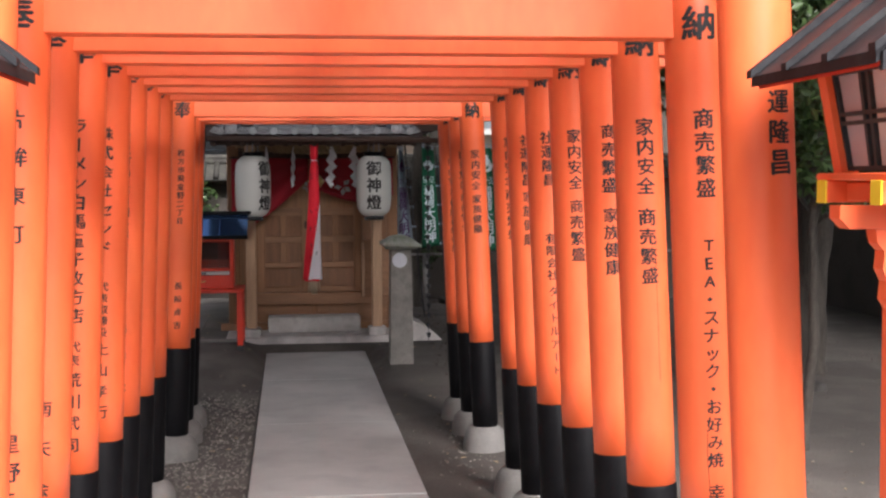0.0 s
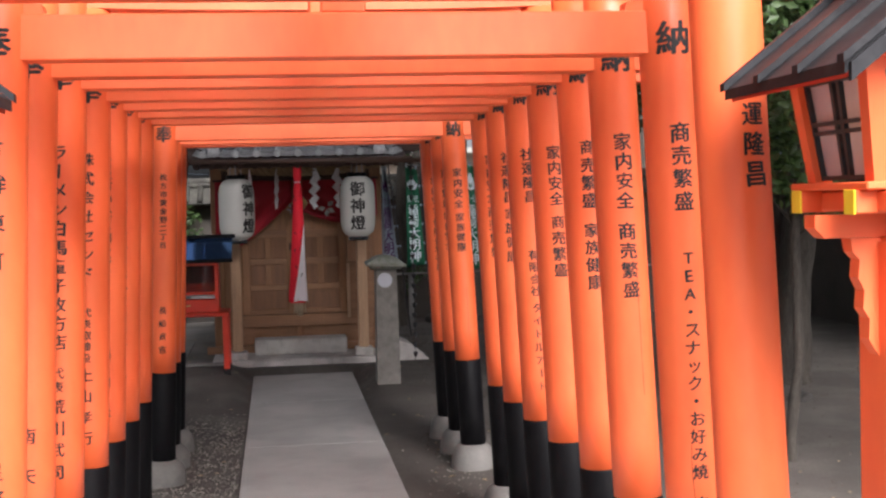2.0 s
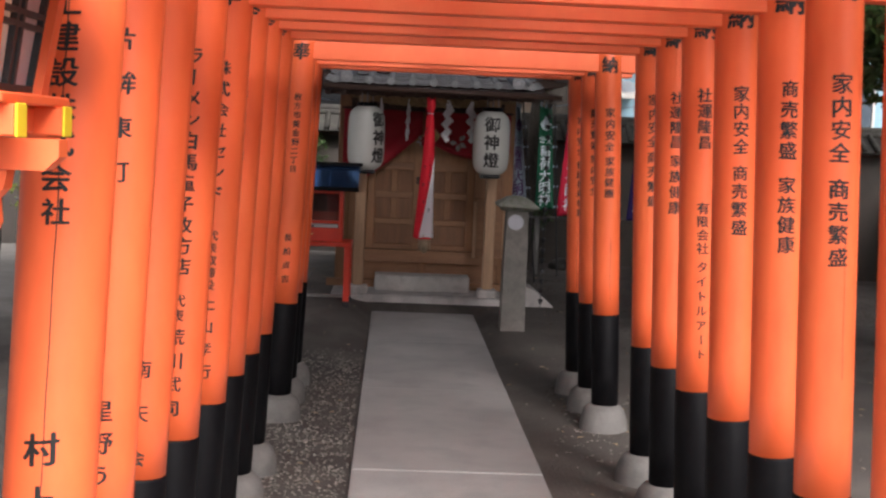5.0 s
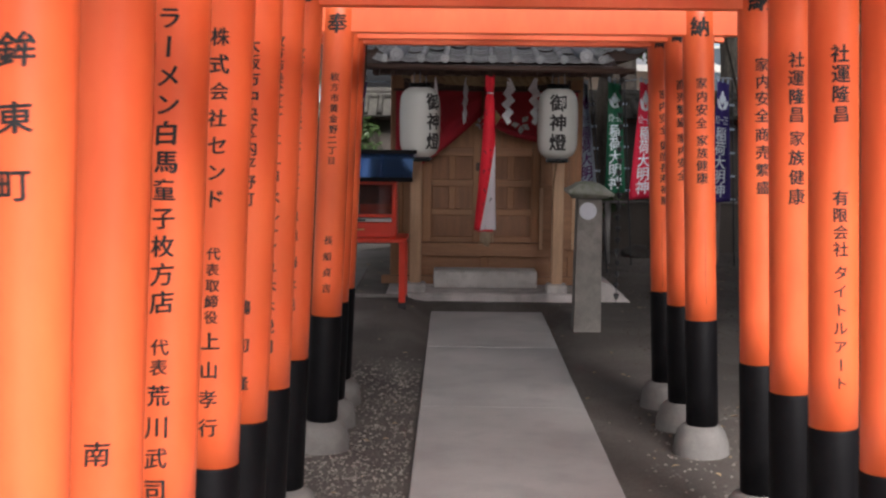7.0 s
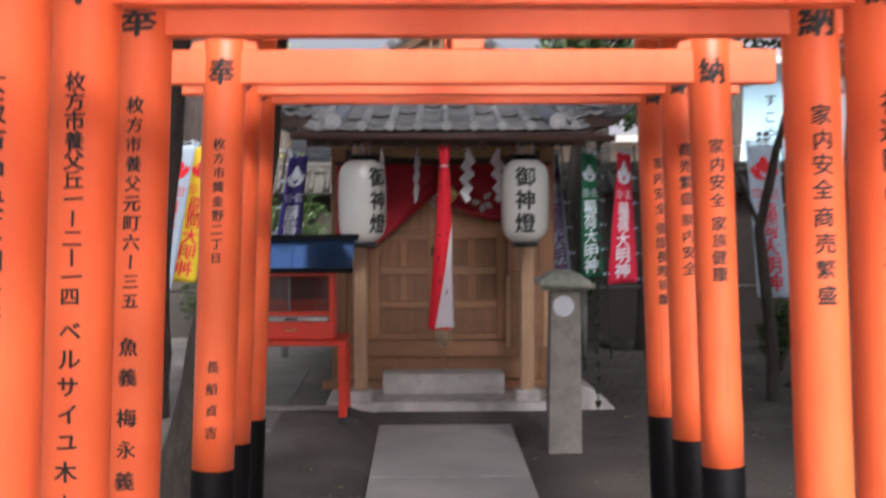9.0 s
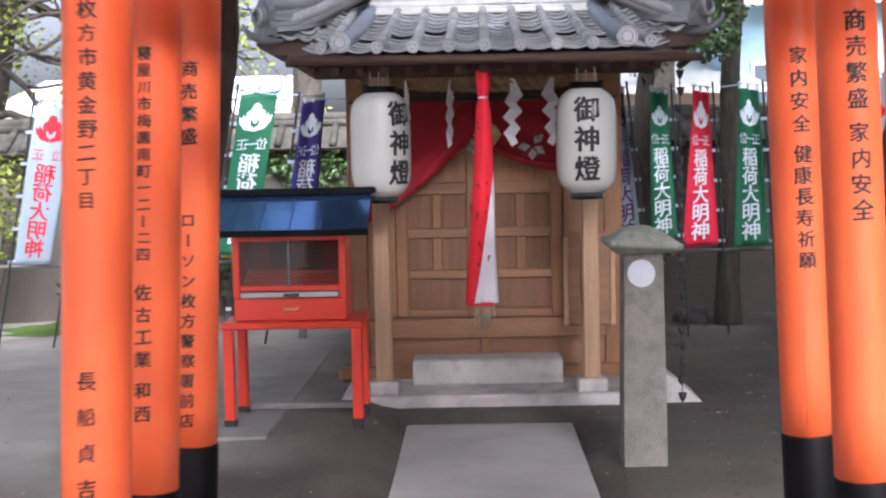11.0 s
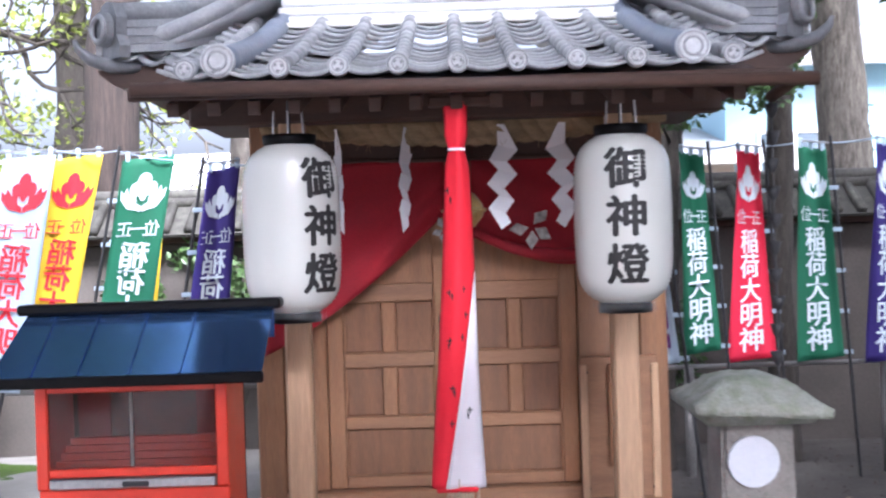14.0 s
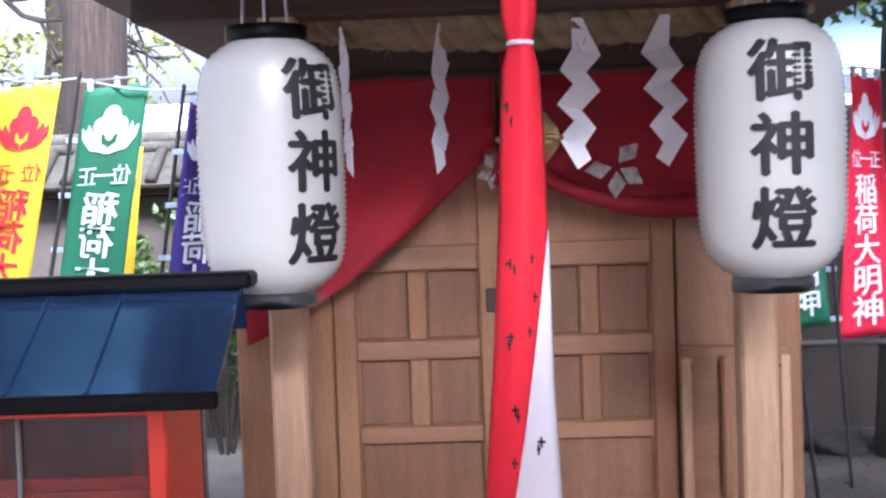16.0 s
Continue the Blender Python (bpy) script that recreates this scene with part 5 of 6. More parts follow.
part("spout", bm, DARK_WOOD, rc, "", True)


# stone lantern post
sl = thing("stone_post", "weathered granite post with a mossy cap and round white paper disc", "stone post", (0.683, 10.05, 0.05))
bm = bmesh.new()
for z, w in ((-0.3, 0.099), (0.0, 0.096), (0.45, 0.092), (0.955, 0.086)):
    for dx, dy in ((-1, -1), (1, -1), (1, 1), (-1, 1)):
        bm.verts.new((dx * w, dy * w, z))
bm.verts.ensure_lookup_table()
for k in range(3):
    for j in range(4):
        bm.faces.new([bm.verts[i] for i in (4 * k + j, 4 * k + (j + 1) % 4, 4 * k + 4 + (j + 1) % 4, 4 * k + 4 + j)])
bm.faces.new(bm.verts[12:16])
bmesh.ops.bevel(bm, geom=[e for e in bm.edges if abs(e.verts[0].co.z - e.verts[1].co.z) > 0.1], offset=0.012, segments=2, affect="EDGES")
part("pillar", bm, LANTERN_STONE, sl)
bm = bmesh.new()
bmesh.ops.create_grid(bm, x_segments=18, y_segments=18, size=0.162)
for v in bm.verts:
    q = max(abs(v.co.x), abs(v.co.y)) / 0.162
    v.co.z = 1.070 - 0.020 * min(q / 0.55, 1.0) ** 2 - 0.052 * max(0.0, (q - 0.55) / 0.45) ** 0.9 - 0.055 * v.co.x + 0.005 * noise.noise(v.co * 20)
    v.co.x += 0.004 * noise.noise(v.co * 17)
r = bmesh.ops.extrude_face_region(bm, geom=bm.faces[:])
for v in [e for e in r["geom"] if isinstance(e, bmesh.types.BMVert)]:
    q = max(abs(v.co.x), abs(v.co.y)) / 0.162
    v.co.z = (0.975 - 0.055 * v.co.x) if q > 0.8 else 0.953
    v.co.x *= 0.975
    v.co.y *= 0.975
part("cap", bm, MOSSY_STONE, sl, "mossy rounded stone cap", True)
bm = bmesh.new()
tube(bm, [(-0.013, -0.097, 0.862), (-0.013, -0.087, 0.862)], 0.061, 32)
part("paper_disc", bm, DISC_PAINT, sl, "round white painted disc")


# ---- candle box on its stand ----
cb = thing("candle_box", "red glazed candle box with sky-tinted glossy black sheet roof on a stand", "candle box", (-1.0, 10.7, 0.09))
TX0, TX1, TY0, TY1, TZ = -0.35, 0.37, -0.04, 0.40, 0.545
for x in (TX0 + 0.035, TX1 - 0.035):
    for y in (TY0 + 0.035, TY1 - 0.035):
        part("leg", block(x - 0.026, x + 0.026, y - 0.026, y + 0.026, 0.005, TZ - 0.035, 0.004), RED_PAINT, cb)
        part("foot", block(x - 0.03, x + 0.03, y - 0.03, y + 0.03, -0.02, 0.05, 0.004), POLE_BLACK, cb, "black rubber foot")
part("table_top", block(TX0, TX1, TY0, TY1, TZ - 0.035, TZ, 0.006), RED_PAINT, cb)
part("floor_bar", block(TX0 + 0.06, TX1 - 0.06, TY1 - 0.05, TY1 - 0.02, 0.03, 0.06, 0.004), RAIL_METAL, cb)
bx0, bx1, by0, by1 = -0.285, 0.285, 0.02, 0.34
BZ = TZ + 0.002
part("drawer_front", block(bx0, bx1, by0, by0 + 0.02, BZ, BZ + 0.115, 0.004), RED_PAINT, cb)
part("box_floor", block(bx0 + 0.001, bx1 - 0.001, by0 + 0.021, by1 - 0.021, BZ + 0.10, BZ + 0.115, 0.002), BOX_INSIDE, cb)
part("back_panel", block(bx0, bx1, by1 - 0.02, by1, BZ, BZ + 0.43, 0.003), BOX_INSIDE, cb, "dark red back")
for x0, x1 in ((bx0, bx0 + 0.02), (bx1 - 0.02, bx1)):
    part("side_panel", block(x0, x1, by0 + 0.021, by1 - 0.021, BZ, BZ + 0.43, 0.003), RED_PAINT, cb)
for x0, x1 in ((bx0 - 0.002, bx0 + 0.034), (bx1 - 0.034, bx1 + 0.002)):
    part("front_stile", block(x0, x1, by0 - 0.012, by0 + 0.02, BZ + 0.116, BZ + 0.43, 0.004), RED_PAINT, cb)
part("front_rail", block(bx0 + 0.035, bx1 - 0.035, by0 - 0.010, by0 + 0.018, BZ + 0.152, BZ + 0.178, 0.003), RED_PAINT, cb)
part("front_rail", block(bx0 + 0.035, bx1 - 0.035, by0 - 0.010, by0 + 0.018, BZ + 0.405, BZ + 0.43, 0.003), RED_PAINT, cb)
part("coin_tray", block(bx0 + 0.036, bx1 - 0.036, by0 - 0.022, by0 + 0.016, BZ + 0.117, BZ + 0.150, 0.005), STEEL, cb, "dull metal ledge")
part("ledge_grip", block(-0.03, 0.05, by0 - 0.030, by0 - 0.022, BZ + 0.124, BZ + 0.14, 0.003), POLE_BLACK, cb)
bm = bmesh.new()
tube(bm, [(-0.03, by0 - 0.002, BZ + 0.066), (-0.026, by0 - 0.018, BZ + 0.06), (0.036, by0 - 0.018, BZ + 0.06), (0.04, by0 - 0.002, BZ + 0.066)], 0.005, 6)
part("drawer_pull", bm, GOLD, cb, "bent metal pull", True)
pane = part("glass_pane", block(bx0 + 0.034, 0.0, by0 + 0.002, by0 + 0.005, BZ + 0.178, BZ + 0.405, 0), PANE, cb, "sliding glass tinted to dim the inside")
pane.visible_shadow = False
pane = part("glass_pane", block(-0.012, bx1 - 0.034, by0 + 0.008, by0 + 0.011, BZ + 0.178, BZ + 0.405, 0), PANE, cb, "sliding glass tinted to dim the inside")
pane.visible_shadow = False
part("glass_edge", block(-0.008, 0.001, by0 - 0.001, by0 + 0.012, BZ + 0.18, BZ + 0.403, 0.002), RAIL_METAL, cb)
for k in range(4):
    z = BZ + 0.19 + 0.016 * k
    part("candle_rack", block(bx0 + 0.03, bx1 - 0.03, 0.09 + 0.05 * k, 0.105 + 0.05 * k, z - 0.06, z, 0.002), RED_PAINT, cb)
for x in (-0.24, 0.14):
    part("inner_screen", block(x - 0.004, x + 0.10, 0.30, 0.304, BZ + 0.22, BZ + 0.39, 0.001), RED_CLOTH, cb)
EAVE, RIDGE = (-0.10, BZ + 0.455), (0.20, BZ + 0.636)
cuts = [-0.385, -0.265, -0.13, 0.02, 0.17, 0.41]
for x0, x1 in zip(cuts, cuts[1:]):
    bm = bmesh.new()
    c = []
    for dz in (0.0, 0.008):
        for x, f in ((x0, 0), (x1, 0), (x1, 1), (x0, 1)):
            xx = x + (0.03 * f if x < 0 else 0) * (1 if x == cuts[0] else 0)
            c.append(bm.verts.new((xx, lerp(EAVE[0], RIDGE[0], f), lerp(EAVE[1], RIDGE[1], f) + dz)))
    for f in ((3, 2, 1, 0), (4, 5, 6, 7), (0, 1, 5, 4), (1, 2, 6, 5), (2, 3, 7, 6), (3, 0, 4, 7)):
        bm.faces.new([c[i] for i in f])
    part("roof_sheet", bm, ROOF_METAL, cb, "glossy black roof sheet with sky reflection tinted in")
for x in cuts[1:-1]:
    bm = bmesh.new()
    tube(bm, [(x, EAVE[0], EAVE[1] + 0.010), (x, RIDGE[0], RIDGE[1] + 0.010)], 0.005, 6)
    part("seam", bm, ROOF_METAL, cb)
part("eave_strip", block(-0.405, 0.415, EAVE[0] - 0.018, EAVE[0] + 0.004, EAVE[1] - 0.022, EAVE[1] + 0.010, 0.004), BLACK_PAINT, cb)
bm = bmesh.new()
c = [bm.verts.new(p) for p in ((-0.37, RIDGE[0], RIDGE[1]), (0.41, RIDGE[0], RIDGE[1]), (0.385, 0.37, BZ + 0.53), (-0.36, 0.37, BZ + 0.53))]
bm.faces.new(c)
bmesh.ops.solidify(bm, geom=bm.faces[:], thickness=0.01)
part("rear_sheet", bm, ROOF_METAL, cb)
part("ridge_cap", block(-0.385, 0.435, RIDGE[0] - 0.045, RIDGE[0] + 0.045, RIDGE[1] - 0.004, RIDGE[1] + 0.030, 0.008), BLACK_PAINT, cb)
for x in (bx0 + 0.01, bx1 - 0.01):
    bm = bmesh.new()
    tri = [(by0, BZ + 0.43), (by1, BZ + 0.43), (by1, BZ + 0.51), (0.20, BZ + 0.622), (by0, BZ + 0.52)]
    a = [bm.verts.new((x - 0.008, y, z)) for y, z in tri]
    b = [bm.verts.new((x + 0.008, y, z)) for y, z in tri]
    bm.faces.new(a)
    bm.faces.new(b[::-1])
    for k in range(5):
        bm.faces.new((a[k], a[(k + 1) % 5], b[(k + 1) % 5], b[k]))
    part("gable_side", bm, RED_PAINT, cb)
bottle = thing("small_jar", "small clear jar with a white lid on the candle stand", "jar", (-1.318, 10.74, 0.637))
part("jar_body", lathe([(0, 0), (0.018, 0), (0.02, 0.01), (0.02, 0.045), (0.012, 0.055), (0, 0.055)], 14), FILM, bottle, "", True)
part("lid", lathe([(0, 0.055), (0.014, 0.055), (0.014, 0.07), (0, 0.07)], 12), WHITE_PAPER, bottle, "white lid")


# ---- prayer flags, rails, wall ----
def flag_crest():
    """Flame-and-jewel crest as flat outlines in a unit square: lobed crown, two wings, a ring."""
    out = []
    for cx, cz, r in ((-0.34, 0.34, 0.24), (0.0, 0.62, 0.30), (0.34, 0.34, 0.24), (0.0, 0.30, 0.28)):
        out.append([(cx + r * math.cos(0.628 * k), cz + r * math.sin(0.628 * k) * 1.1) for k in range(10)])
    for m in (-1, 1):
        out.append([(m * 0.30, -0.42), (m * 0.62, -0.36), (m * 0.95, 0.0), (m * 1.0, 0.34), (m * 0.82, 0.20), (m * 0.74, 0.42), (m * 0.56, 0.14), (m * 0.40, 0.16)])
        out.append([(m * 0.02, -0.50), (m * 0.30, -0.42), (m * 0.40, 0.16), (m * 0.28, 0.10), (m * 0.24, -0.18), (m * 0.02, -0.30)])
    out.append([(0.13 * math.cos(0.785 * k), 0.03 + 0.13 * math.sin(0.785 * k)) for k in range(8)])
    return out


def flag(x, y, z0, z1, w, lean, cloth, ink, turn, group, pole_side=1, top=1.0, mirrored=True):
    t = thing("prayer_flag", {"white flag cloth": "white", "yellow flag cloth": "yellow", "green flag cloth": "green", "purple flag cloth": "purple", "red flag cloth": "red"}[cloth.name]
              + " prayer banner with crest and vertical lettering on black pole", "banner", (x, y, 0), turn, group=group)
    h = z1 - z0

    def warp(u, v):
        """u across from -0.5 to 0.5, v up from 0 to 1; the cloth gathers towards the pole at its top."""
        k = lerp(1.0, top, min(1.0, 1.15 * v))
        fold = (1 - k) * 0.06 * math.sin(5.0 * u + 1.5 * v)
        return Vector(((u * k + 0.25 * (1 - k) * pole_side) * w + lean * (v - 0.5), fold + 0.018 * math.sin(5 * v + 2.2 * u + x * 3) + 0.012 * math.sin(9 * u + 3 * v + x * 5), z0 + h * v + 0.03 * u * math.sin(3 * v + x)))

    part("cloth", surface(lambda a, b: warp(a - 0.5, b), 12, 30, 0.002), cloth, t, "", True)
    bm = bmesh.new()
    cz, cr = z1 - 0.18 * h, w * 0.44
    for outline in flag_crest():
        bm.faces.new([bm.verts.new((px * cr, 0, cz + 1.2 * pz * cr)) for px, pz in outline])
    txt = column_text("稲荷大明神", z1 - 0.43 * h, z1 - 0.90 * h, h * 0.125, 0.02, 1.05)
    small = bmesh.new()
    for k, ch in enumerate("位一正"):
        vs, fs = glyph(ch)
        made = [small.verts.new(((k - 1) * w * 0.26 + px * h * 0.075, 0, z1 - 0.315 * h + pz * h * 0.075)) for px, pz in vs]
        for f in fs:
            try:
                small.faces.new([made[i] for i in f])
            except ValueError:
                pass
    for m_, nm in ((bm, "crest_print"), (txt, "lettering"), (small, "lettering")):
        for v in m_.verts:
            p = warp(v.co.x * (pole_side if mirrored else 1) / w, (v.co.z - z0) / h)
            v.co = Vector((p.x, p.y - 0.006, p.z))
        raw_part(nm, m_, ink, t)
    # pole beside the cloth, cross rod and loops
    p0, p1 = warp(0.5 * pole_side, 0.0), warp(0.5 * pole_side, 1.0)
    d = (p1 - p0) / h
    off = Vector((0.03 * pole_side, 0, 0))
    bm = bmesh.new()
    tube(bm, [p0 + off - d * (z0 + 0.05), p0 + off, p1 + off + d * 0.08], 0.009, 8)
    part("pole", bm, POLE_BLACK, t)
    bm = bmesh.new()
    a, b = warp(0.5 * pole_side, 1.0) + off + Vector((0, 0, 0.035)), warp(-0.5 * pole_side, 1.0) + Vector((0, 0, 0.03))
    tube(bm, [a, b], 0.005, 6)
    part("cross_rod", bm, STEEL, t)
    for u in (-0.4, 0.0, 0.4):
        c = warp(u, 1.0)
        part("loop", block(c.x - 0.012, c.x + 0.012, c.y - 0.004, c.y + 0.004, c.z - 0.01, c.z + 0.045, 0.002), FLAG_WHITE, t)
    for v in (0.02, 0.22, 0.42, 0.62, 0.82):
        c = warp(0.5 * pole_side, v)
        part("loop", block(min(c.x, c.x + pole_side * 0.05), max(c.x, c.x + pole_side * 0.05), c.y - 0.005, c.y + 0.005, c.z - 0.012, c.z + 0.012, 0.002), FLAG_WHITE, t)
    return t


LROW, RROW = "banners beside the hall", "banners along the wall"
flag(-2.37, 13.65, 0.74, 1.99, 0.275, 0.23, FLAG_WHITE, PRINT_RED, 6, LROW, -1)
flag(-2.15, 13.75, 0.80, 1.99, 0.255, 0.26, FLAG_YELLOW, PRINT_RED, 6, LROW, -1)
flag(-1.74, 13.7, 0.76, 1.97, 0.275, 0.22, FLAG_GREEN, PRINT_WHITE, 6, LROW, -1)
flag(-1.30, 13.7, 0.74, 1.90, 0.235, 0.17, FLAG_PURPLE, PRINT_WHITE, 10, LROW, -1, 0.75)
flag(-1.85, 14.2, 0.70, 1.72, 0.25, 0.12, FLAG_YELLOW, PRINT_RED, 10, LROW, -1)
flag(-2.86, 13.75, 0.72, 1.90, 0.26, 0.22, FLAG_PURPLE, PRINT_WHITE, 6, LROW, -1)
flag(-3.30, 13.8, 0.72, 1.92, 0.27, 0.22, FLAG_WHITE, PRINT_RED, 6, LROW, -1)
flag(1.375, 14.15, 0.79, 1.93, 0.21, -0.05, FLAG_GREEN, PRINT_WHITE, -8, RROW, 1, 0.65)
flag(1.665, 14.15, 0.74, 1.93, 0.28, -0.03, FLAG_RED, PRINT_WHITE, -8, RROW, 1, 0.45)
flag(2.05, 14.15, 0.73, 1.94, 0.27, -0.05, FLAG_GREEN, PRINT_WHITE, -8, RROW, 1, 0.58)
flag(2.455, 14.15, 0.71, 1.95, 0.26, -0.02, FLAG_PURPLE, PRINT_WHITE, -8, RROW, 1, 0.48)
flag(3.02, 14.15, 0.60, 2.0, 0.30, -0.12, FLAG_WHITE, PRINT_RED, -4, RROW, 1)
flag(3.42, 14.25, 0.70, 1.95, 0.28, -0.06, FLAG_RED, PRINT_WHITE, -6, RROW, 1)
flag(0.99, 13.4, 0.80, 1.90, 0.20, -0.08, FLAG_WHITE, PRINT_PURPLE, -10, RROW, 1, 0.25)

for name_x, x0, x1, y, posts in (("r", 1.0, 4.6, 14.32, (1.35, 2.5, 3.7)), ("l", -4.4, -1.0, 13.98, (-2.62, -1.4, -3.8))):
    rl = thing("banner_rail", "low grey metal rail holding the banner poles", "rail", (0, y, 0))
    bm = bmesh.new()
    tube(bm, [(x0, 0, 0.69), (x1, 0, 0.70)], 0.014, 10)
    part("bar", bm, RAIL_METAL, rl, "", True)
    for x in posts:
        bm = bmesh.new()
        tube(bm, [(x, 0, ground_z(x, y) - 0.05), (x, 0, 0.69)], 0.03, 10)
        part("rail_post", bm, RAIL_METAL, rl, "", True)

WY = 15.5
wall = thing("wall_back", "old plastered precinct wall with tiled coping", "wall", (0, WY, 0), kind="structure")
part("plaster", block(-12, 12, 0, 0.28, -0.1, 1.52, 0.01), PLASTER, wall)
part("coping_core", block(-12, 12, -0.10, 0.38, 1.52, 1.58, 0.008), DARK_WOOD, wall)
for k in range(150):
    x = -12 + 0.16 * k
    near = -6.5 < x < 7.5
    if not near:
        continue
    bm = bmesh.new()
    tube(bm, [(x, -0.20, 1.60), (x, 0.14, 1.80)], [0.035, 0.033], 8)
    part("coping_tile", bm, WALL_TILE, wall, "", True)
bm = surface(lambda u, v: Vector((lerp(-12, 12, u), lerp(-0.20, 0.14, v), lerp(1.575, 1.79, v))), 2, 1, 0.02)
part("coping_bed", bm, WALL_TILE, wall)
bm = surface(lambda u, v: Vector((lerp(-12, 12, u), lerp(0.48, 0.14, v), lerp(1.575, 1.79, v))), 2, 1, 0.02)
part("coping_bed", bm, WALL_TILE, wall)
for z, r in ((1.805, 0.05), (1.85, 0.045)):
    bm = bmesh.new()
    tube(bm, [(-12, 0.14, z), (12, 0.14, z)], r, 10)
    part("coping_ridge", bm, WALL_TILE, wall, "", True)

# side wall of the yard
side = thing("wall_side", "old plastered side wall of the yard with plain coping", "wall", (6.4, 0, 0), kind="structure")
part("plaster", block(0, 0.28, 3.0, 15.49, -0.1, 1.6, 0.01), PLASTER, side)
part("coping", block(-0.12, 0.4, 2.9, 15.45, 1.6, 1.72, 0.04), WALL_TILE, side)

# paving slabs beside the hall
for y0, y1 in ((10.42, 11.3), (11.31, 12.2), (12.21, 13.1)):
    solo("paving_slab", block(-1.62, -1.09, y0, y1, -0.06, 0.108, 0.008), PAVING, "grey concrete paving slab beside the hall", "paving slab")


# moss bank
bm = surface(lambda u, v: Vector((lerp(-4.6, -2.0, u), lerp(14.2, 15.5, v), -0.05 + 0.2 * math.sin(math.pi * u) * math.sin(math.pi * v) ** 0.8 + 0.05 * noise.noise((u * 9, v * 6, 1)) + 0.012 * noise.noise((u * 40, v * 25, 2)))), 30, 18)
solo("moss_bank", bm, MOSS, "low bank of bright green moss below the wall", "moss", kind="stuff", smooth=True)


# ---- trees ----
def leaf_cloud(clumps, count, size, seed):
    """Many small bent leaves in clumps of (x, y, z, radius)."""
    rnd = random.Random(seed)
    vs, fs = [], []
    weights = [c[3] ** 2 for c in clumps]
    for k in range(count):
        cx, cy, cz, cr = rnd.choices(clumps, weights)[0]
        d = Vector((rnd.gauss(0, 1), rnd.gauss(0, 1), rnd.gauss(0, 1))).normalized() * cr * rnd.random() ** 0.45
        d.z *= 0.72
        p = Vector((cx, cy, cz)) + d
        if noise.noise(p * (1.9 / max(cr, 0.3))) < -0.22:
            continue
        s = size * rnd.uniform(0.6, 1.25)
        a = Vector((rnd.gauss(0, 1), rnd.gauss(0, 1), rnd.gauss(-0.3, 0.6))).normalized()
        b = a.cross(Vector((rnd.gauss(0, 1), rnd.gauss(0, 1), rnd.gauss(0, 1)))).normalized()
        n = a.cross(b)
        i = len(vs)
        vs += [p, p + a * s * 0.5 + b * s * 0.26 + n * s * 0.06, p + a * s, p + a * s * 0.5 - b * s * 0.26 + n * s * 0.06]
        fs += [(i, i + 1, i + 2), (i, i + 2, i + 3)]
    me = bpy.data.meshes.new("crown")
    me.from_pydata([tuple(v) for v in vs], [], fs)
    return me


def tree(label, trunk, radii, limbs, clumps, count, size, seed, bark, leaf, category="tree"):
    t = thing("tree", label, category, trunk[0])
    o = Vector(trunk[0])
    bm = bmesh.new()
    pts, rs = [], []
    for k in range(len(trunk) - 1):
        for j in range(6):
            f = j / 6
            p = Vector(trunk[k]).lerp(Vector(trunk[k + 1]), f) - o
            p += Vector((0.35 * radii[k] * noise.noise((p.z * 1.3, seed, 0)), 0.35 * radii[k] * noise.noise((p.z * 1.3, seed, 9)), 0))
            pts.append(p)
            rs.append(lerp(radii[k], radii[k + 1], f) * (1 + 0.12 * noise.noise((p.z * 4, seed, 4))))
    pts.append(Vector(trunk[-1]) - o)
    rs.append(radii[-1])
    pts[0].z -= 0.15
    rs[0] *= 1.25
    tube(bm, pts, rs, 16)
    for v in bm.verts:
        v.co += Vector((noise.noise(v.co * 9), noise.noise(v.co * 9 + Vector((5, 0, 0))), 0)) * radii[0] * 0.10
    part("trunk", bm, bark, t, "", True)
    for lp, lr in limbs:
        bm = bmesh.new()
        lp = [Vector(p) - o for p in lp]
        tube(bm, lp, [lerp(lr, lr * 0.3, i / (len(lp) - 1)) for i in range(len(lp))], 8)
        part("limb", bm, bark, t, "", True)
    if count:
        me = leaf_cloud([(c[0] - o.x, c[1] - o.y, c[2] - o.z, c[3]) for c in clumps], count, size, seed)
        mesh_part("crown", me, leaf, t)
    return t


# leaning dark trunk beside the hall
# Its high clumps are added out of view to shade the hall and wall.
tree("dark leaning tree trunk with rough bark beside the gates", [(-1.98, 10.95, 0.05), (-1.90, 10.9, 1.0), (-1.80, 10.85, 2.0), (-1.6, 10.7, 3.4), (-1.4, 10.6, 5.0)], [0.13, 0.105, 0.10, 0.09, 0.07],
     [([(-1.5, 10.7, 3.0), (-2.3, 10.9, 3.9), (-3.0, 11.2, 4.3)], 0.05), ([(-1.3, 10.6, 4.9), (-1.2, 9.4, 5.6), (-1.0, 7.8, 6.2), (-0.9, 6.4, 6.4)], 0.06)],
     [(-3.2, 9.2, 5.6, 1.4), (-1.2, 9.0, 6.0, 1.3), (-2.2, 7.6, 6.1, 1.5), (-0.6, 7.4, 6.3, 1.4), (-1.4, 6.0, 6.4, 1.4), (-3.4, 6.4, 6.0, 1.4), (0.0, 6.0, 6.6, 1.3), (-4.6, 12.2, 7.0, 1.4), (-5.6, 12.0, 7.0, 1.4), (-3.6, 13.6, 7.2, 1.4)], 84000, 0.2, 1, BARK, LEAF)
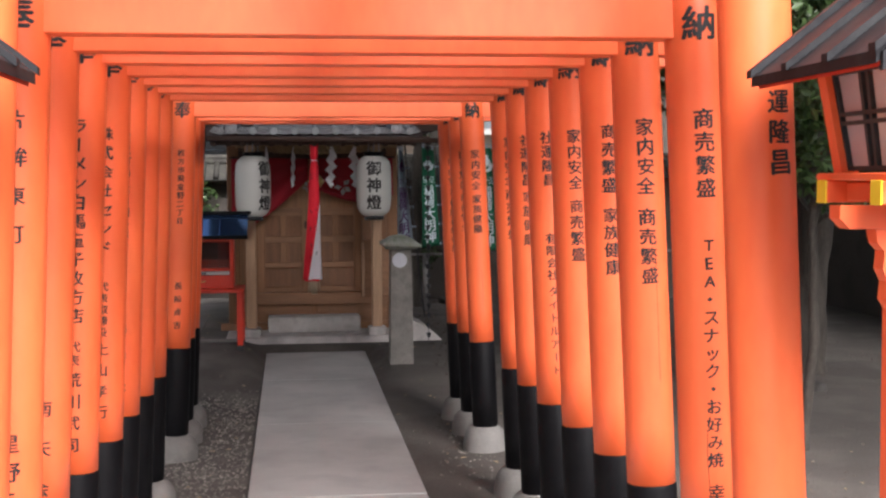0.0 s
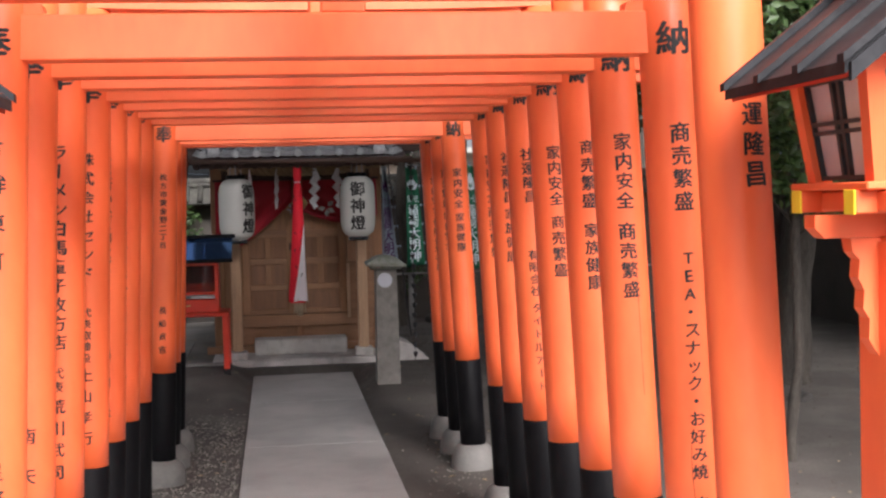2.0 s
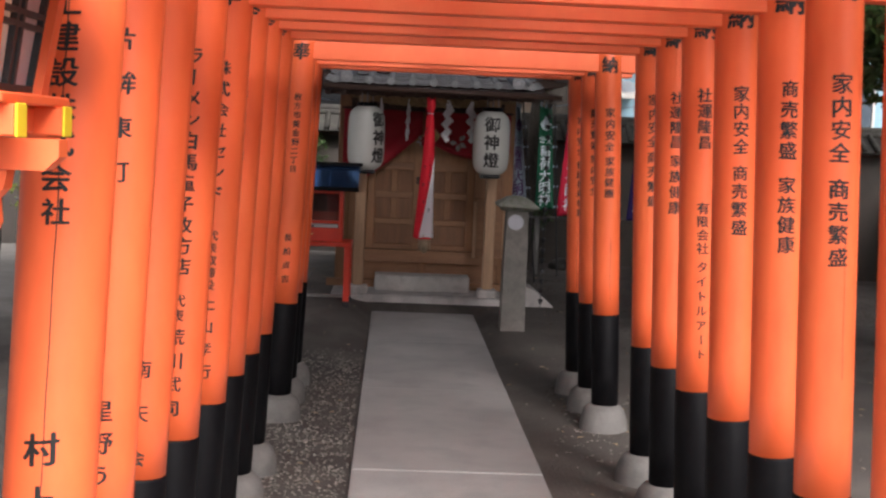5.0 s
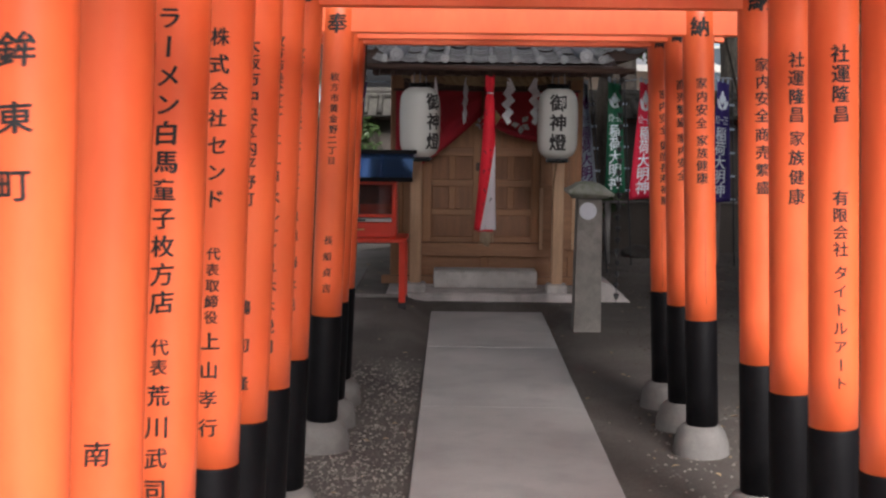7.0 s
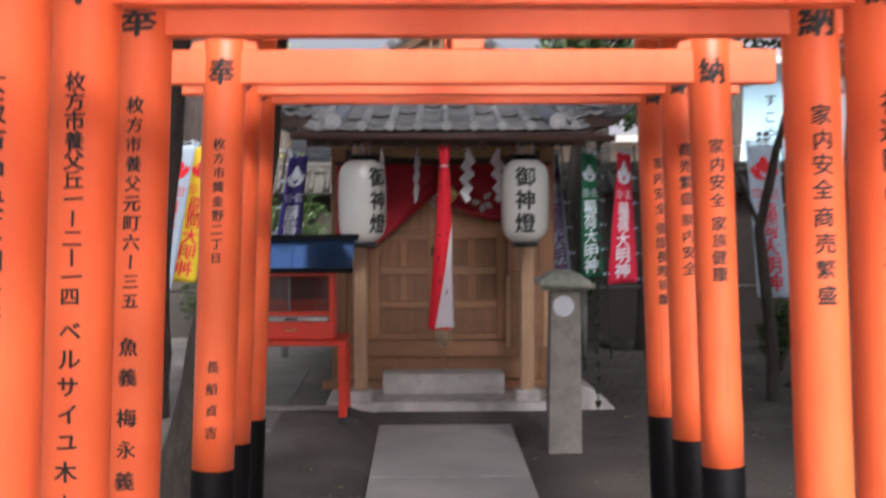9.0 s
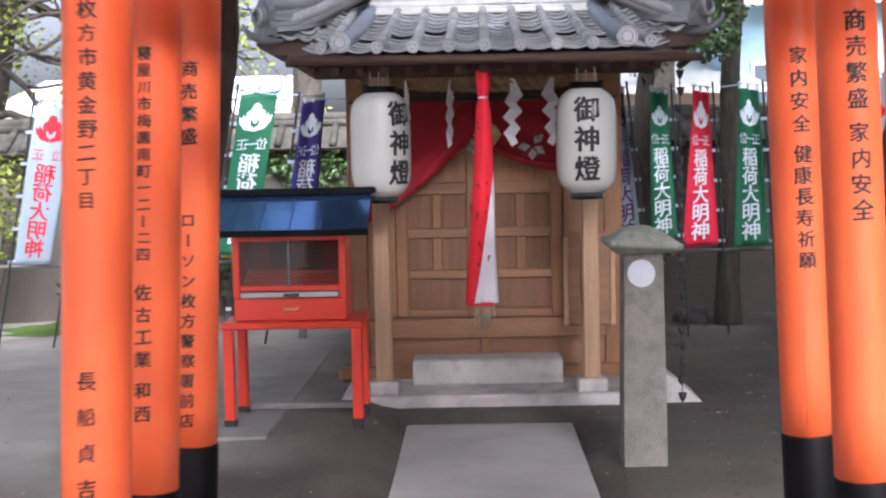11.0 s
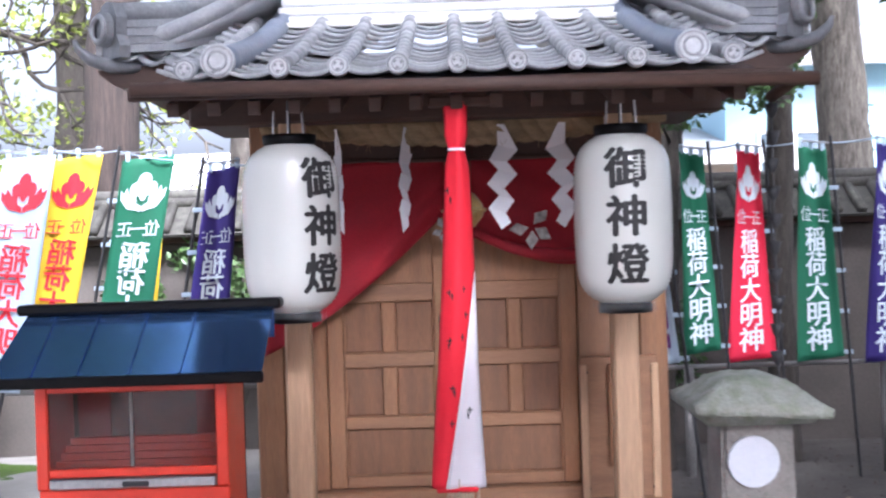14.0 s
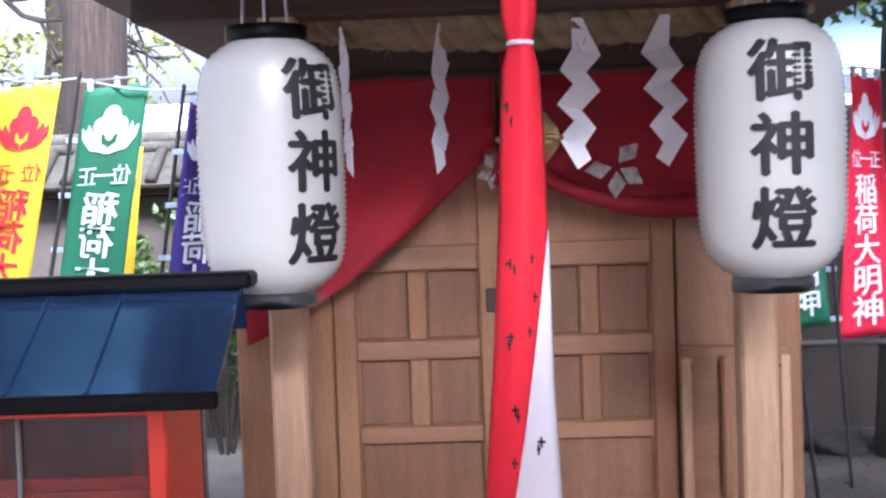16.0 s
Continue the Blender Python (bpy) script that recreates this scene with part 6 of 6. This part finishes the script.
tree("thick dark trunk leaning beside the last gate", [(-1.30, 8.42, 0.0), (-1.13, 8.40, 0.7), (-1.0, 8.38, 1.25), (-0.88, 8.38, 1.85), (-0.86, 8.42, 2.4), (-0.95, 8.6, 3.6), (-1.0, 8.8, 5.4)], [0.145, 0.12, 0.115, 0.115, 0.11, 0.09, 0.06],
     [([(-0.94, 8.55, 3.4), (-1.6, 8.8, 4.4), (-2.2, 8.6, 5.2)], 0.04)], [(-2.2, 8.5, 5.4, 0.9)], 3000, 0.16, 11, BARK, LEAF)
# broad evergreen added out of view; its crown roofs and shades the walk
tree("added tall evergreen whose unseen broad crown shades the gates and hall", [(-3.6, 2.2, 0), (-3.5, 2.3, 2.0), (-3.2, 2.5, 4.0), (-2.6, 2.8, 6.0)], [0.22, 0.19, 0.16, 0.11],
     [([(-3.2, 2.5, 4.2), (-1.6, 2.6, 5.6), (0.4, 2.8, 6.6), (2.0, 3.0, 6.9)], 0.08), ([(-2.8, 2.7, 5.2), (-2.6, 4.2, 6.2), (-2.4, 5.4, 6.8)], 0.06)],
     [(-3.6, 2.4, 6.2, 1.5), (-2.0, 1.8, 6.6, 1.5), (-0.4, 1.6, 6.9, 1.5), (1.2, 1.8, 7.0, 1.5), (2.8, 2.0, 6.9, 1.5), (-2.8, 3.8, 6.6, 1.5), (-1.2, 3.6, 6.9, 1.5), (0.4, 3.6, 7.0, 1.5), (2.0, 3.6, 6.9, 1.5), (4.2, 2.2, 6.6, 1.5), (-5.0, 4.0, 6.0, 1.5), (-1.6, 5.0, 6.9, 1.4)], 42000, 0.2, 12, BARK, LEAF)
# cedar behind the wall
tree("tall cedar trunk with shredded reddish bark behind the wall", [(-2.62, 16.6, 0), (-2.58, 16.6, 2.5), (-2.5, 16.6, 5.0), (-2.45, 16.6, 9.0)], [0.24, 0.20, 0.19, 0.15],
     [([(-2.5, 16.6, 4.6), (-3.4, 16.8, 5.0), (-4.2, 16.9, 4.8)], 0.05)],
     [(-2.5, 16.6, 8.0, 1.6), (-4.0, 17.0, 6.4, 1.1), (-1.2, 17.0, 6.8, 1.2)], 9000, 0.12, 2, CEDAR_BARK, LEAF)
# slender trunk by the right row of banners
tree("slender grey tree trunk among the banners", [(2.01, 14.75, 0.0), (2.02, 14.75, 1.2), (2.06, 14.75, 2.6), (2.14, 14.75, 4.2), (2.2, 14.7, 6.0)], [0.11, 0.078, 0.076, 0.07, 0.055],
     [([(2.1, 14.7, 4.0), (3.0, 14.9, 5.0), (3.7, 15.0, 5.4)], 0.04)],
     [(2.2, 14.7, 6.4, 1.5), (3.7, 15.0, 5.8, 1.1)], 7000, 0.09, 3, BARK, LEAF)
tree("mossy leaning trunk with dark glossy leaves beside the hall", [(1.20, 14.6, 0.0), (1.25, 14.6, 0.8), (1.32, 14.6, 1.9), (1.42, 14.5, 2.7), (1.5, 14.4, 3.8)], [0.10, 0.08, 0.07, 0.06, 0.04],
     [([(1.36, 14.55, 2.2), (1.55, 14.1, 2.3), (1.7, 13.8, 2.25)], 0.025), ([(1.42, 14.5, 2.7), (1.6, 14.2, 2.9), (1.8, 14.0, 2.7)], 0.022), ([(1.34, 14.6, 2.0), (1.2, 14.2, 2.15), (1.1, 13.9, 2.1)], 0.02)],
     [(1.7, 13.8, 2.28, 0.22), (1.45, 13.9, 2.32, 0.24), (1.2, 13.9, 2.2, 0.22), (1.75, 14.0, 2.55, 0.28), (1.5, 14.1, 2.75, 0.32), (1.85, 14.1, 2.85, 0.28), (1.6, 14.2, 3.2, 0.4), (1.3, 14.2, 3.0, 0.4)], 8500, 0.062, 33, BARK, LEAF)
tree("thick grey trunk of an old tree behind the wall", [(3.50, 18.0, 0), (3.48, 18.0, 2.2), (3.43, 18.0, 3.5), (3.4, 18.0, 8.0)], [0.29, 0.215, 0.215, 0.17],
     [([(3.42, 18, 4.6), (4.4, 18, 6.0), (5.2, 18, 6.6)], 0.07)],
     [(3.4, 18, 8.4, 2.0), (5.2, 18, 7.2, 1.5), (2.2, 18, 7.4, 1.4)], 9000, 0.13, 4, PALE_BARK, LEAF)
tree("thin crooked sapling with few leaves in the yard", [(2.42, 11.78, 0.05), (2.36, 11.78, 0.8), (2.30, 11.78, 1.3), (2.42, 11.75, 1.9), (2.6, 11.7, 2.6)], [0.05, 0.042, 0.038, 0.03, 0.02],
     [([(2.31, 11.78, 1.3), (2.12, 11.8, 1.75), (1.98, 11.85, 2.3)], 0.02)],
     [(2.6, 11.7, 2.9, 0.5), (1.98, 11.85, 2.6, 0.45), (2.9, 11.8, 2.5, 0.35)], 2200, 0.07, 5, BARK, LEAF)
# beside the gates
# Clumps away from the stem are added to keep light off the right posts.
tree("young camellia sapling with a slim bare stem beside the gates", [(2.78, 6.75, -0.02), (2.85, 6.75, 0.6), (2.83, 6.75, 1.3), (2.85, 6.7, 1.9)], [0.036, 0.03, 0.028, 0.02],
     [([(2.84, 6.75, 1.3), (3.0, 6.7, 1.42), (3.12, 6.68, 1.42)], 0.012), ([(2.84, 6.75, 1.35), (2.65, 6.8, 1.6), (2.5, 6.8, 1.8)], 0.012)],
     [(2.75, 6.75, 1.75, 0.36), (2.5, 6.85, 2.05, 0.4), (2.95, 6.7, 1.5, 0.2), (2.9, 6.8, 2.4, 0.45), (2.45, 7.0, 2.7, 0.5), (2.3, 6.2, 2.4, 0.5), (2.4, 5.6, 2.2, 0.45), (2.8, 5.9, 2.9, 0.6), (2.3, 7.6, 2.3, 0.45), (2.6, 7.8, 3.0, 0.6)], 16000, 0.085, 6, BARK, LEAF)
# Trunk stands in the yard; the wide high clumps are added unseen as sun blockers.
tree("stout grey tree trunk in the yard beyond the gates", [(3.95, 9.5, -0.02), (3.98, 9.5, 0.5), (4.08, 9.5, 1.6), (4.12, 9.5, 3.5), (4.1, 9.5, 6.0)], [0.20, 0.145, 0.13, 0.12, 0.09],
     [([(4.1, 9.5, 2.6), (3.4, 9.3, 3.4), (2.6, 9.0, 3.6)], 0.05)],
     [(4.1, 9.5, 5.8, 1.6), (2.6, 9.0, 4.4, 0.9), (4.4, 9.6, 3.0, 0.9), (3.3, 9.2, 2.6, 0.7), (5.4, 9.8, 4.2, 1.2), (2.4, 9.8, 5.8, 1.4), (2.6, 8.0, 6.0, 1.5), (1.2, 7.0, 6.3, 1.5), (2.6, 6.2, 6.0, 1.5), (4.2, 7.4, 5.6, 1.5), (1.2, 5.4, 6.6, 1.3), (4.2, 5.6, 5.8, 1.4), (5.2, 11.2, 5.6, 1.5), (3.4, 4.2, 6.0, 1.4), (4.8, 3.6, 5.8, 1.4), (5.8, 6.4, 5.4, 1.6), (6.6, 4.4, 5.6, 1.6), (6.8, 8.4, 5.4, 1.7), (6.6, 11.4, 5.6, 1.6), (4.4, 13.0, 5.8, 1.3), (2.7, 12.2, 7.2, 1.3), (4.0, 12.0, 7.2, 1.4), (5.4, 12.8, 7.0, 1.4), (3.2, 13.8, 7.4, 1.4)], 120000, 0.2, 7, BARK, LEAF)
# Dark foliage at right, with its crown added low to shade soil and posts.
tree("dark evergreen with a low dense crown beside the gates", [(4.5, 5.0, -0.02), (4.5, 5.0, 1.0), (4.45, 5.0, 2.2), (4.4, 5.0, 3.6)], [0.13, 0.11, 0.09, 0.06],
     [([(4.5, 5.0, 1.3), (4.0, 4.6, 2.0), (3.6, 4.3, 2.4)], 0.04), ([(4.48, 5.0, 1.6), (4.0, 5.6, 2.3), (3.6, 6.0, 2.6)], 0.035)],
     [(4.4, 5.0, 3.2, 0.9), (3.8, 4.2, 2.8, 0.8), (3.7, 5.8, 2.9, 0.8), (4.6, 6.6, 2.8, 0.9), (4.4, 3.4, 2.9, 0.9), (3.9, 7.4, 2.7, 0.7), (3.4, 3.4, 3.3, 0.7), (4.2, 8.2, 3.1, 0.8), (3.4, 5.0, 3.7, 0.8)], 30000, 0.10, 41, BARK, LEAF)
tree("dense dark evergreen shrub tree beside the gates", [(-2.9, 8.2, -0.02), (-2.85, 8.2, 1.2), (-2.8, 8.2, 2.6), (-2.7, 8.2, 4.2)], [0.10, 0.085, 0.07, 0.05],
     [([(-2.85, 8.2, 1.6), (-2.3, 8.0, 2.3), (-1.9, 7.9, 2.9)], 0.03)],
     [(-2.8, 8.2, 2.6, 0.8), (-2.4, 8.0, 3.4, 0.9), (-3.5, 8.4, 2.3, 0.8), (-2.0, 8.6, 3.9, 0.8), (-3.4, 8.0, 3.8, 1.0)], 12000, 0.095, 8, BARK, LEAF)
tree("dark evergreen tree by the lantern stand", [(-3.9, 5.4, -0.02), (-3.9, 5.4, 1.5), (-3.8, 5.4, 3.5)], [0.12, 0.10, 0.07],
     [([(-3.85, 5.4, 1.8), (-3.2, 5.3, 2.5), (-2.6, 5.2, 2.9)], 0.035)],
     [(-3.8, 5.4, 3.2, 1.1), (-3.0, 5.2, 3.4, 0.9), (-4.6, 5.6, 2.6, 1.0), (-3.4, 5.0, 2.2, 0.6)], 11000, 0.10, 9, BARK, LEAF)
# bare-branched tree with fresh leaves, far left
def twisting(start, heading, length, radius, seed):
    """A crooked branch and its forks as runs of points with a radius each."""
    rnd = random.Random(seed)
    runs = []

    def grow(p, d, left, r, depth):
        pts = [p]
        steps = max(4, int(left / 0.16))
        for k in range(steps):
            d = (d + Vector((rnd.gauss(0, 0.38), rnd.gauss(0, 0.12), rnd.gauss(0.02, 0.38)))).normalized()
            p = p + d * (left / steps)
            pts.append(p)
            if depth < 3 and k and rnd.random() < 0.5:
                grow(p, (d + Vector((rnd.gauss(0, 0.8), 0, rnd.gauss(0.1, 0.7)))).normalized(), left * rnd.uniform(0.35, 0.6), r * 0.55, depth + 1)
        runs.append((pts, r))

    grow(Vector(start), Vector(heading).normalized(), length, radius, 0)
    return runs


boughs = []
for k, (start, heading, length, radius) in enumerate((((-5.2, 17.4, 2.0), (1, 0, 0.3), 2.2, 0.05), ((-5.0, 17.4, 3.2), (1, 0, 0.1), 2.6, 0.05), ((-4.9, 17.5, 3.4), (1, 0, 0.5), 2.2, 0.04), ((-5.1, 17.4, 2.6), (1, 0, -0.1), 2.0, 0.04), ((-4.6, 17.4, 5.0), (0.6, 0, -0.6), 2.2, 0.04))):
    boughs += twisting(start, heading, length, radius, 70 + k)
tips = [pts[-1] for pts, r in boughs]
tree("old tree with twisting bare branches and fresh yellow-green leaves", [(-5.4, 17.5, 0), (-5.2, 17.5, 2.0), (-4.9, 17.5, 3.4), (-4.6, 17.4, 5.2)], [0.26, 0.22, 0.18, 0.12],
     boughs, [(-5.2, 18, 2.6, 0.8), (-4.4, 18.6, 2.2, 0.5), (-5.6, 18, 4.6, 1.4), (-3.6, 18.6, 2.0, 0.45), (-6.4, 18, 3.4, 1.2)] + [(t.x, t.y, t.z, 0.3) for t in tips[::2]], 9000, 0.075, 10, BARK, LEAF_YELLOW)


def far_canopy():
    rnd = random.Random(21)
    n = 0
    for k in range(13):
        x = -12 + 2.0 * k + rnd.uniform(-0.5, 0.5)
        y = rnd.uniform(19.5, 24)
        h = rnd.uniform(5.2, 6.4)
        tree("tall evergreen tree behind the precinct wall", [(x, y, 0), (x + 0.1, y, 3), (x, y, h + 1.5)], [0.22, 0.18, 0.08], [([(x, y, h - 0.8), (x + 0.9, y, h), (x + 1.6, y - 0.3, h + 0.4)], 0.05), ([(x, y, h - 0.4), (x - 0.9, y, h + 0.3), (x - 1.5, y + 0.3, h + 0.5)], 0.05)],
             [(x, y, h + 1.0, 1.6), (x + 1.3, y - 0.3, h + 0.5, 1.1), (x - 1.2, y + 0.2, h + 0.8, 1.2), (x + 0.3, y, h + 2.6, 1.5), (x - 0.9, y, h + 2.2, 1.3)], 7500, 0.17, 30 + k, BARK, LEAF)


far_canopy()

# shrubs along the left wall
for k, (x, y, r) in enumerate(((-2.15, 15.0, 0.35), (-1.5, 15.05, 0.4), (-3.3, 15.1, 0.3), (-4.2, 14.9, 0.45), (1.3, 15.1, 0.3), (2.9, 13.3, 0.18))):
    b = thing("shrub", "small leafy green shrub at the foot of the wall", "shrub", (x, y, 0), group="shrubs below the wall")
    bm = bmesh.new()
    for j in range(5):
        a = j * 1.26
        tube(bm, [(0, 0, -0.05), (0.25 * r * math.cos(a), 0.25 * r * math.sin(a), r), (0.6 * r * math.cos(a), 0.6 * r * math.sin(a), 2.2 * r)], [0.012, 0.01, 0.005], 5)
    part("stem", bm, BARK, b)
    mesh_part("foliage", leaf_cloud([(0, 0, 2.2 * r, r), (0.3 * r, 0, 3.0 * r, 0.8 * r), (-0.4 * r, 0, 1.5 * r, 0.8 * r)], 1600, 0.07, 60 + k), LEAF if k != 3 else LEAF_YELLOW, b)

# climber over the old wall behind the banners
climber = thing("climbing_plant", "leafy green climber hanging over the old plaster wall", "plant", (-1.55, 15.42, 0))
bm = bmesh.new()
tube(bm, [(0, 0, -0.05), (0.05, -0.01, 0.5), (-0.04, 0.0, 1.0), (0.06, -0.02, 1.5)], [0.014, 0.012, 0.010, 0.006], 6)
part("stem", bm, BARK, climber)
mesh_part("foliage", leaf_cloud([(0.0, -0.05, 1.25, 0.20), (0.16, -0.05, 1.05, 0.18), (-0.18, -0.05, 1.42, 0.20), (0.10, -0.05, 0.75, 0.2), (-0.6, -0.05, 1.2, 0.22), (-0.75, -0.05, 0.9, 0.25), (0.3, -0.05, 1.45, 0.16)], 2600, 0.06, 91), LEAF, climber)
# white cords tying the banner tops together
for run, name in (([(-3.36, 13.82, 1.96), (-2.92, 13.75, 1.95), (-2.42, 13.65, 2.03), (-2.18, 13.75, 2.035), (-1.80, 13.7, 2.01), (-1.34, 13.7, 1.945), (-0.84, 13.5, 1.90)], "white"), ([(1.33, 14.15, 1.97), (1.64, 14.15, 1.975), (2.02, 14.15, 1.98), (2.45, 14.15, 1.99), (2.96, 14.15, 2.03), (3.4, 14.25, 1.99)], "white")):
    pts = []
    for p, q in zip(run, run[1:]):
        for j in range(6):
            c = Vector(p).lerp(Vector(q), j / 6)
            pts.append(c - Vector((0, 0, 0.02 * math.sin(math.pi * j / 6))))
    bm = bmesh.new()
    tube(bm, pts, 0.0045, 6)
    solo("cord", bm, FLAG_WHITE, name + " cord tied along the tops of the banners", "cord", smooth=True)

# rocks by the right wall
for k, (x, y, r) in enumerate(((1.75, 14.9, 0.16), (2.05, 14.95, 0.11), (2.75, 12.4, 0.07), (2.95, 12.5, 0.05), (3.7, 8.7, 0.09))):
    bm = bmesh.new()
    bmesh.ops.create_icosphere(bm, subdivisions=3, radius=r)
    for v in bm.verts:
        v.co *= 1 + 0.35 * noise.noise(v.co * (3 / r) * 0.5 + Vector((k, 0, 0)))
        v.co.z *= 0.65
        v.co += Vector((x, y, ground_z(x, y) + 0.15 * r))
    solo("rock", bm, DARK_ROCK, "rough dark grey rock lying on the soil", "rock", "yard rocks", smooth=True)

# fallen leaves
rnd = random.Random(5)
vs, fs = [], []
for k in range(420):
    x, y = rnd.choice((-1, 1)) * rnd.uniform(0.5, 3.2), rnd.uniform(3, 14)
    s, a = rnd.uniform(0.012, 0.032), rnd.uniform(0, 6.28)
    z = ground_z(x, y) + 0.006
    i = len(vs)
    ca, sa = math.cos(a), math.sin(a)
    vs += [(x - s * ca, y - s * sa, z), (x + s * 0.4 * sa, y - s * 0.4 * ca, z + 0.008), (x + s * ca, y + s * sa, z + 0.002), (x - s * 0.4 * sa, y + s * 0.4 * ca, z + 0.006)]
    fs += [(i, i + 1, i + 2), (i, i + 2, i + 3)]
me = bpy.data.meshes.new("fallen_leaves")
me.from_pydata(vs, [], fs)
tagged(mesh_part("fallen_leaves", me, material("dry leaf", (0.30, 0.22, 0.13), 0.8, var=0.4, scale=3, bump=0)), "dry brown leaves fallen on the soil", "leaves", kind="stuff")

# crumbs of bark, clods and twigs on the soil by the wall
rnd = random.Random(8)
vs, fs = [], []
for k in range(5200):
    x, y = (rnd.uniform(0.95, 5.0), rnd.uniform(9.2, 15.4)) if rnd.random() < 0.75 else (rnd.uniform(0.6, 4.5), rnd.uniform(2.5, 9.2))
    if noise.noise((x * 1.1, y * 1.1, 4)) < rnd.uniform(-0.45, 0.35):
        continue
    twig = rnd.random() < 0.15
    r = rnd.uniform(0.004, 0.012)
    long = r * rnd.uniform(3, 7) if twig else r * rnd.uniform(1.0, 1.6)
    wide = r * 0.35 if twig else r
    a = rnd.uniform(0, 6.28)
    ca, sa = math.cos(a), math.sin(a)
    z = ground_z(x, y)
    i = len(vs)
    for px, py, pz in ((long, 0, 0.2), (0, wide, 0.1), (-long, 0, 0.2), (0, -wide, 0.1), (0.1 * long, 0.1 * wide, 0.9), (0, 0, -0.3)):
        vs.append((x + px * ca - py * sa, y + px * sa + py * ca, z + pz * wide))
    fs += [tuple(i + q for q in f) for f in ((0, 1, 4), (1, 2, 4), (2, 3, 4), (3, 0, 4), (1, 0, 5), (2, 1, 5), (3, 2, 5), (0, 3, 5))]
me = bpy.data.meshes.new("soil_litter")
me.from_pydata(vs, [], fs)
tagged(mesh_part("soil_litter", me, LITTER), "dark crumbs of bark, clods and twigs on the soil", "litter", kind="stuff")

# ---- houses beyond ----
def house(name_label, x0, x1, y0, y1, h, wallmat, roof_h, windows):
    t = thing("house", name_label, "house", (x0, y0, 0))
    w, d = x1 - x0, y1 - y0
    part("wall", block(0, w, 0, d, -0.2, h, 0.02), wallmat, t)
    bm = bmesh.new()
    c = [bm.verts.new(p) for p in ((-0.5, -0.6, h), (w + 0.5, -0.6, h), (w + 0.5, d + 0.6, h), (-0.5, d + 0.6, h), (-0.3, d / 2, h + roof_h), (w + 0.3, d / 2, h + roof_h))]
    for f in ((0, 1, 2, 3), (0, 1, 5, 4), (2, 3, 4, 5), (0, 4, 3), (1, 2, 5)):
        bm.faces.new([c[i] for i in f])
    part("roof", bm, TILE_PALE, t, "pale grey roof")
    part("eave", block(-0.5, w + 0.5, -0.62, -0.5, h - 0.1, h + 0.02, 0.01), WHITE_PLASTER, t)
    for wx, wz, ww, wh in windows:
        win = part("window", block(wx, wx + ww, -0.03, -0.005, wz, wz + wh, 0.004), WINDOW_GLASS, t)
        for a in ((wx - 0.05, wx, wz - 0.05, wz + wh + 0.05), (wx + ww, wx + ww + 0.05, wz - 0.05, wz + wh + 0.05), (wx + ww / 2 - 0.025, wx + ww / 2 + 0.025, wz, wz + wh), (wx, wx + ww, wz - 0.05, wz), (wx, wx + ww, wz + wh, wz + wh + 0.05)):
            part("frame", block(a[0], a[1], -0.06, -0.004, a[2], a[3], 0.004), WHITE_PLASTER, win, "white window frame")
    return t


hs = house("pale blue two-storey house with white eaves beyond the wall", 4.0, 12.0, 25.0, 31.0, 3.9, BLUE_WALL, 1.0, [(0.5, 2.0, 1.0, 0.9), (4.0, 2.0, 1.2, 0.9), (6.2, 2.2, 1.0, 0.8), (0.5, 0.3, 1.0, 0.9)])
bm = column_text("すこやか", 3.15, 2.25, 0.24, 0.01)
for v in bm.verts:
    v.co += Vector((2.04, -0.012, 0.06))
raw_part("sign_lettering", bm, INK, hs, "black sign lettering")
for k in range(3):
    for x in (1.80, 1.92):
        part("sign_bar", block(x, x + 0.085, -0.02, -0.004, 2.33 + 0.115 * k, 2.415 + 0.115 * k, 0.002), INK, hs, "illegible sign writing")
house("cream rendered low house beyond the wall", 1.9, 3.9, 24.0, 30.0, 2.5, CREAM_WALL, 0.7, [(0.4, 1.2, 0.6, 0.7)])
house("white rendered house beyond the precinct wall", -9.5, -4.2, 30.0, 36.0, 2.6, WHITE_PLASTER, 0.9, [(1.0, 1.2, 1.0, 0.9), (3.4, 1.2, 1.0, 0.9)])
